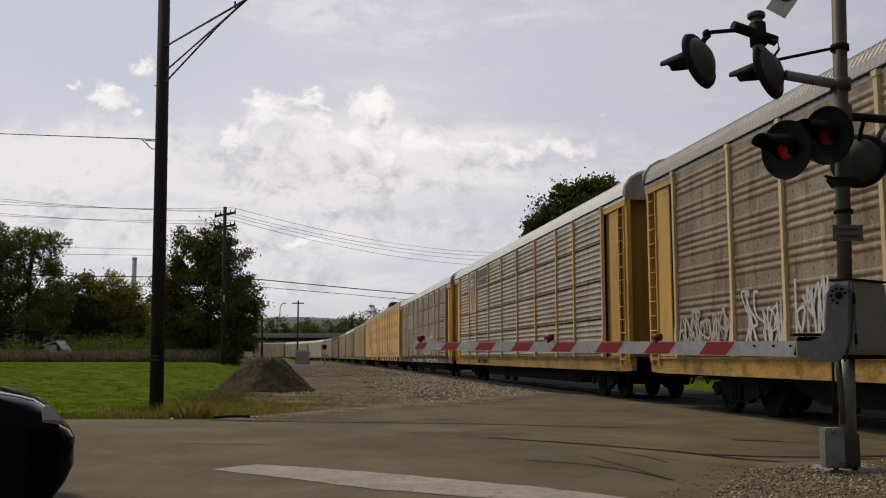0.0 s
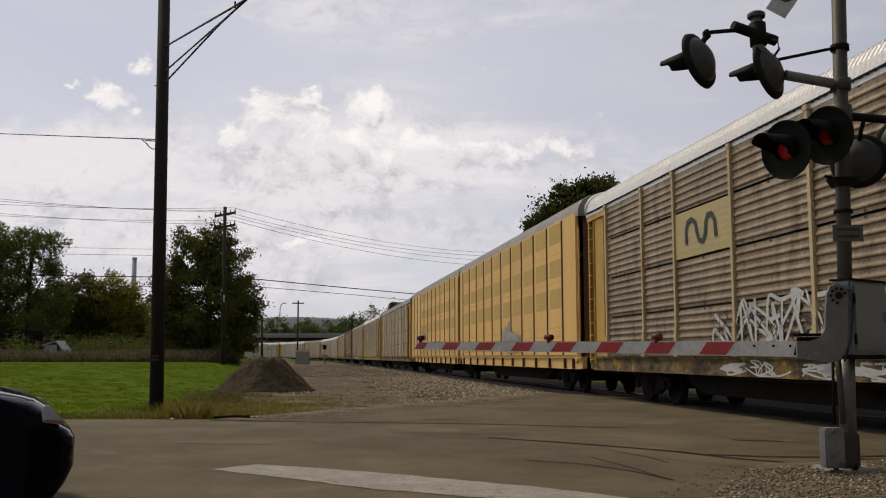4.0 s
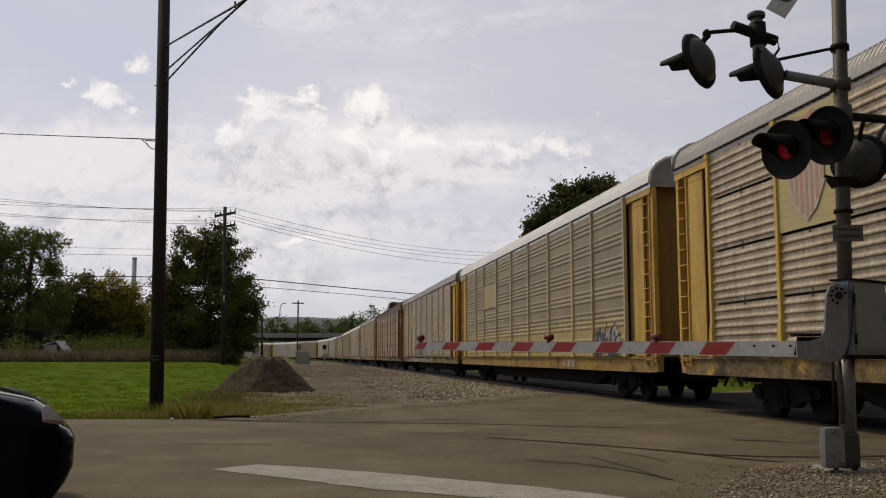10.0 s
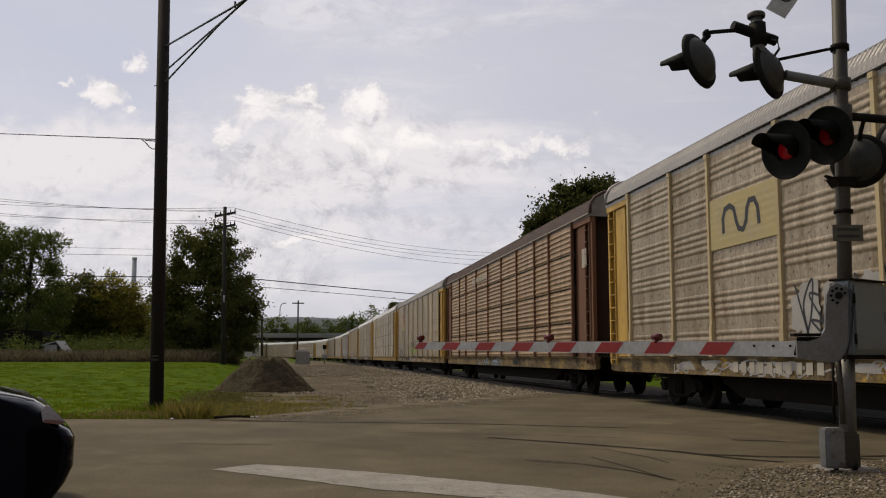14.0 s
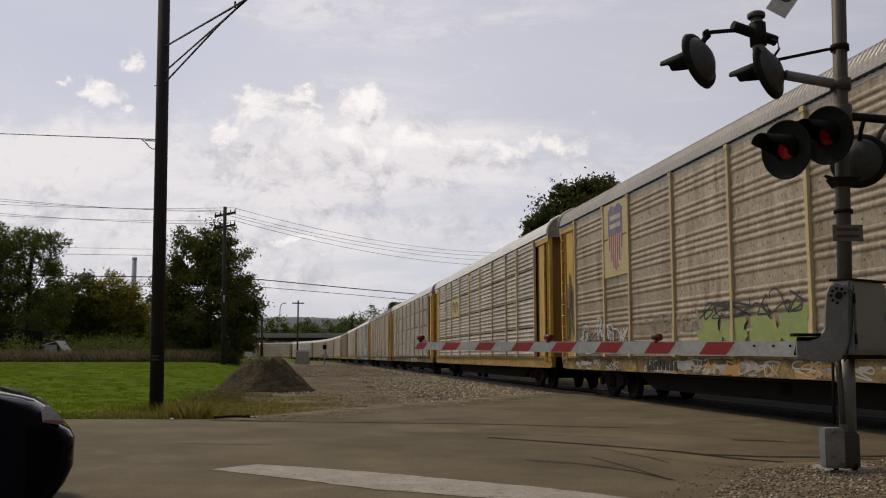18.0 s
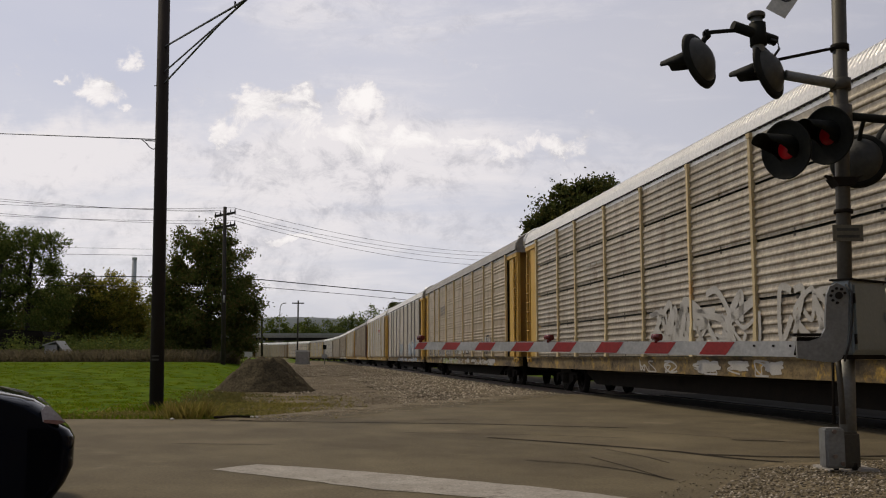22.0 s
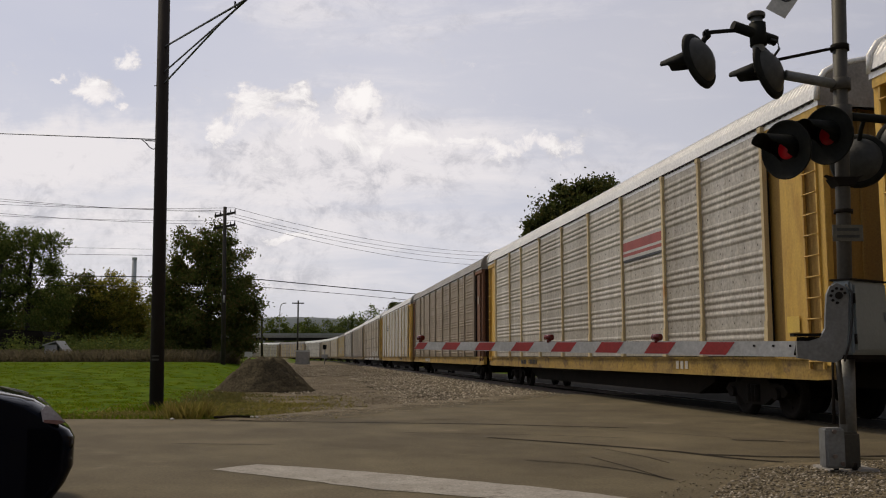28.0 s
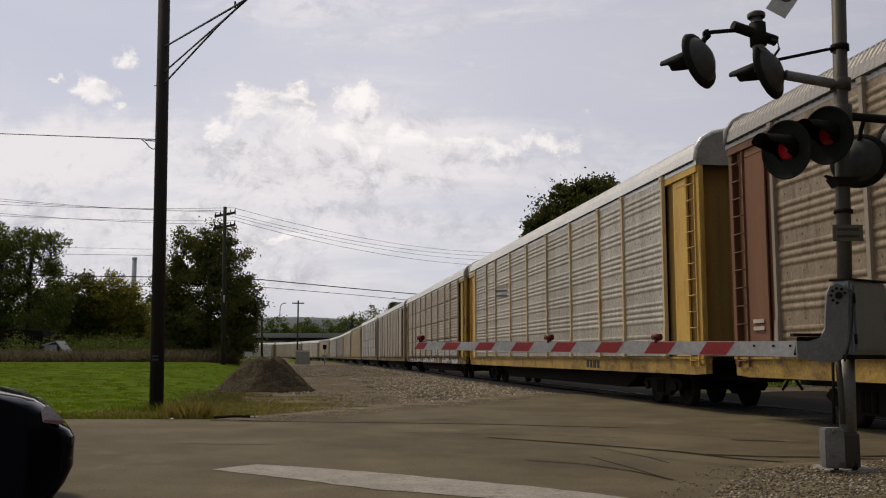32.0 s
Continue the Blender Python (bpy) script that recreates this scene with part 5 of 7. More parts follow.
for z in (3.08, 3.2, 3.32):
    part("vent_slit", box(7.1, 7.6, 1.58, 1.59, z, z + 0.05), M_BLACK, c)
A1 = A0 + 2 * AM
SPEC = [
    ("dusty zinc rail car with bright yellow posts and faded emblem", "tan", True, "yellow", "dirty", "dull", "yellow"),
    ("brown-stained zinc rail car with yellow band along its foot", "banded", False, "cream", "yellow", "zinc", "yellow"),
    ("dusty zinc rail car with cream posts and black outline graffiti", "tan", False, "cream", "dirty", "dull", "yellow"),
    ("rusty brown rail car with tan panels and pale lettering bars", "brown", True, "brown", "dirty", "brown", "brown"),
    ("grey zinc rail car with emblem shield and green-yellow graffiti", "tan", False, "cream", "dirty", "dull", "yellow"),
    ("bright silver rail car with yellow emblem panel and clean sill", "silver", True, "cream", "yellow", "zinc", "yellow"),
    ("dull grey rail car with cream posts and pale graffiti", "grey", True, "cream", "dirty", "zinc", "yellow"),
    ("dusty silver rail car with cream posts and dark graffiti", "tan", False, "cream", "dirty", "dull", "yellow"),
    ("silver rail car with blue and white graffiti", "silver", False, "grey", "dirty", "zinc", "yellow"),
    ("pale zinc rail car with double red stripe emblem", "white", False, "cream", "yellow", "zinc", "yellow"),
    ("tan-grey dusty rail car with brown ends", "dirty", False, "dust", "yellow", "dull", "brown"),
    ("pale silver rail car with a small black emblem", "white", False, "cream", "yellow", "zinc", "yellow"),
    ("brown-grey rail car with white marks along its sill", "tan", True, "dust", "dirty", "zinc", "dirty"),
]
FILL = [
    ("pale zinc rail car with cream posts", "silver", True, "cream", "dirty", "zinc", "dust"),
    ("dusty tan-grey rail car with grey ends", "tan", False, "grey", "dirty", "zinc", "dust"),
    ("light silver rail car with grey posts", "white", True, "grey", "dirty", "zinc", "dust"),
    ("dull grey rail car with yellow posts", "grey", True, "yellow", "dirty", "dull", "dust"),
]
PAINTED = {0: {(7, 2): M_PLATE, (7, 3): M_PLATE}, 1: {(6, 2): M_WORN}, 2: {(6, 2): M_PLATE}, 4: {(7, 2): M_PLATE, (7, 3): M_PLATE}, 5: {(6, 2): M_PLATE}}
for k in range(25):
    spec = SPEC[k] if k < len(SPEC) else FILL[k % len(FILL)]
    c = add_car(A1 + k * PITCH, A1 + (k + 1) * PITCH, car_carrier(*spec, painted=PAINTED.get(k)))
    if k == 0:
        emblem_shield(c, 8.04, 4.25, True)
        tag(c, -1.2, 3.8, 1.3, 2.1, 41, None, M_SPRAY_PALE, 9, 0.05)
        bars(c, 4.7, 0.94, 6, 0.15, 0.2, 0.08)
    elif k == 1:
        tag(c, -11.3, -9.3, 1.2, 2.1, 51, M_SPRAY_PALE, M_SPRAY_BLACK, 3, 0.07)
        bars(c, -6.9, 0.95, 3, 0.34, 0.22, 0.16, M_POST_DUST)
    elif k == 2:
        emblem_panel(c, 5.64, 3.77)
        tag(c, 0.2, 3.9, 1.3, 2.5, 61, M_SPRAY_PALE, M_SPRAY_BLACK, 4, 0.055)
        tag(c, -4.2, -0.6, 1.3, 2.0, 62, None, M_SPRAY_WHITE, 6, 0.06)
        sill_tag(c, -3.8, 9.2, 630, M_SPRAY_PALE, 12)
        bars(c, 3.2, 0.95, 10, 0.2, 0.2, 0.13, M_CREAM)
    elif k == 3:
        bars(c, 1.6, 4.72, 6, 0.5, 0.22, 0.12, M_CREAM, 1.610)
        part("notice", box(-13.1, -12.65, 1.555, 1.562, 3.75, 4.3), M_CREAM, c, "pale notice on the brown end panel")
        sill_tag(c, -1.6, 4.6, 640, M_SPRAY_BLUE, 4)
        bars(c, -4.0, 0.96, 4)
    elif k == 4:
        spray("graffiti", scrawl(12.25, 12.85, 1.6, 4.0, 75, 3, 0.05, 1.556), M_SPRAY_BLACK, c, "black squiggle on the end panel")
        emblem_shield(c, 8.04, 4.25)
        tag(c, -1.5, 3.0, 1.25, 2.2, 71, M_SPRAY_GREEN, None, 4)
        tag(c, -1.5, 3.0, 1.9, 2.35, 73, None, M_SPRAY_BLACK, 4, 0.04)
        tag(c, 7.3, 11.4, 1.25, 2.2, 74, None, M_SPRAY_WHITE, 5, 0.055)
        tag(c, 7.3, 11.4, 1.25, 2.1, 77, None, M_SPRAY_BLACK, 6, 0.03)
        tag(c, 2.8, 6.6, 1.7, 2.15, 78, None, M_POST_DUST, 5, 0.04)
        sill_tag(c, -8.0, 12.0, 740, M_SPRAY_PALE, 14)
        sill_tag(c, -7.0, 3.0, 760, M_SPRAY_ORANGE, 5)
        bars(c, 4.4, 0.94, 8, 0.16, 0.2, 0.08)
    elif k == 5:
        emblem_panel(c, 5.64, 3.77)
        bars(c, 0.5, 4.95, 5, 0.22, 0.26, 0.13, M_CREAM, 1.610)
    elif k == 6:
        tag(c, -4.2, 0.9, 1.35, 2.5, 81, None, M_SPRAY_PALE, 3, 0.17)
        tag(c, -4.2, 0.9, 1.35, 2.3, 84, None, M_SPRAY_PALE, 4, 0.10)
        tag(c, -7.6, -4.8, 1.4, 2.5, 82, None, M_SPRAY_PALE, 2, 0.11)
        bars(c, 4.5, 3.75, 3, 0.4, 0.06, 0.12, M_SPRAY_PALE, 1.610)
        sill_tag(c, -5.0, 2.5, 830, M_SPRAY_PALE, 6)
    elif k == 7:
        for z in (4.02, 3.84, 3.66):
            part("emblem", prism([(4.7, z), (6.3, z - 0.10), (6.3, z - 0.03), (4.7, z + 0.07)], 1.592, 1.600), M_SLOGAN, c, "dark slanted bar")
        tag(c, 2.2, 10.8, 1.25, 1.85, 95, None, M_SPRAY_PALE, 12, 0.06)
        tag(c, 2.2, 10.8, 1.25, 1.75, 96, None, M_SPRAY_BLACK, 13, 0.03)
        sill_tag(c, 1.0, 6.0, 970, M_SPRAY_GREEN, 6)
        tag(c, -3.4, 1.0, 1.3, 1.95, 91, None, M_SPRAY_BLACK, 8, 0.05)
        tag(c, -3.4, 1.0, 1.3, 1.9, 92, None, M_SPRAY_WHITE, 8, 0.05)
        tag(c, -8.6, -6.6, 1.3, 2.15, 93, M_SPRAY_PALE, M_SPRAY_BLACK, 3, 0.06)
        sill_tag(c, -9.0, 8.0, 930, M_SPRAY_PALE, 11)
    elif k == 8:
        tag(c, -10.0, -5.1, 1.3, 2.5, 101, M_SPRAY_WHITE, M_SPRAY_BLUE, 6, 0.08)
        tag(c, -1.3, 1.5, 1.3, 2.4, 102, M_SPRAY_PALE, M_SPRAY_BLUE, 3, 0.06)
        sill_tag(c, -11.2, 3.6, 1030, M_SPRAY_BLUE, 12)
        sill_tag(c, -10.2, 3.0, 1060, M_SPRAY_WHITE, 9)
    elif k == 9:
        for z0, z1, mt, lab in ((4.02, 4.10, M_WHITE, "pale stripe"), (3.80, 4.02, M_REDFADE, "faded red stripe"), (3.74, 3.80, M_WHITE, "pale stripe"), (3.66, 3.74, M_REDFADE, "faded red stripe"), (3.58, 3.66, M_WHITE, "pale stripe"), (3.52, 3.58, M_BLACK, "thin black stripe")):
            part("emblem", box(-6.97, -4.33, 1.592, 1.602, z0, z1), mt, c, lab)
        bars(c, 5.2, 0.96, 6, 0.11, 0.16, 0.10)
        bars(c, 6.8, 0.96, 4, 0.11, 0.16, 0.10)
        bars(c, -8.0, 0.97, 3, 0.15, 0.17, 0.10, M_CREAM)
        part("notice", box(-12.72, -12.32, 1.552, 1.558, 1.55, 1.82), M_POST_YELLOW, c, "bright yellow notice on the end panel")
    elif k == 10:
        bars(c, 4.7, 0.95, 9, 0.18, 0.22, 0.09, M_CREAM)
        part("notice", box(-12.74, -12.44, 1.552, 1.558, 3.6, 3.95), M_POST_DUST, c, "pale notice on the brown end panel")
        for z in (1.62, 1.75):
            part("notice", box(12.35, 12.75, 1.552, 1.558, z, z + 0.07), M_CREAM, c, "narrow pale notice")
    elif k == 11:
        for z in (3.95, 3.75, 3.55):
            part("emblem", prism([(4.8, z), (6.9, z + 0.12), (6.9, z + 0.2), (4.8, z + 0.08)], 1.600, 1.611), M_POST_DUST if z > 3.9 else M_BLACK, c, "small black slanted bar")
        bars(c, -6.6, 0.95, 4, 0.2, 0.22, 0.12, M_BLACK)
    elif k == 12:
        sill_tag(c, -11, 11, 1110, M_SPRAY_WHITE, 22)
        tag(c, -11, -2, 1.25, 1.8, 111, None, M_SPRAY_WHITE, 16, 0.06)


# ---- crossing signal and gate ----
def facing(at, n):
    """A pose whose z axis points along n."""
    q = Vector(n).normalized().to_track_quat("Z", "Y")
    return Matrix.Translation(at) @ q.to_matrix().to_4x4()


BACKGROUND_ME = smooth(mesh_of(lathe([(0.0, -0.015), (0.10, -0.02), (0.24, -0.03), (0.285, -0.015), (0.30, 0.02), (0.288, 0.025), (0.27, 0.0), (0.15, 0.0), (0.0, 0.0)], 36), "background"))
LENS_ME = smooth(mesh_of(lathe([(0.098, 0.004), (0.096, 0.014), (0.074, 0.032), (0.040, 0.042), (0.0, 0.046)], 28), "lens"))
HOUSING_ME = smooth(mesh_of(lathe([(0.0, -0.13), (0.07, -0.125), (0.13, -0.105), (0.19, -0.07), (0.235, -0.035), (0.24, -0.02), (0.0, -0.012)], 28), "housing"))


def hood_mesh():
    bm = bmesh.new()
    n = 26
    a0, a1 = radians(-52), radians(232)
    rows = []
    for k in range(n + 1):
        a = a0 + (a1 - a0) * k / n
        reach = 0.10 + 0.28 * min(1.0, max(0.0, (math.sin(a) + 0.64) / 0.9)) ** 1.2
        c, s_ = math.cos(a), math.sin(a)
        rows.append([bm.verts.new((0.145 * c, 0.142 * s_ + 0.010, 0.0)), bm.verts.new((0.124 * c, 0.116 * s_ + 0.045, reach)), bm.verts.new((0.117 * c, 0.109 * s_ + 0.045, reach)), bm.verts.new((0.138 * c, 0.135 * s_ + 0.010, 0.0))])
    for p, q in zip(rows, rows[1:]):
        for i in range(4):
            j = (i + 1) % 4
            bm.faces.new((p[i], q[i], q[j], p[j]))
    bm.faces.new(rows[0])
    bm.faces.new(rows[-1][::-1])
    bmesh.ops.recalc_face_normals(bm, faces=bm.faces)
    return smooth(mesh_of(bm, "hood"))


HOOD_ME = hood_mesh()
M_PLAQUE = mat("plaque_paint", (0.115, 0.105, 0.075), 0.6, vary=(0.085, 0.078, 0.058), scale=5, fine=30)
M_BRACKET = mat("bracket_paint", (0.20, 0.205, 0.20), 0.5, 0.15, vary=(0.125, 0.125, 0.118), scale=3.0, fine=30, rust=(0.09, 0.08, 0.065), rust_at=0.62)
M_CASE = mat("case_paint", (0.185, 0.215, 0.225), 0.28, 0.1, vary=(0.14, 0.163, 0.17), scale=1.4, fine=30, streak=True, rust=(0.12, 0.115, 0.10), rust_at=0.68, grain=0.08)
signal = thing("crossing_signal", pose(4.07, 9.57, 0.02), "grey steel railway crossing signal with lowered striped gate", "crossing signal")
SB = Vector((4.07, 9.57, 0.02))


def sig(name, bm, material, label="", parent=None):
    """A part given in world metres, set under the signal."""
    ob = part(name, bm, material, parent or signal, label)
    if parent is None:
        ob.matrix_parent_inverse = Matrix.Translation(-SB)
    return ob


def signal_light(at, n, lens, label, back=None):
    bg = shared("signal_light", BACKGROUND_ME, M_HOOD, signal, label=label)
    bg.matrix_parent_inverse = Matrix.Translation(-SB)
    m = facing(at, n)
    bg.matrix_basis = m
    shared("lens", LENS_ME, lens, bg, label="red lens")
    shared("hood", HOOD_ME, M_HOOD, bg, pose(0, 0, 0.002))
    shared("housing", HOUSING_ME, back or M_HOOD, bg)
    return bg


MT = Vector((4.235, 9.57, 5.75))
MB = Vector((4.075, 9.57, 0.0))


def on_mast(z):
    return MB + (MT - MB) * (z / 5.75)


sig("mast", rod(on_mast(0.1), on_mast(5.75), 0.073, 0.073, 20), M_MAST, "grey steel pipe mast with weather stains")
bm = box(3.945, 4.15, 9.44, 9.74, 0.04, 0.40, bevel=0.02)
sig("base", bm, M_MAST, "cast grey base box of the mast")
sig("base_flange", box(3.80, 4.30, 9.36, 9.82, 0.0, 0.045, bevel=0.01), M_CONC)
jb = sig("junction_box", box(3.715, 3.905, 9.22, 9.396, 0.07, 0.455, bevel=0.015), M_BRACKET, "pale grey junction box on the base")
sig("box_lid", box(3.735, 3.892, 9.205, 9.222, 0.09, 0.44, bevel=0.006), M_BRACKET)
for x, z in ((3.79, 0.425), (3.79, 0.19), (3.86, 0.12)):
    sig("bolt", rod((x, 9.18, z), (x, 9.206, z), 0.022, n=6), M_STEEL)
# added sleeve: the mast looks lighter here than against the sky
sig("mast_sleeve", rod(on_mast(0.36), on_mast(1.13), 0.082, 0.080, 20), M_BRACKET, "paler grey sleeve added to lighten the foot of the mast")
for x, y in ((3.87, 9.38), (4.05, 9.365)):
    sig("anchor_nut", rod((x, y, 0.04), (x, y, 0.11), 0.028, n=6), M_IRON)
sig("conduit", tube([(3.98, 9.43, 0.48), (3.975, 9.43, 0.8), (3.965, 9.44, 1.12)], 0.03, 8), M_MAST, "grey conduit from base to gate box")
sig("conduit", tube([(3.90, 9.45, 0.48), (3.91, 9.45, 0.85), (3.92, 9.46, 1.10)], 0.016, 6), M_IRON)
# the drive housing is set square to the arm, on the mast
DRIVE = Matrix.Translation((4.022, 9.20, 0)) @ Matrix.Rotation(radians(37.7), 4, "Z")
for name, bm, mt, lab in (
        ("gate_mechanism", box(0, 0.70, 0, 0.21, 1.165, 1.90, bevel=0.022), M_CASE, "grey-green steel gate drive housing"),
        ("housing_lid", box(-0.012, 0.712, -0.022, 0.222, 1.90, 1.918, bevel=0.005), M_IRON, "thin dark lid of the gate drive"),
        ("housing_door", box(0.045, 0.66, -0.016, 0.0, 1.21, 1.86, bevel=0.007), M_CASE, "steel door of the gate drive"),
        ("latch", box(0.60, 0.635, -0.034, -0.016, 1.5, 1.6, bevel=0.006), M_GALV, "small latch"),
        ("base_lip", box(0.02, 0.68, 0.02, 0.19, 1.12, 1.165, bevel=0.01), M_IRON, "dark underside rim of the housing")):
    sig(name, bm, mt, lab).matrix_basis = DRIVE
for z in (1.32, 1.72):
    sig("hinge", rod((0.03, -0.016, z - 0.05), (0.03, -0.016, z + 0.05), 0.013, n=8), M_IRON).matrix_basis = DRIVE
out = [(3.785, 1.76), (3.825, 1.84), (3.895, 1.87), (3.97, 1.83), (4.0, 1.72), (3.98, 1.45), (3.955, 1.25), (3.905, 1.13), (3.84, 1.09), (3.72, 1.10), (3.47, 1.135), (3.47, 1.30), (3.60, 1.30), (3.70, 1.33), (3.755, 1.42), (3.77, 1.6)]
sig("gate_bracket", prism(out, 9.20, 9.24), M_BRACKET, "grey curved arm bracket")
for k in range(7):
    a = radians(20 + 40 * k)
    c = Vector((3.893 + 0.072 * math.cos(a), 9.2, 1.745 + 0.072 * math.sin(a)))
    sig("bolt", rod(c, c - Vector((0, 0.02, 0)), 0.014, n=6), M_IRON)
sig("gate_cable", tube([(3.975, 9.205, 1.86), (4.025, 9.185, 1.78), (4.02, 9.18, 1.55), (3.985, 9.185, 1.3), (3.925, 9.195, 1.10)], 0.011, 6), M_WIRE, "black looped cable beside the bracket")
sig("pivot", rod((3.893, 9.17, 1.745), (3.96, 9.40, 1.745), 0.036, n=12), M_IRON)
sig("shear_plate", box(3.45, 3.80, 9.22, 9.32, 1.345, 1.375), M_IRON, "dark shear bracket over the arm root")
sig("shear_plate", prism([(3.46, 1.16), (3.80, 1.20), (3.80, 1.34), (3.50, 1.34)], 9.262, 9.275), M_IRON)

# gate arm, hinged at the bracket
A, B = Vector((3.50, 9.28, 1.222)), Vector((-0.40, 14.3, 1.312))
arm_dir = (B - A).normalized()
arm_len = (B - A).length
arm_pose = Matrix.Translation(A) @ Euler((0, 0, math.atan2(arm_dir.y, arm_dir.x))).to_matrix().to_4x4() @ Matrix.Rotation(-math.asin(arm_dir.z), 4, "Y")
bm = bmesh.new()
vs = [[bm.verts.new((x, y, z)) for y, z in ((-0.018, -h), (0.018, -h), (0.018, h), (-0.018, h))] for x, h in ((-0.06, 0.078), (arm_len * 0.5, 0.068), (arm_len, 0.055))]
for p, q in zip(vs, vs[1:]):
    for i in range(4):
        bm.faces.new((p[i], q[i], q[(i + 1) % 4], p[(i + 1) % 4]))
bm.faces.new(vs[0][::-1])
bm.faces.new(vs[-1])
bmesh.ops.recalc_face_normals(bm, faces=bm.faces)
arm = sig("gate_arm", bm, M_WHITE, "white gate arm with red reflective stripes")
arm.matrix_basis = arm_pose
for k in range(8):
    x = 0.932 + 0.76 * k - (0.03 if k == 7 else 0.0)
    h = 0.076 - 0.021 * x / arm_len - 0.006
    w = 0.172 if k < 7 else 0.115
    for sgn in (1, -1):
        part("red_stripe", prism([(x - w - 0.055, h), (x + w - 0.055, h), (x + w + 0.055, -h), (x - w + 0.055, -h)], sgn * 0.0185, sgn * 0.0215), M_RED, arm, "red reflective stripe")
for k, x in enumerate((1.745, 3.49, arm_len - 0.1)):
    bm = rod((x, 0, 0.055), (x, 0, 0.11), 0.03, n=10)
    lathe([(0.0, 0.13), (0.035, 0.125), (0.05, 0.10), (0.05, 0.075), (0.0, 0.07)], 14, bm, Matrix.Translation((x, 0, 0.03)))
    rod((x - 0.055, 0, 0.12), (x + 0.055, 0, 0.12), 0.038, n=12, bm=bm)
    part("arm_lamp", bm, M_LENS_OFF, arm, "small dark red arm lamp")
for x in (0.25, 0.27 + 0.2, 0.06):
    part("bolt", rod((x, 0.02, 0.03), (x, 0.03, 0.03), 0.013, n=6), M_IRON, arm)
part("arm_wire", tube([(0.0, -0.024, 0.06), (1.6, -0.024, 0.07), (3.4, -0.024, 0.065), (6.0, -0.022, 0.055)], 0.006, 5), M_IRON, arm)

# lights facing the traffic, and the pair on the outrigger
for at, n, lens, lab in (
        ((3.46, 9.22, 3.215), (-0.85, -0.52, -0.10), M_LENS_LIT, "black round crossing light with glowing red lens"),
        ((3.925, 9.32, 3.385), (-0.85, -0.52, -0.10), M_LENS, "black round crossing light with dim red lens"),
        ((4.47, 9.86, 3.24), (0.52, 0.85, -0.05), M_LENS_OFF, "grey back of a round crossing light"),
        ((4.90, 9.72, 3.40), (0.52, 0.85, -0.05), M_LENS_OFF, "grey back of a round crossing light"),
        ((2.605, 9.20, 4.135), (-0.70, 0.68, -0.20), M_LENS_OFF, "round crossing light turned to the side road"),
        ((3.395, 9.45, 4.095), (-0.70, 0.68, -0.20), M_LENS_OFF, "round crossing light turned to the side road")):
    signal_light(at, n, lens, lab, M_BOWL if lens is M_LENS_OFF else None)
sig("crossarm", rod((3.46, 9.36, 3.50), (4.20, 9.55, 3.62), 0.03, n=10), M_HOOD)
sig("crossarm", rod((4.15, 9.57, 3.66), (4.95, 9.80, 3.66), 0.045, n=10), M_HOOD, "dark crossarm of the light pair")
sig("arm_hub", rod(on_mast(3.55), on_mast(3.76), 0.11, n=14), M_MAST)
sig("light_bracket", tube([(3.46, 9.36, 3.50), (3.45, 9.34, 3.42), (3.445, 9.30, 3.30)], 0.024, 8), M_HOOD)
sig("light_bracket", tube([(3.90, 9.45, 3.60), (3.90, 9.43, 3.56), (3.905, 9.40, 3.50)], 0.024, 8), M_HOOD)
sig("light_bracket", tube([(4.47, 9.70, 3.64), (4.47, 9.78, 3.55), (4.47, 9.84, 3.42)], 0.024, 8), M_HOOD)
sig("light_bracket", tube([(4.90, 9.78, 3.66), (4.90, 9.76, 3.60), (4.90, 9.74, 3.50)], 0.024, 8), M_HOOD)
sig("collar", prism([(4.02, 2.99), (4.30, 2.99), (4.24, 2.90), (4.08, 2.90)], 9.47, 9.67), M_IRON, "dark clamp collar")
sig("clamp_ear", prism([(3.97, 3.02), (4.08, 2.985), (4.08, 2.93)], 9.52, 9.60), M_IRON)
sig("clamp_ear", prism([(4.36, 3.02), (4.25, 2.985), (4.25, 2.93)], 9.52, 9.60), M_IRON)
sig("clamp", rod(on_mast(2.62), on_mast(2.66), 0.095, n=16), M_IRON)
# outrigger pipe with its stub
sig("outrigger", rod((3.56, 9.45, 4.06), (4.20, 9.57, 3.985), 0.052, n=14), M_BRACKET, "grey outrigger pipe")
sig("brace", rod((3.45, 9.45, 4.215), (4.16, 9.55, 4.39), 0.017, n=8), M_IRON, "thin brace rod")
sig("stub", rod((3.29, 9.42, 4.08), (3.268, 9.40, 4.68), 0.060, n=16), M_BRACKET, "upright pipe stub")
sig("stub_cap", smooth(mesh_of(lathe([(0.088, 4.655), (0.092, 4.67), (0.09, 4.70), (0.07, 4.715), (0.0, 4.72)], 18, None, Matrix.Translation((3.267, 9.40, 0))), "cap")), M_MAST)
sig("light_arm", tube([(2.70, 9.25, 4.44), (2.78, 9.28, 4.462), (3.0, 9.34, 4.50), (3.27, 9.40, 4.52)], 0.022, 8), M_HOOD)
sig("arm_fitting", box(2.66, 2.735, 9.20, 9.28, 4.37, 4.47, bevel=0.02), M_HOOD)
sig("arm_fitting", rod((2.69, 9.24, 4.40), (2.63, 9.21, 4.30), 0.03, n=8), M_HOOD)
sig("splice_box", rod((3.0, 9.34, 4.55), (3.48, 9.46, 4.43), 0.055, n=10), M_HOOD, "dark splice fitting across the stub")
sig("arm_hub", rod((3.283, 9.41, 4.36), (3.278, 9.41, 4.60), 0.085, n=14), M_HOOD)
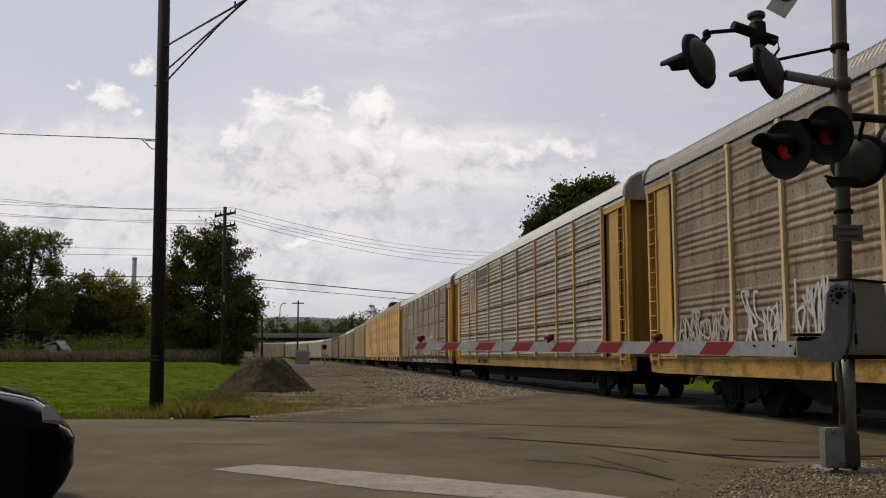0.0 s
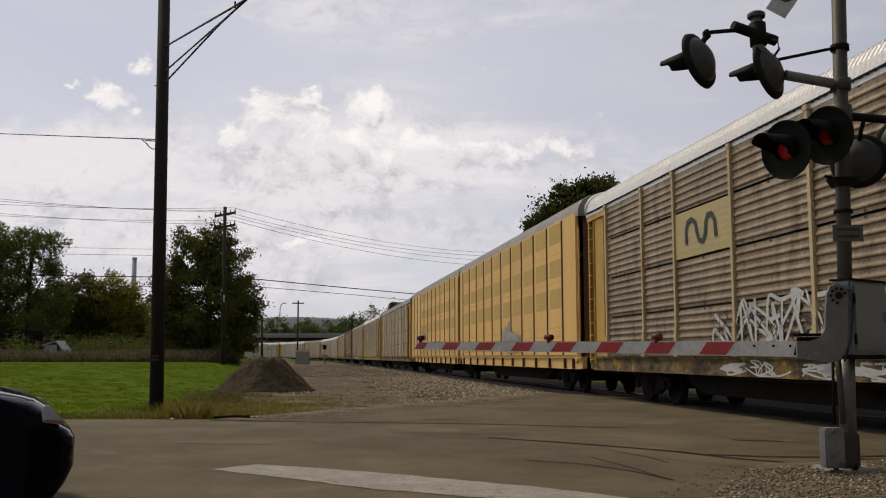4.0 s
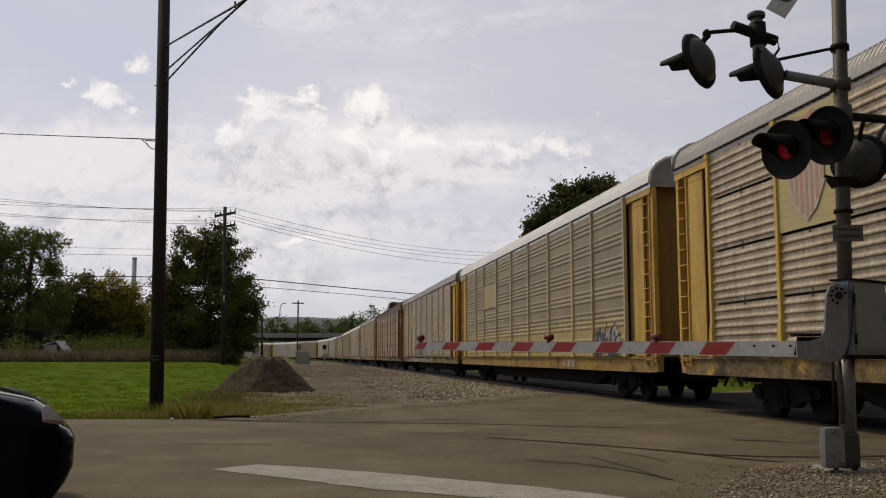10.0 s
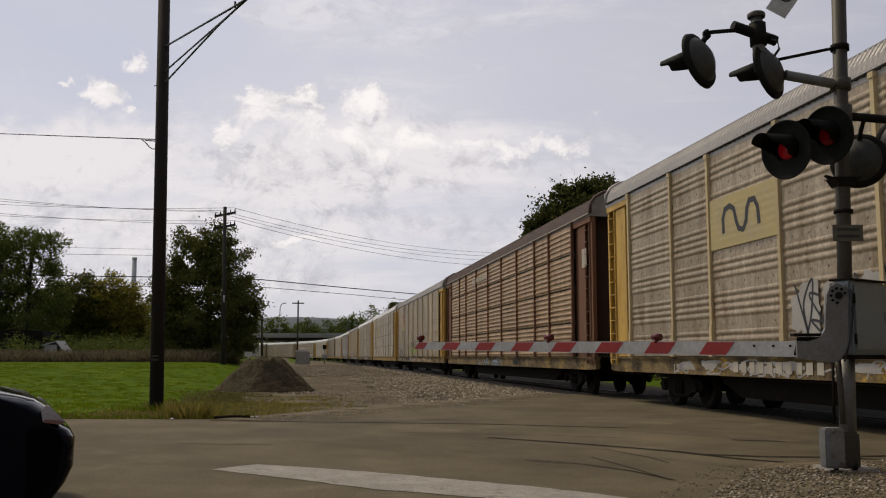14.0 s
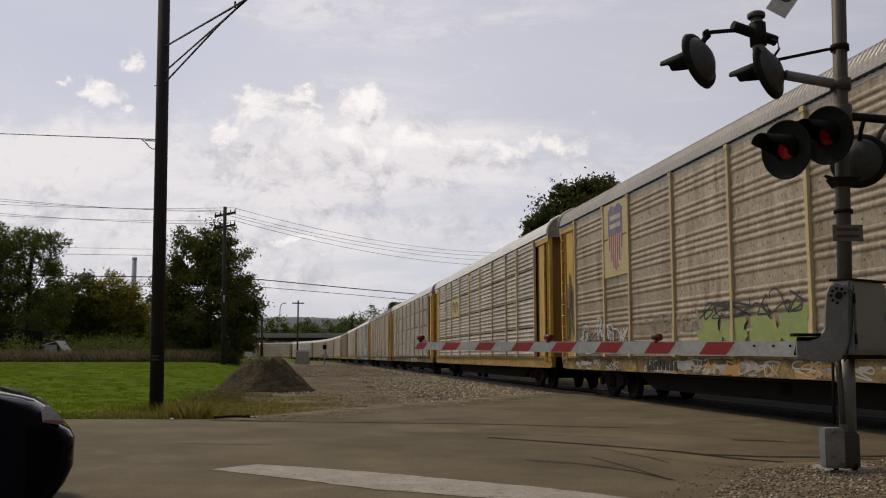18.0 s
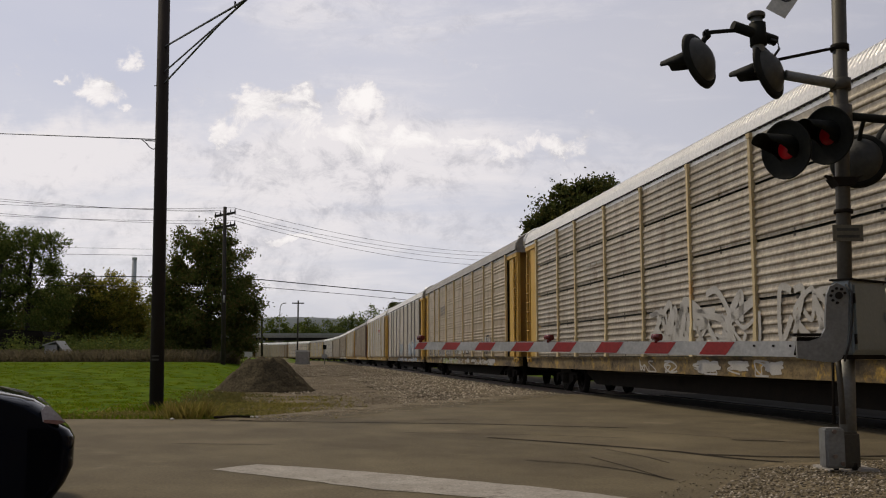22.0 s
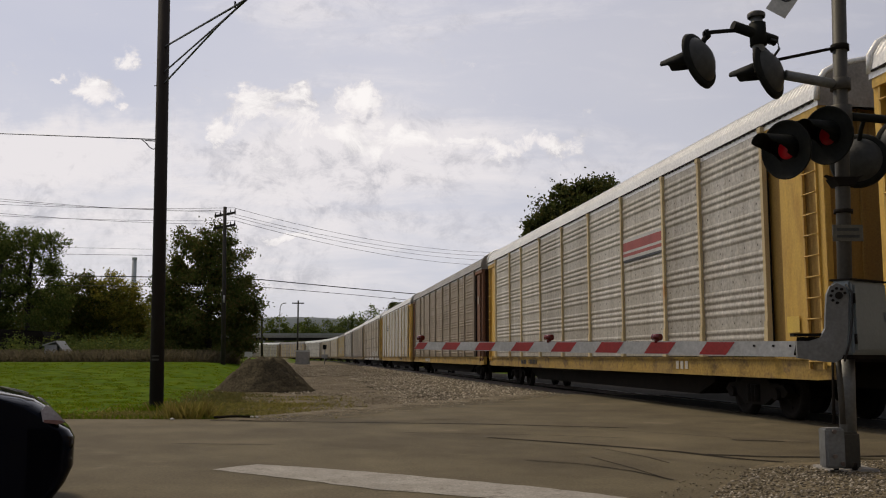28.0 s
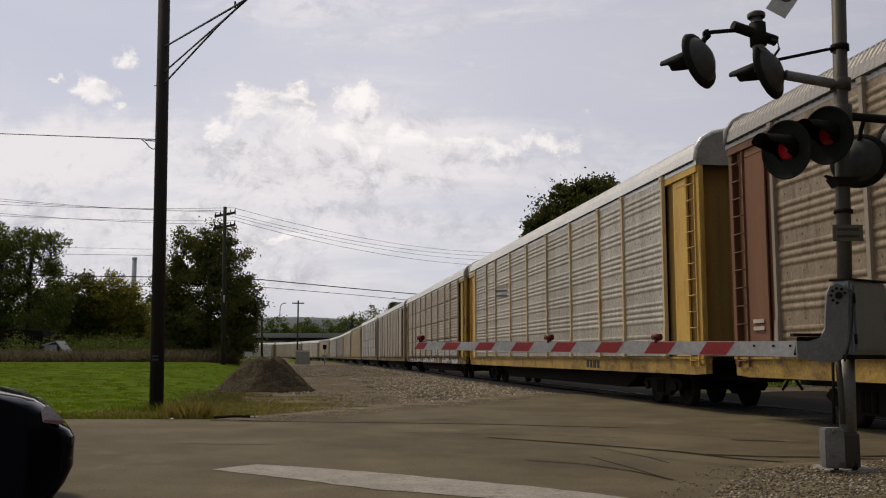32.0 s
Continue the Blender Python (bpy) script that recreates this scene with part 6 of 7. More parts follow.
sig("wire_loop", tube([(3.40, 9.38, 4.42), (3.47, 9.38, 4.40), (3.49, 9.39, 4.32), (3.44, 9.40, 4.25), (3.40, 9.42, 4.18)], 0.014, 6), M_WIRE)
sig("outrigger_clamp", rod(on_mast(3.93), on_mast(4.05), 0.105, n=14), M_MAST)
sig("brace_clamp", rod(on_mast(4.36), on_mast(4.42), 0.095, n=14), M_IRON)
pl = sig("mast_plaque", box(3.99, 4.30, 9.475, 9.488, 2.32, 2.49), M_PLAQUE, "small grey plaque with unreadable lines")
for z in (2.44, 2.37):
    sig("plaque_bar", box(4.03, 4.26, 9.470, 9.4745, z - 0.014, z + 0.014), M_BOWL)


def crossbuck():
    c = Vector((3.885, 9.46, 5.285))
    for ang, words in ((54, "CROSSING"), (-36, "RAILROAD")):
        y0 = -0.006 if ang > 0 else 0.012
        m = Matrix.Translation(c) @ Matrix.Rotation(radians(-20), 4, "Z") @ Matrix.Rotation(radians(-ang), 4, "Y")
        blade = sig("crossbuck_blade", box(-0.63, 0.63, y0, y0 + 0.008, -0.115, 0.115), M_WHITE, "white crossbuck blade with black letters")
        blade.matrix_basis = m
        cu = bpy.data.curves.new("letters", "FONT")
        cu.body = words
        cu.size = 0.205
        cu.align_x, cu.align_y = "CENTER", "CENTER"
        cu.extrude = 0.001
        tmp = new("letters", cu)
        me = bpy.data.meshes.new_from_object(tmp.evaluated_get(bpy.context.evaluated_depsgraph_get()))
        bpy.data.objects.remove(tmp)
        me.materials.clear()
        lt = part("lettering", me, M_BLACK, blade, "black letters")
        lt.matrix_basis = Matrix.Translation((0, y0 - 0.003, 0)) @ Matrix.Rotation(radians(90), 4, "X")


crossbuck()


# ---- utility poles and wires ----
def wire(pts, r, label="thin dark overhead wire", sag=0.0):
    (a, b) = (Vector(pts[0]), Vector(pts[-1]))
    if len(pts) == 2:
        pts = [a + (b - a) * (k / 14) - Vector((0, 0, 4 * sag * (k / 14) * (1 - k / 14))) for k in range(15)]
    o = part("power_line", tube(pts, r, 5), M_WIRE, None)
    return tagged(o, label, "wire", "overhead wires")


pole = thing("utility_pole", pose(-6.48, 21.4, -0.02), "dark creosoted wooden utility pole in the grass", "utility pole")
part("shaft", rod((0, 0, -0.4), (-0.17, 0, 10.6), 0.158, 0.135, 18), M_POLE, pole)
part("step_bolt", rod((-0.32, 0, 7.50), (0.0, 0, 7.53), 0.012, n=6), M_IRON, pole)
part("insulator_hook", tube([(-0.14, -0.05, 5.99), (-0.28, -0.05, 5.97), (-0.36, -0.05, 6.02), (-0.45, -0.05, 6.12), (-0.55, -0.05, 6.20)], 0.013, 6), M_IRON, pole)
for z in (1.18, 1.10):
    part("pole_tag", box(-0.09, 0.06, -0.19, -0.178, z - 0.02, z + 0.02), M_MAST, pole, "small metal tag")
wire([(-6.54, 21.3, 8.40), (-3.94, 17.0, 7.72), (1.25, 8.4, 6.5), (6.4, -0.2, 6.0)], 0.022)
wire([(-6.54, 21.3, 7.785), (-3.71, 17.0, 7.85), (1.95, 8.4, 8.0), (7.6, -0.2, 8.3)], 0.020)
wire([(-6.53, 21.3, 7.51), (-4.5, 18.1, 7.75), (-3.73, 17.0, 7.85), (1.95, 8.42, 8.02), (7.6, -0.2, 8.35)], 0.022)
part("spacer", box(-3.97, -3.94, 17.1, 17.13, 7.74, 7.86), M_IRON, None)
tagged(bpy.data.objects["spacer"], "small dark wire spacer on the cable", "wire spacer")
wire([(-6.68, 21.35, 6.18), (-13.56, 28.0, 7.93), (-22.0, 36.1, 10.2)], 0.013)
wire([(-6.95, 21.35, 6.16), (-6.68, 21.35, 6.14)], 0.014)

far_pole = thing("utility_pole", pose(-14.96, 64.0, 0.72), "distant dark wooden utility pole with two crossarms", "utility pole")
part("shaft", rod((0, 0, -0.3), (-0.16, 0, 10.75), 0.17, 0.12, 12), M_POLE_FAR, far_pole)
for z in (10.25, 9.40):
    part("crossarm", prism([(-0.85, z - 0.25), (0.6, z + 0.02), (0.6, z + 0.17), (-0.85, z - 0.10)], -0.09, 0.05), M_POLE_FAR, far_pole)
    for x in (-0.8, -0.45, 0.25, 0.55):
        part("insulator", rod((x, -0.02, z + 0.02 + x * 0.19), (x, -0.02, z + 0.26 + x * 0.19), 0.05, 0.03, 8), M_HOOD, far_pole)
# pale cylinder put in for a small upright highlight on the pole
part("pole_box", rod((0.0, -0.22, 4.1), (0.0, -0.22, 4.6), 0.07, n=10), M_GALV, far_pole)
for (x0, z0), (x1, z1, y1) in zip([(-15.75, 11.1), (-15.4, 11.2), (-14.5, 11.4), (-15.7, 10.25), (-14.4, 10.5)],
                                   [(-27.4, 11.05, 58), (-27.4, 10.75, 58), (-27.4, 10.3, 58), (-27.4, 10.1, 58), (-30, 10.4, 62)]):
    wire([(x0, 63.95, z0), (x1 * 1.6 + 9, y1 - 3.5, z1 + 0.4)], 0.012, sag=0.35)
for (x0, z0), (x1, z1) in zip([(-15.75, 11.1), (-15.4, 11.2), (-14.5, 11.4), (-14.4, 10.5)], [(8.0, 11.4), (8.0, 11.9), (8.0, 12.3), (8.0, 10.9)]):
    wire([(x0, 64, z0), (x1, 100, z1)], 0.014, sag=0.9)
wire([(-38.0, 80, 8.15), (-25.2, 80, 7.95), (-15.6, 80, 7.72), (-8.5, 88, 7.55), (-2.2, 96, 7.5), (5.0, 105, 7.5)], 0.042, "thick dark overhead cable")
wire([(-38.0, 80, 7.25), (-25.2, 80, 7.15), (-15.6, 80, 7.08), (-8.5, 88, 6.95), (-2.8, 96, 6.85), (5.0, 105, 6.9)], 0.025)
wire([(-48, 90, 11.2), (-28.3, 90, 10.9), (-20, 90, 10.7)], 0.02)
wire([(-48, 90, 11.9), (-28.3, 90, 11.5), (-20, 90, 11.2)], 0.014)

for x, y, h in ((8.0, 100.0, 12.5), (5.0, 105.0, 7.6), (-48.0, 90.0, 12.0), (-38.0, 80.0, 8.3)):
    hid = thing("utility_pole", pose(x, y, float(land(x, y))), "distant dark wooden utility pole", "utility pole")
    part("shaft", rod((0, 0, -0.3), (0, 0, h), 0.16, 0.11, 10), M_POLE_FAR, hid)
post = thing("utility_pole", pose(-23.1, 120, 0.3), "thin dark pole at the yard edge", "pole")
part("shaft", rod((0, 0, 0), (-0.15, 0, 6.1), 0.16, 0.13, 10), M_POLE_FAR, post)
far2 = thing("utility_pole", pose(-31.0, 200, 0.0), "far small utility pole with crossarm", "utility pole")
part("shaft", rod((0, 0, 0), (0, 0, 13.1), 0.2, 0.16, 8), M_POLE_FAR, far2)
part("crossarm", box(-1.3, 1.3, -0.1, 0.1, 12.4, 12.65), M_POLE_FAR, far2)
street = thing("street_lamp", pose(-60.2, 345, 8.8), "tall curved street lamp on the far road bridge", "street lamp")
part("column", tube([(0, 0, 0), (0, 0, 8.2), (0.15, 0, 10.6), (0.6, 0, 11.6), (1.4, 0, 12.0)], 0.16, 8), M_GALV, street)
part("lamp_head", box(1.3, 2.3, -0.25, 0.25, 11.85, 12.12, bevel=0.06), M_GALV, street)

# ---- smokestack, bridge, hills ----
stack = thing("smokestack", pose(-166, 500, 0), "tall pale concrete smokestack beyond the trees", "smokestack")
part("shaft", rod((0, 0, -2), (0, 0, 53.6), 1.9, 1.15, 24), M_STACK, stack)
part("rim", rod((0, 0, 53.0), (0, 0, 54.2), 1.3, n=24), M_STACK, stack)
# hill colour with the blue-grey of distant haze mixed in
M_HAZE = mat("far_hill_hazed", (0.115, 0.135, 0.15), 0.95, vary=(0.085, 0.105, 0.11), scale=0.01, fine=0.08, bump=0)


def ridge(name, y, x0, x1, h, amp, seed, material, label):
    rng = np.random.RandomState(seed)
    xs = np.linspace(x0, x1, 160)
    prof = h + amp * sum(np.sin(xs / (x1 - x0) * 6.28 * k * 1.7 + rng.uniform(0, 6)) / k for k in range(1, 9)) + rng.uniform(-1, 1, 160) * amp * 0.12
    rows = [(0, -3), (0, 0), (30, 0.5), (90, 0.9), (140, 1.0), (260, 0.7), (420, -0.1)]
    verts = [(x, y + d, p * f if f > 0 else f) for d, f in rows for x, p in zip(xs, prof)]
    n = len(xs)
    faces = [(i * n + k, i * n + k + 1, (i + 1) * n + k + 1, (i + 1) * n + k) for i in range(len(rows) - 1) for k in range(n - 1)]
    me = bpy.data.meshes.new(name)
    me.from_pydata(verts, [], faces)
    me.materials.append(material)
    return tagged(new(name, smooth(me)), label, "hill", kind="structure")


ridge("hill", 1150, -1500, 1500, 50, 5, 3, M_HAZE, "low wooded hills on the horizon, haze put into their colour")
bridge = thing("road_bridge", pose(0, 345, 0), "low grey road bridge behind the yard", "bridge")
part("deck", box(-190, 10, -5, 5, 8.0, 8.8), M_CONC, bridge)
part("girder", box(-190, 10, -5.3, -4.7, 6.9, 8.0), M_IRON, bridge)
part("parapet", box(-190, 10, -5.1, -4.85, 8.8, 9.6), M_GALV, bridge)
for x in range(-180, 10, 24):
    part("pier", box(x - 0.8, x + 0.8, -4, 4, 0, 6.9), M_CONC, bridge)

# ---- yard things ----
eq = thing("equipment_box", pose(-22.4, 150, 0.05), "grey steel trackside equipment cabinet with pale top", "equipment cabinet")
part("body", box(-1.0, 1.0, -0.8, 0.8, 0.2, 1.85, bevel=0.03), M_CONC, eq)
part("lid", box(-1.1, 1.1, -0.9, 0.9, 1.85, 2.1, bevel=0.04), M_WHITE, eq)
part("plinth", box(-1.15, 1.15, -0.85, 0.85, -0.2, 0.2), M_CONC, eq)
ts = thing("trackside_signal", pose(-18.9, 150, 0.0), "small grey trackside signal post", "signal")
part("mast", rod((0, 0, -0.1), (0, 0, 2.7), 0.09, n=10), M_GALV, ts)
part("head", box(-0.3, 0.3, -0.15, 0.15, 2.3, 3.0, bevel=0.05), M_HOOD, ts)
part("case", box(-0.45, 0.45, -0.2, 0.25, 0.9, 1.5, bevel=0.03), M_GALV, ts)
mk = thing("marker_post", pose(-12.4, 60, 0.35), "short white marker post by the mound", "post")
part("shaft", box(-0.05, 0.05, -0.04, 0.04, 0, 0.9), M_WHITE, mk)
part("plate", box(-0.26, 0.24, -0.06, -0.042, 0.8, 1.1), M_WHITE, mk)
shed = thing("shed", pose(-28.6, 70, 0.72), "small pale sheet-metal shed among bushes", "shed")
part("wall", box(-0.8, 0.1, -0.7, 0.7, 0, 1.3), M_GALV, shed)
part("roof", prism([(-0.95, 1.3), (0.05, 1.6), (1.05, 0.35), (1.0, 0.25), (0.05, 1.5), (-0.95, 1.2)], -0.8, 0.8), M_GALV, shed)
hut = thing("hut", pose(-34.0, 76, 0.75), "dark low wooden building under the trees", "building")
part("wall", box(-3.0, 2.2, -1.5, 1.5, 0, 1.9), M_POLE, hut)
part("roof", prism([(-3.3, 1.9), (2.5, 1.9), (2.2, 2.4), (-3.0, 2.7)], -1.8, 1.8), M_IRON, hut)
for x in (-2.2, -0.6, 1.0):
    part("window", box(x - 0.4, x + 0.4, -1.53, -1.5, 0.7, 1.5), M_GLASS, hut)

# heap of earth
noise.seed_set(4)
verts, faces = [], []
NR, NA = 40, 96
for i in range(NR + 1):
    r = i / NR
    for k in range(NA):
        a = 2 * math.pi * k / NA
        x, y = math.cos(a) * r, math.sin(a) * r
        h = 1.14 * min(1.0, (1 - r) / 0.64) ** 1.15
        h -= 0.05 * max(0.0, x)
        d = noise.fractal(Vector((x * 4, y * 4, 1.7)), 0.5, 2.2, 7) * 0.10 * (1.1 - 0.5 * r)
        verts.append((x * (1.66 + 0.23 * math.sin(2 * a + 1)), y * 1.6, max(-0.1, h + d - 0.04 - 0.2 * (r > 0.97))))
for i in range(NR):
    for k in range(NA):
        j = (k + 1) % NA
        faces.append((i * NA + k, i * NA + j, (i + 1) * NA + j, (i + 1) * NA + k))
me = bpy.data.meshes.new("earth_heap")
me.from_pydata(verts, [], faces)
me.materials.append(M_EARTH)
heap = tagged(new("mound", smooth(me)), "heap of dark brown earth on the gravel", "mound")
heap.location = (-6.35, 33.6, -0.03)


# ---- parked car, its front end in view ----
def parked_car():
    car = thing("car", pose(-7.06, 5.68, 0, 0, 0, 25), "black saloon car waiting on the road", "car")
    M_PAINT = mat("car_black", (0.003, 0.005, 0.011), 0.06, 0.0, vary=(0.003, 0.004, 0.009), scale=1, fine=300, bump=0.0, spec=0.12)
    prof = [(0.05, 0.32), (0.0, 0.55), (0.06, 0.92), (0.7, 1.0), (1.15, 1.02), (3.0, 1.0), (3.55, 0.955), (3.95, 0.905), (4.22, 0.835), (4.34, 0.76), (4.40, 0.66), (4.47, 0.62), (4.50, 0.55), (4.49, 0.33), (4.40, 0.19), (4.27, 0.11),
            (3.98, 0.11), (3.95, 0.42), (3.85, 0.58), (3.62, 0.68), (3.4, 0.66), (3.2, 0.55), (3.1, 0.38), (3.08, 0.2), (1.3, 0.2), (1.28, 0.4), (1.15, 0.58), (0.93, 0.67), (0.7, 0.64), (0.5, 0.5), (0.43, 0.3), (0.40, 0.2), (0.2, 0.2)]
    ys = [(-0.865, 0.955), (-0.845, 0.972), (-0.79, 0.986), (-0.62, 0.995), (-0.3, 1.0), (0.3, 1.0), (0.62, 0.995), (0.79, 0.986), (0.845, 0.972), (0.865, 0.955)]

    def loft(outline):
        """Carries a side outline across the car, drawn in towards its corners."""
        bm = bmesh.new()
        rows = []
        for y, f in ys:
            rows.append([bm.verts.new((2.25 + (x - 2.25) * (f if x > 4.2 or x < 0.3 else 1), y, z - (0.045 * max(0.0, (abs(y) - 0.62) / 0.245) ** 2 if z > 0.7 else 0))) for x, z in outline])
        n = len(outline)
        for p, q in zip(rows, rows[1:]):
            for k in range(n):
                j = (k + 1) % n
                bm.faces.new((p[k], p[j], q[j], q[k])).smooth = True
        bm.faces.new(rows[0])
        bm.faces.new(rows[-1][::-1])
        bmesh.ops.recalc_face_normals(bm, faces=bm.faces)
        return bm

    part("body", loft(prof), M_PAINT, car, "glossy black body")
    # thin pale tubes draw the highlight along both hood edges
    for sy in (-0.845, 0.845):
        part("hood_seam", tube([(3.45, sy, 0.945), (3.75, sy, 0.92), (3.95, sy, 0.895), (4.10, sy * 0.985, 0.865), (4.20, sy * 0.97, 0.835)], 0.007, 6), M_GALV, car, "pale tube standing in for the highlight on the hood edge")
    part("bumper", loft([(4.26, 0.645), (4.40, 0.64), (4.47, 0.622), (4.508, 0.56), (4.508, 0.36), (4.46, 0.25), (4.38, 0.14), (4.26, 0.10)]), M_PAINT, car, "black front bumper")
    cab = prism([(0.75, 0.99), (1.15, 1.38), (1.5, 1.44), (2.4, 1.43), (2.75, 1.36), (3.35, 0.98)], -0.70, 0.70)
    part("cabin", cab, M_GLASS, car, "dark glazed cabin")
    part("roof_panel", prism([(1.25, 1.41), (1.5, 1.45), (2.4, 1.445), (2.65, 1.40)], -0.66, 0.66), M_PAINT, car)
    M_LAMP = mat("headlamp_glass", (0.50, 0.48, 0.52), 0.12, vary=(0.34, 0.31, 0.34), scale=9, bump=0)
    M_AMBER = mat("amber_lens", (0.26, 0.14, 0.13), 0.2, bump=0)
    for sy in (-1, 1):
        hl = part("headlamp", prism([(4.275, 0.80), (4.31, 0.79), (4.36, 0.745), (4.41, 0.685), (4.36, 0.672), (4.265, 0.69), (4.25, 0.76)], sy * 0.60, sy * 0.868), M_LAMP, car, "clear wrap-round headlamp")
        part("indicator", prism([(4.27, 0.705), (4.39, 0.695), (4.41, 0.68), (4.36, 0.668), (4.27, 0.685)], sy * 0.61, sy * 0.872), M_AMBER, hl, "amber strip")
        part("mirror", box(3.0, 3.2, sy * 0.88, sy * 1.02, 0.98, 1.1, bevel=0.03), M_PAINT, car)
        for x in (0.86, 3.56):
            m = Matrix.Translation((x, sy * 0.74, 0.32)) @ Matrix.Rotation(radians(-90 * sy), 4, "X")
            wh = part("wheel", lathe([(0.19, 0.06), (0.21, 0.09), (0.29, 0.10), (0.32, 0.07), (0.32, -0.08), (0.29, -0.10), (0.19, -0.08)], 32, None, m), M_RUBBER, car, "black tyre")
            part("rim", lathe([(0.0, 0.07), (0.05, 0.075), (0.07, 0.04), (0.17, 0.05), (0.20, 0.07), (0.20, 0.0), (0.0, 0.0)], 24, None, m), M_GALV, wh)
    return car


parked_car()

# ---- litter by the verge ----
for x, y, s in ((-4.93, 17.25, 0.035), (-3.6, 17.85, 0.04), (-3.5, 17.8, 0.03)):
    bm = bmesh.new()
    bmesh.ops.create_icosphere(bm, subdivisions=1, radius=s)
    for v in bm.verts:
        v.co = Vector((v.co.x * random.uniform(0.8, 1.5), v.co.y, v.co.z * random.uniform(0.3, 0.7)))
    o = part("litter", bm, M_WHITE, None)
    o.location = (x, y, 0.02)
    tagged(o, "crumpled white scrap lying at the road edge", "litter")
tagged(part("stick", tube([(-4.25, 17.55, 0.03), (-3.9, 17.62, 0.045), (-3.62, 17.75, 0.03)], 0.025, 6), M_TAR, None), "dark stick lying at the road edge", "stick")


# ---- trees and plants ----
def leaf_quads(centres, spread, per, size, rng, flat=0.75):
    """Leaf quads in loose clumps round the given centres."""
    n = len(centres) * per
    base = np.repeat(centres, per, axis=0)
    sp = np.repeat(spread, per)[:, None]
    off = rng.normal(0, 1, (n, 3)) * sp * np.array([1, 1, flat])
    p = base + off
    a = rng.normal(0, 1, (n, 3))
    a /= np.linalg.norm(a, axis=1, keepdims=True)
    b = np.cross(a, rng.normal(0, 1, (n, 3)))
    b /= np.linalg.norm(b, axis=1, keepdims=True)
    s = rng.uniform(0.55, 1.2, (n, 1)) * size
    a, b = a * s, b * s * 0.6
    return np.stack([p - a, p + b, p + a, p - b], 1)


def tree(x, y, lobes, trunk_h, leaves, material, label, clumps=90, per=55, size=0.16, spread=0.5, seed=1, z0=None, lean=0.0, trunk_r=0.22):
    """A tapered trunk with limbs that reach into lobes (centre x, y, z and radii) filled with clumps of leaves."""
    rng = np.random.RandomState(seed)
    z0 = float(land(x, y)) if z0 is None else z0
    tr = thing("tree", pose(x, y, z0), label, "tree")
    bm = bmesh.new()
    top = Vector((lean, 0, trunk_h))
    rod((0, 0, -0.3), top * 0.55, trunk_r, trunk_r * 0.72, 10, bm)
    rod(top * 0.55, top, trunk_r * 0.72, trunk_r * 0.25, 8, bm)
    cs, sp = [], []
    vol = np.array([l[3] * l[4] * l[5] for l in lobes]) ** 0.6
    for (cx, cy, cz, rx, ry, rz), w in zip(lobes, vol / vol.sum()):
        m = max(4, int(clumps * w))
        d = rng.normal(0, 1, (m, 3))
        d /= np.linalg.norm(d, axis=1, keepdims=True)
        r = rng.uniform(0.25, 1.0, (m, 1)) ** 0.5 * rng.uniform(0.85, 1.12, (m, 1))
        pts = np.array([cx, cy, cz]) + d * r * np.array([rx, ry, rz])
        cs.append(pts)
        sp.append(np.full(m, spread) * rng.uniform(0.6, 1.25, m))
        for q in pts[:: max(1, m // 5)]:
            f = rng.uniform(0.35, 0.9)
            rod(top * f, Vector(q), trunk_r * 0.28 * (1.2 - f), 0.015, 5, bm, False)
    part("trunk", bm, M_BARK, tr, "dark bark trunk with limbs")
    if y < 100:
        per, size = int(per * 1.7), size * 0.74
    q = leaf_quads(np.concatenate(cs), np.concatenate(sp), per, size, rng)
    part("crown", quads("crown", q, material), material, tr, leaves)
    return tr


tree(-18.0, 72, [(0.2, 0, 4.2, 3.9, 3.2, 4.0), (-1.3, 0, 8.2, 1.7, 1.7, 2.3), (0.6, 0, 8.9, 1.5, 1.5, 2.2), (1.5, 0, 6.2, 1.9, 2.0, 3.6), (-2.4, 0, 5.6, 1.6, 1.6, 2.6), (2.5, 0.5, 3.0, 1.5, 1.7, 2.6), (-2.7, 0.5, 2.4, 1.8, 1.8, 2.4), (0.5, 0, 1.6, 3.6, 2.5, 1.6), (-3.3, 0.3, 5.0, 1.5, 1.6, 2.4)],
     9.0, "dense dark leaves", M_LEAF_DARK, "tall dark leafy tree with reddish tips", 520, 62, 0.16, 0.32, 3, trunk_r=0.3)
tree(-35.5, 80, [(0, 0, 8.2, 2.6, 2.2, 3.4), (1.3, 0, 9.7, 1.9, 1.8, 1.7), (-2.0, 0, 10.0, 2.0, 1.8, 1.6), (-3, 0, 7.0, 2.6, 2.2, 4.0), (1.8, 0, 6.0, 2.0, 1.8, 2.5), (0, 0, 3.5, 3.4, 2.5, 3.0)], 10, "thin pale green leaves", M_LEAF_GREEN,
     "tall tree with airy green crown", 230, 55, 0.16, 0.36, 5, trunk_r=0.22)
tree(-41.0, 82, [(1.2, 0, 9.4, 1.8, 1.8, 2.6), (0, 0, 7.5, 3.0, 2.5, 4.2), (2, 0, 4.5, 3.2, 2.6, 3.2), (-3, 0, 6.0, 3.0, 2.5, 4.2)], 9, "dark green leaves", M_LEAF_DARK, "dark leafy tree at the field edge", 260, 55, 0.18, 0.42, 6)
tree(-33.0, 86, [(0, 0, 5.0, 3.4, 2.6, 3.2), (2.6, 0, 3.6, 2.8, 2.2, 2.6), (-2.6, 0, 4.0, 2.6, 2.2, 3.0)], 6, "dark green leaves", M_LEAF_DARK, "dark bushy tree at the field edge", 260, 55, 0.18, 0.4, 7)
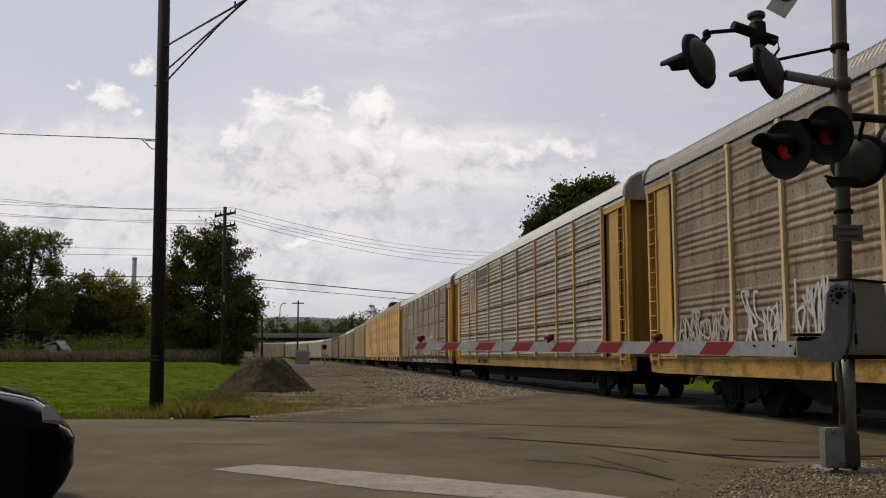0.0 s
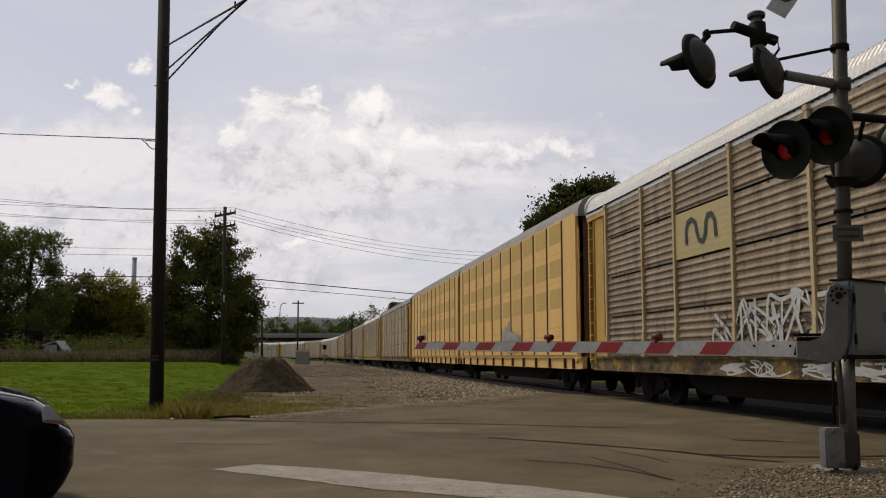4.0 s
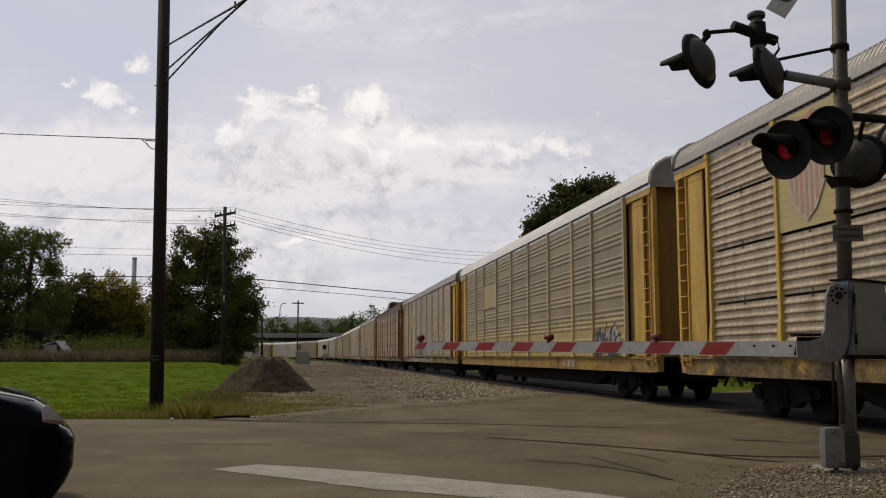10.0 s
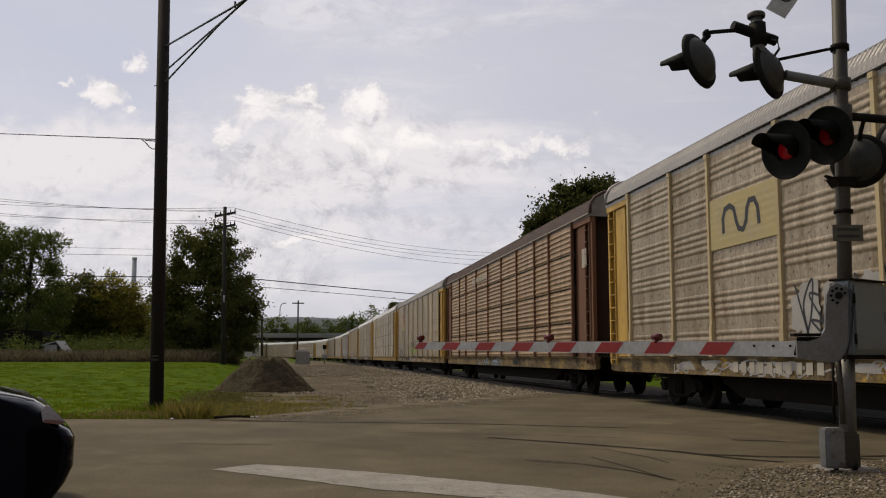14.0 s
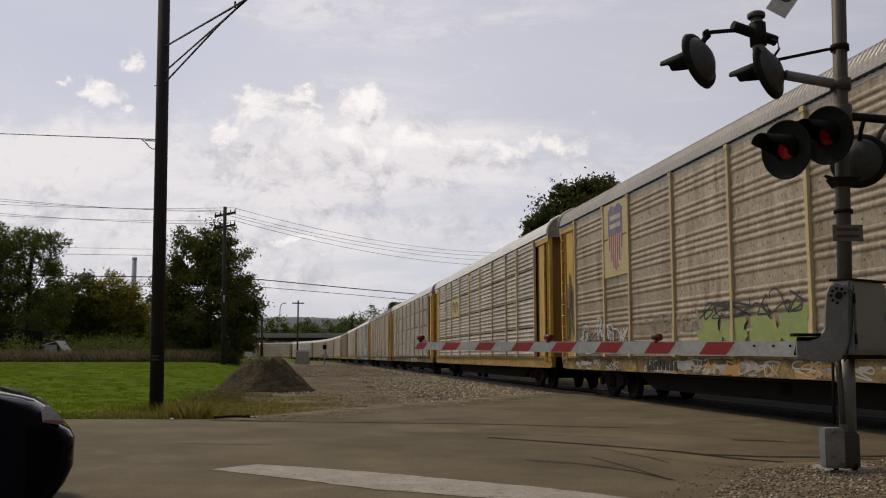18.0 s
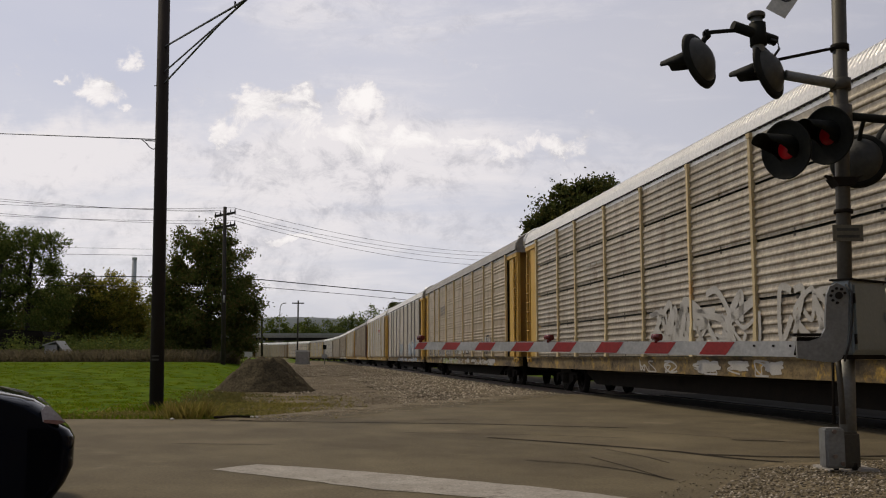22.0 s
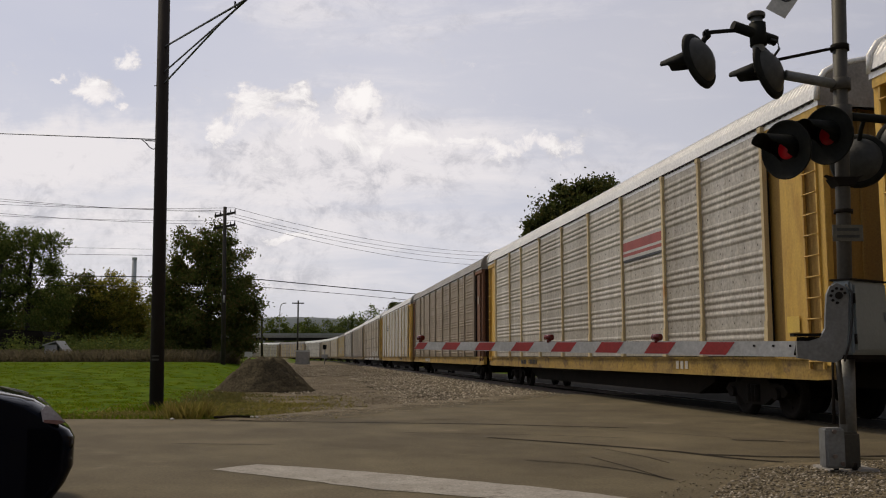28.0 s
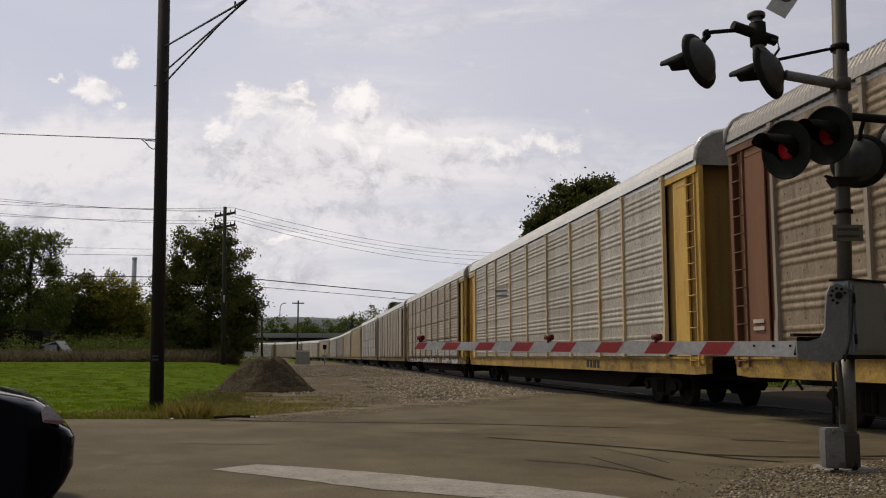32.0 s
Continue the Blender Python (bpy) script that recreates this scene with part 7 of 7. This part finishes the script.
tree(-30.2, 85, [(0, 0, 5.6, 1.9, 1.8, 2.4), (1.6, 0, 4.4, 2.0, 1.8, 2.6), (0.6, 0, 2.4, 3.0, 2.2, 2.2)], 6, "yellow-green leaves", M_LEAF_YELLOW, "yellowing tree at the field edge", 190, 55, 0.16, 0.36, 8)
tree(-27.0, 88, [(0, 0, 3.6, 2.2, 2.0, 2.4), (1.6, 0, 3.0, 1.8, 1.8, 2.2)], 4.5, "green leaves", M_LEAF_GREEN, "small green tree behind the field", 120, 50, 0.17, 0.42, 9)
tree(-24.2, 84, [(0, 0, 3.4, 2.0, 1.8, 2.6), (1.8, 0, 2.4, 1.6, 1.6, 2.0)], 4.0, "yellow-green leaves", M_LEAF_YELLOW, "small yellowing tree behind the field", 110, 50, 0.16, 0.4, 10)
tree(-38.0, 92, [(0, 0, 4.2, 4.0, 2.4, 3.2), (5, 0, 3.2, 3.6, 2.2, 2.6), (10, 0, 2.6, 3.4, 2.2, 2.2)], 5, "dark green leaves", M_LEAF_DARK, "dark thicket at the field edge", 240, 50, 0.2, 0.5, 12)
tree(-21.5, 78, [(0, 0, 2.6, 1.6, 1.6, 2.4), (-1.5, 0, 2.0, 1.4, 1.4, 1.8)], 3.5, "dark green leaves", M_LEAF_DARK, "dark shrub beside the tall tree", 100, 50, 0.16, 0.38, 13)
tree(8.6, 60, [(-0.2, 0, 10.8, 2.1, 2.0, 1.5), (1.6, 0, 11.6, 1.3, 1.5, 1.2), (-2.2, 0, 9.2, 1.2, 1.3, 1.0), (0.6, 0, 8.4, 2.8, 2.4, 2.6), (2.5, 0, 9.6, 1.4, 1.6, 2.0)], 10.5, "dark green leaves", M_LEAF_DEEP,
     "dark leafy tree behind the train", 330, 70, 0.17, 0.34, 14, trunk_r=0.28)
tree(-9.8, 200, [(0, 0, 11.5, 1.5, 1.4, 1.3), (-0.9, 0, 10.5, 1.2, 1.2, 1.1), (0.5, 0, 9.0, 2.0, 2.0, 2.2)], 11, "dark green leaves", M_LEAF_DEEP, "small dark treetop far behind the train", 70, 40, 0.28, 0.42, 41)
for k, (x, y, h, w, s) in enumerate(((-66, 372, 19, 9, 20), (-54, 376, 16, 8, 21), (-38, 375, 21, 9, 22), (-28, 380, 22, 8, 23), (-17.5, 380, 25, 6, 24), (-80, 380, 15, 9, 25), (-46, 385, 17, 10, 26), (-33, 390, 19, 9, 27), (-60, 390, 17, 10, 28), (-24, 392, 20, 10, 29))):
    tree(x, y, [(0, 0, h * 0.62, w * 0.5, 3, h * 0.36), (w * 0.35, 0, h * 0.45, w * 0.45, 3, h * 0.3), (-w * 0.35, 0, h * 0.42, w * 0.45, 3, h * 0.3)], h * 0.8, "hazy green leaves", M_LEAF_GREEN,
         "far green tree behind the yard", 70, 36, 0.5, 0.95, s, 0.0, trunk_r=0.3)


def strewn(name, region, n, blade, material, label, category, seed, tall=(0.05, 0.12), width=0.012, lean=0.5, lift=0.0):
    """Upright narrow blades over a region; region(rng, n) gives x, y."""
    rng = np.random.RandomState(seed)
    x, y = region(rng, n)
    z = land(x, y) + lift
    h = rng.uniform(*tall, n)
    a = rng.uniform(0, 6.28, n)
    w = width * rng.uniform(0.6, 1.6, n)
    dx, dy = np.cos(a) * w, np.sin(a) * w
    lx, ly = rng.normal(0, lean, n) * h, rng.normal(0, lean, n) * h
    p0 = np.stack([x - dx, y - dy, z - 0.02], -1)
    p1 = np.stack([x + dx, y + dy, z - 0.02], -1)
    p2 = np.stack([x + lx + dx * 0.3, y + ly + dy * 0.3, z + h], -1)
    p3 = np.stack([x + lx - dx * 0.3, y + ly - dy * 0.3, z + h], -1)
    return tagged(new(name, quads(name, np.stack([p0, p1, p2, p3], 1), material)), label, category, kind="stuff")


def field(rng, n):
    y = 17.6 + 44 * rng.uniform(0, 1, n) ** 1.7
    edge = 9.77 + 0.1496 * (0.23 - y) - 12.6 - 1.6 * step01(20, 60, y)
    x = edge - np.abs(rng.normal(0, 1, n)) * (6 + 0.28 * y) + rng.normal(0, 0.5, n)
    return x, y


def kept_near(rng, n):
    x, y = field(rng, n)
    return x, 17.8 + (y - 17.6) * 0.12


def verge(rng, n):
    y = 17.9 + 15 * rng.uniform(0, 1, n) ** 1.4
    return 9.77 + 0.1496 * (0.23 - y) - 11.8 - 0.6 * step01(20, 60, y) + rng.normal(0, 0.75, n), y


def clumped(rng, n):
    """Places in the near field, gathered in tufts."""
    m = n // 26
    y = 17.75 + 42 * rng.uniform(0, 1, m) ** 2.1
    edge = 9.77 + 0.1496 * (0.23 - y) - 12.4 - 1.0 * step01(20, 60, y)
    x = edge - rng.uniform(0, 1, m) ** 0.8 * (9 + 0.3 * (y - 17))
    cx, cy = np.repeat(x, 26), np.repeat(y, 26)
    return cx + rng.normal(0, 0.10, m * 26), cy + rng.normal(0, 0.10, m * 26)


strewn("grass", clumped, 62010, None, M_TUFT, "uneven tufts of green and yellowing grass", "grass", 21, (0.012, 0.048), 0.020, 1.0)
strewn("grass", kept_near, 1500, None, M_BLADE, "short green mown grass with uneven tufts", "grass", 2, (0.008, 0.024), 0.03, 1.4)
strewn("grass", lambda r, n: (r.uniform(-13, -3.6, n), 17.62 + np.abs(r.normal(0, 0.35, n))), 3600, None, M_BLADE, "ragged grass verge at the road edge", "grass", 3, (0.03, 0.13), 0.014)
strewn("dry_grass", lambda r, n: (-4.82 + r.normal(0, 0.24, n), 18.0 + r.normal(0, 0.2, n)), 900, None, M_STRAW, "tuft of tall dry straw-coloured grass", "dry grass", 4, (0.10, 0.40), 0.012, 0.55)
strewn("dry_grass", lambda r, n: (r.uniform(-12, -4.2, n), 17.6 + np.abs(r.normal(0, 0.8, n))), 8000, None, M_WEED, "brown thatch along the road edge", "dry grass", 10, (0.02, 0.09), 0.018, 0.9)
strewn("dry_grass", lambda r, n: (-6.3 + r.normal(0, 0.35, n), 21.2 + r.normal(0, 0.3, n)), 600, None, M_BLADE, "longer grass round the pole foot", "grass", 5, (0.06, 0.22), 0.013, 0.4)
strewn("dry_grass", lambda r, n: (-4.6 + r.normal(0, 0.8, n), 17.75 + np.abs(r.normal(0, 2.0, n))), 3000, None, M_WEED, "sparse dry grass between field and gravel", "dry grass", 6, (0.02, 0.08), 0.014, 0.9)
strewn("weeds", lambda r, n: (r.uniform(-44, -16, n), 66 + r.uniform(0, 9, n)), 26000, None, M_WEED_FAR, "brown weeds along the edge of the field", "weeds", 7, (0.25, 0.95), 0.03, 0.7)
strewn("dry_grass", lambda r, n: verge(r, n), 9000, None, M_WEED, "thin olive and brown weeds where the grass meets gravel", "weeds", 9, (0.015, 0.05), 0.02, 1.2, 0.05)
strewn("dry_grass", lambda r, n: (lambda v: (-4.9 - 0.02 * (v - 18) + r.normal(0, 1.05, n), v))(17.75 + 7.5 * r.uniform(0, 1, n) ** 1.3), 12000, None, M_THATCH, "brown and olive thatch where the field meets the dirt", "dry grass", 33, (0.012, 0.055), 0.026, 1.3, 0.045)
strewn("weeds", lambda r, n: (-4.0 + r.normal(0, 0.75, n), 18.6 + 11 * r.uniform(0, 1, n) ** 1.2), 2200, None, M_THATCH, "thin low weeds over the dirt beside the field", "weeds", 31, (0.012, 0.045), 0.022, 1.3, 0.06)
_r = np.random.RandomState(8)
_n = 620
_x = _r.uniform(-47, -17, _n)
_y = 71.0 + _r.uniform(0, 11, _n)
_c = np.stack([_x, _y, land(_x, _y) + _r.uniform(0.1, 1.0, _n) * (0.9 + 0.8 * np.sin(_x * 0.9) ** 2)], -1)
tagged(new("undergrowth", quads("undergrowth", leaf_quads(_c, np.full(_n, 0.5), 75, 0.11, _r), M_LEAF_GREEN)), "dark tangled undergrowth below the trees", "undergrowth", kind="stuff")


# added scrub that covers the bright strip seen under the train
_n = 900
_s = _r.uniform(-6, 190, _n)
_d = -8.0 - _r.uniform(0, 4.5, _n)
_c = np.array([on_track(a, b, 0.0) for a, b in zip(_s, _d)])
_c[:, 2] = _r.uniform(0.0, 1.9, _n)
tagged(new("undergrowth", quads("undergrowth", leaf_quads(_c, np.full(_n, 0.55), 70, 0.13, _r), M_LEAF_DARK)), "dark scrub added beyond the track to darken the view under the train", "undergrowth", kind="stuff")


def stones(name, region, n, size, label, seed, lift=0.0, height=None):
    """Loose angular stones, each a small uneven lump."""
    rng = np.random.RandomState(seed)
    x, y = region(rng, n)
    z = (land(x, y) if height is None else np.full(n, height)) + lift
    tmpl = np.array([(1, 0, 0), (0, 1, 0), (-1, 0, 0), (0, -1, 0), (0, 0, 0.62), (0, 0, -0.6)], float)
    tri = np.array([(0, 1, 4), (1, 2, 4), (2, 3, 4), (3, 0, 4), (1, 0, 5), (2, 1, 5), (3, 2, 5), (0, 3, 5)])
    s = size * rng.uniform(0.45, 1.6, (n, 1, 1))
    v = tmpl[None] * s * rng.uniform(0.55, 1.35, (n, 6, 3))
    a = rng.uniform(0, 6.28, n)
    c, d = np.cos(a)[:, None], np.sin(a)[:, None]
    v = np.stack([v[..., 0] * c - v[..., 1] * d, v[..., 0] * d + v[..., 1] * c, v[..., 2]], -1)
    v += np.stack([x, y, z], -1)[:, None]
    f = (tri[None] + 6 * np.arange(n)[:, None, None]).reshape(-1, 3)
    me = bpy.data.meshes.new(name)
    nv, nf = n * 6, len(f)
    me.vertices.add(nv)
    me.vertices.foreach_set("co", v.astype(np.float32).reshape(-1))
    me.loops.add(nf * 3)
    me.loops.foreach_set("vertex_index", f.astype(np.int32).reshape(-1))
    me.polygons.add(nf)
    me.polygons.foreach_set("loop_start", np.arange(nf, dtype=np.int32) * 3)
    me.update(calc_edges=True)
    me.materials.append(M_PEBBLE)
    return tagged(new(name, me), label, "gravel", kind="stuff")


M_PEBBLE = leaf_mat("pebble", (0.085, 0.070, 0.047), (0.20, 0.166, 0.118), (0.48, 0.42, 0.33), 0.0)


def along(s0, s1, a, b, power=1.0):
    def fn(rng, n):
        s = s0 + (s1 - s0) * rng.uniform(0, 1, n) ** power
        side = rng.uniform(a, b, n)
        x, y, h = np.interp(s, T_S, T_X), np.interp(s, T_S, T_Y), np.interp(s, T_S, T_H)
        return x - side * np.cos(h), y + side * np.sin(h)
    return fn


def kept(fn, test):
    """Keeps the drawn places that pass a test."""
    def g(rng, n):
        x, y = fn(rng, n * 3)
        k = np.where(test(x, y))[0][:n]
        k = np.resize(k, n)
        return x[k], y[k]
    return g


off_road = lambda x, y: (y - 17.6 > 1.72 * (x + 4.0)) & (y > 18.2)
stones("gravel_stones", kept(along(20, 75, 2.2, 9.5, 1.5), off_road), 12000, 0.016, "loose grey stones over the gravel yard", 1, 0.07)
stones("gravel_stones", kept(along(22, 60, 2.0, 7.0, 1.4), off_road), 7000, 0.045, "larger pale broken stones near the track", 2, 0.06)
stones("gravel_stones", kept(along(17, 40, 6.0, 13.5, 1.0), off_road), 3500, 0.013, "small stones scattered at the field edge", 7, 0.05)
stones("gravel_stones", kept(along(60, 140, 2.4, 11.0, 1.2), off_road), 9000, 0.035, "stones over the far gravel yard", 8, 0.07)
stones("gravel_stones", along(28, 120, 1.3, 2.9, 1.5), 6000, 0.05, "ballast stones beside the rails", 3, 0.03, -0.11)
stones("gravel_stones", lambda r, n: (-4.6 + r.normal(0, 1.3, n), 32.0 + r.normal(0, 0.7, n)), 300, 0.04, "stones at the foot of the heap", 4, 0.06)
edge_grit = lambda x, y: (y - 17.6 < 1.72 * (x + 4.0) + 0.25) & (y - 17.6 > 1.72 * (x + 4.0) - 3.2)
stones("gravel_stones", kept(lambda r, n: (lambda q, d: (-4.2 + 6.9 * q + 0.86 * d, 17.5 + 11.8 * q - 0.5 * d))(r.uniform(0, 1, n), np.abs(r.normal(0, 0.75, n))), edge_grit), 5200, 0.010, "grit spilt over the road from the yard", 11, 0.0, 0.006)
stones("gravel_stones", along(27, 58, 1.9, 4.6, 1.2), 2600, 0.06, "pale crushed stone heaped along the track", 12, 0.05)
shoulder = lambda x, y: (y < 9.55 + 0.5 * (x - 3.05)) & (y < 10.45) & (x > 2.33 + (y - 8.1) * 0.5)
stones("gravel_stones", kept(lambda r, n: (r.uniform(1.6, 6.5, n), r.uniform(5.6, 10.6, n)), shoulder), 13000, 0.014, "small loose stones on the road shoulder", 5, 0.0, 0.025)
stones("gravel_stones", kept(lambda r, n: (r.uniform(1.6, 6.5, n), r.uniform(5.6, 10.6, n)), lambda x, y: shoulder(x + 0.35, y - 0.3)), 2200, 0.008, "scattered stones spilt on the asphalt edge", 6, 0.0, 0.008)


# ---- what moves ----
def motions():
    """The train runs past the crossing, its wheels roll, and the clouds drift."""
    ts = [0.5 * k for k in range(65)]
    for car, wheels, s_mid, reach in CARS:
        rows = []
        for t in ts:
            s = s_mid - SPEED * t
            a, b = on_track(s - reach), on_track(s + reach)
            mid, d = (a + b) / 2, b - a
            rows.append((t, pose(mid.x, mid.y, 0, 0, 0, math.degrees(math.atan2(d.y, d.x)))))
        walk(car, rows)
        t_in, t_out = max(0.0, (s_mid - 46) / SPEED), min(32.0, (s_mid + 14) / SPEED)
        if t_out <= t_in + 0.1:
            continue
        k0, k1 = math.ceil(t_in * FPS), math.floor(t_out * FPS)
        rate = -math.degrees(SPEED / 0.46) / FPS
        for w in wheels:
            x, y, z = w.location
            keys = ([(0.0, pose(x, y, z, 0, rate * k0 % 360, 0))] if k0 > 0 else [])
            keys += [(k / FPS, pose(x, y, z, 0, (rate * k) % 360, 0)) for k in range(k0, k1 + 1)]
            if k1 < 32 * FPS:
                keys.append((32.0, pose(x, y, z, 0, (rate * k1) % 360, 0)))
            walk(w, keys)
    walk(clouds, [(t, pose(0, 0, 0, 0.3 * t / 32, 0, 0.95 * t / 32)) for t in (0.0, 8.0, 16.0, 24.0, 32.0)])


motions()
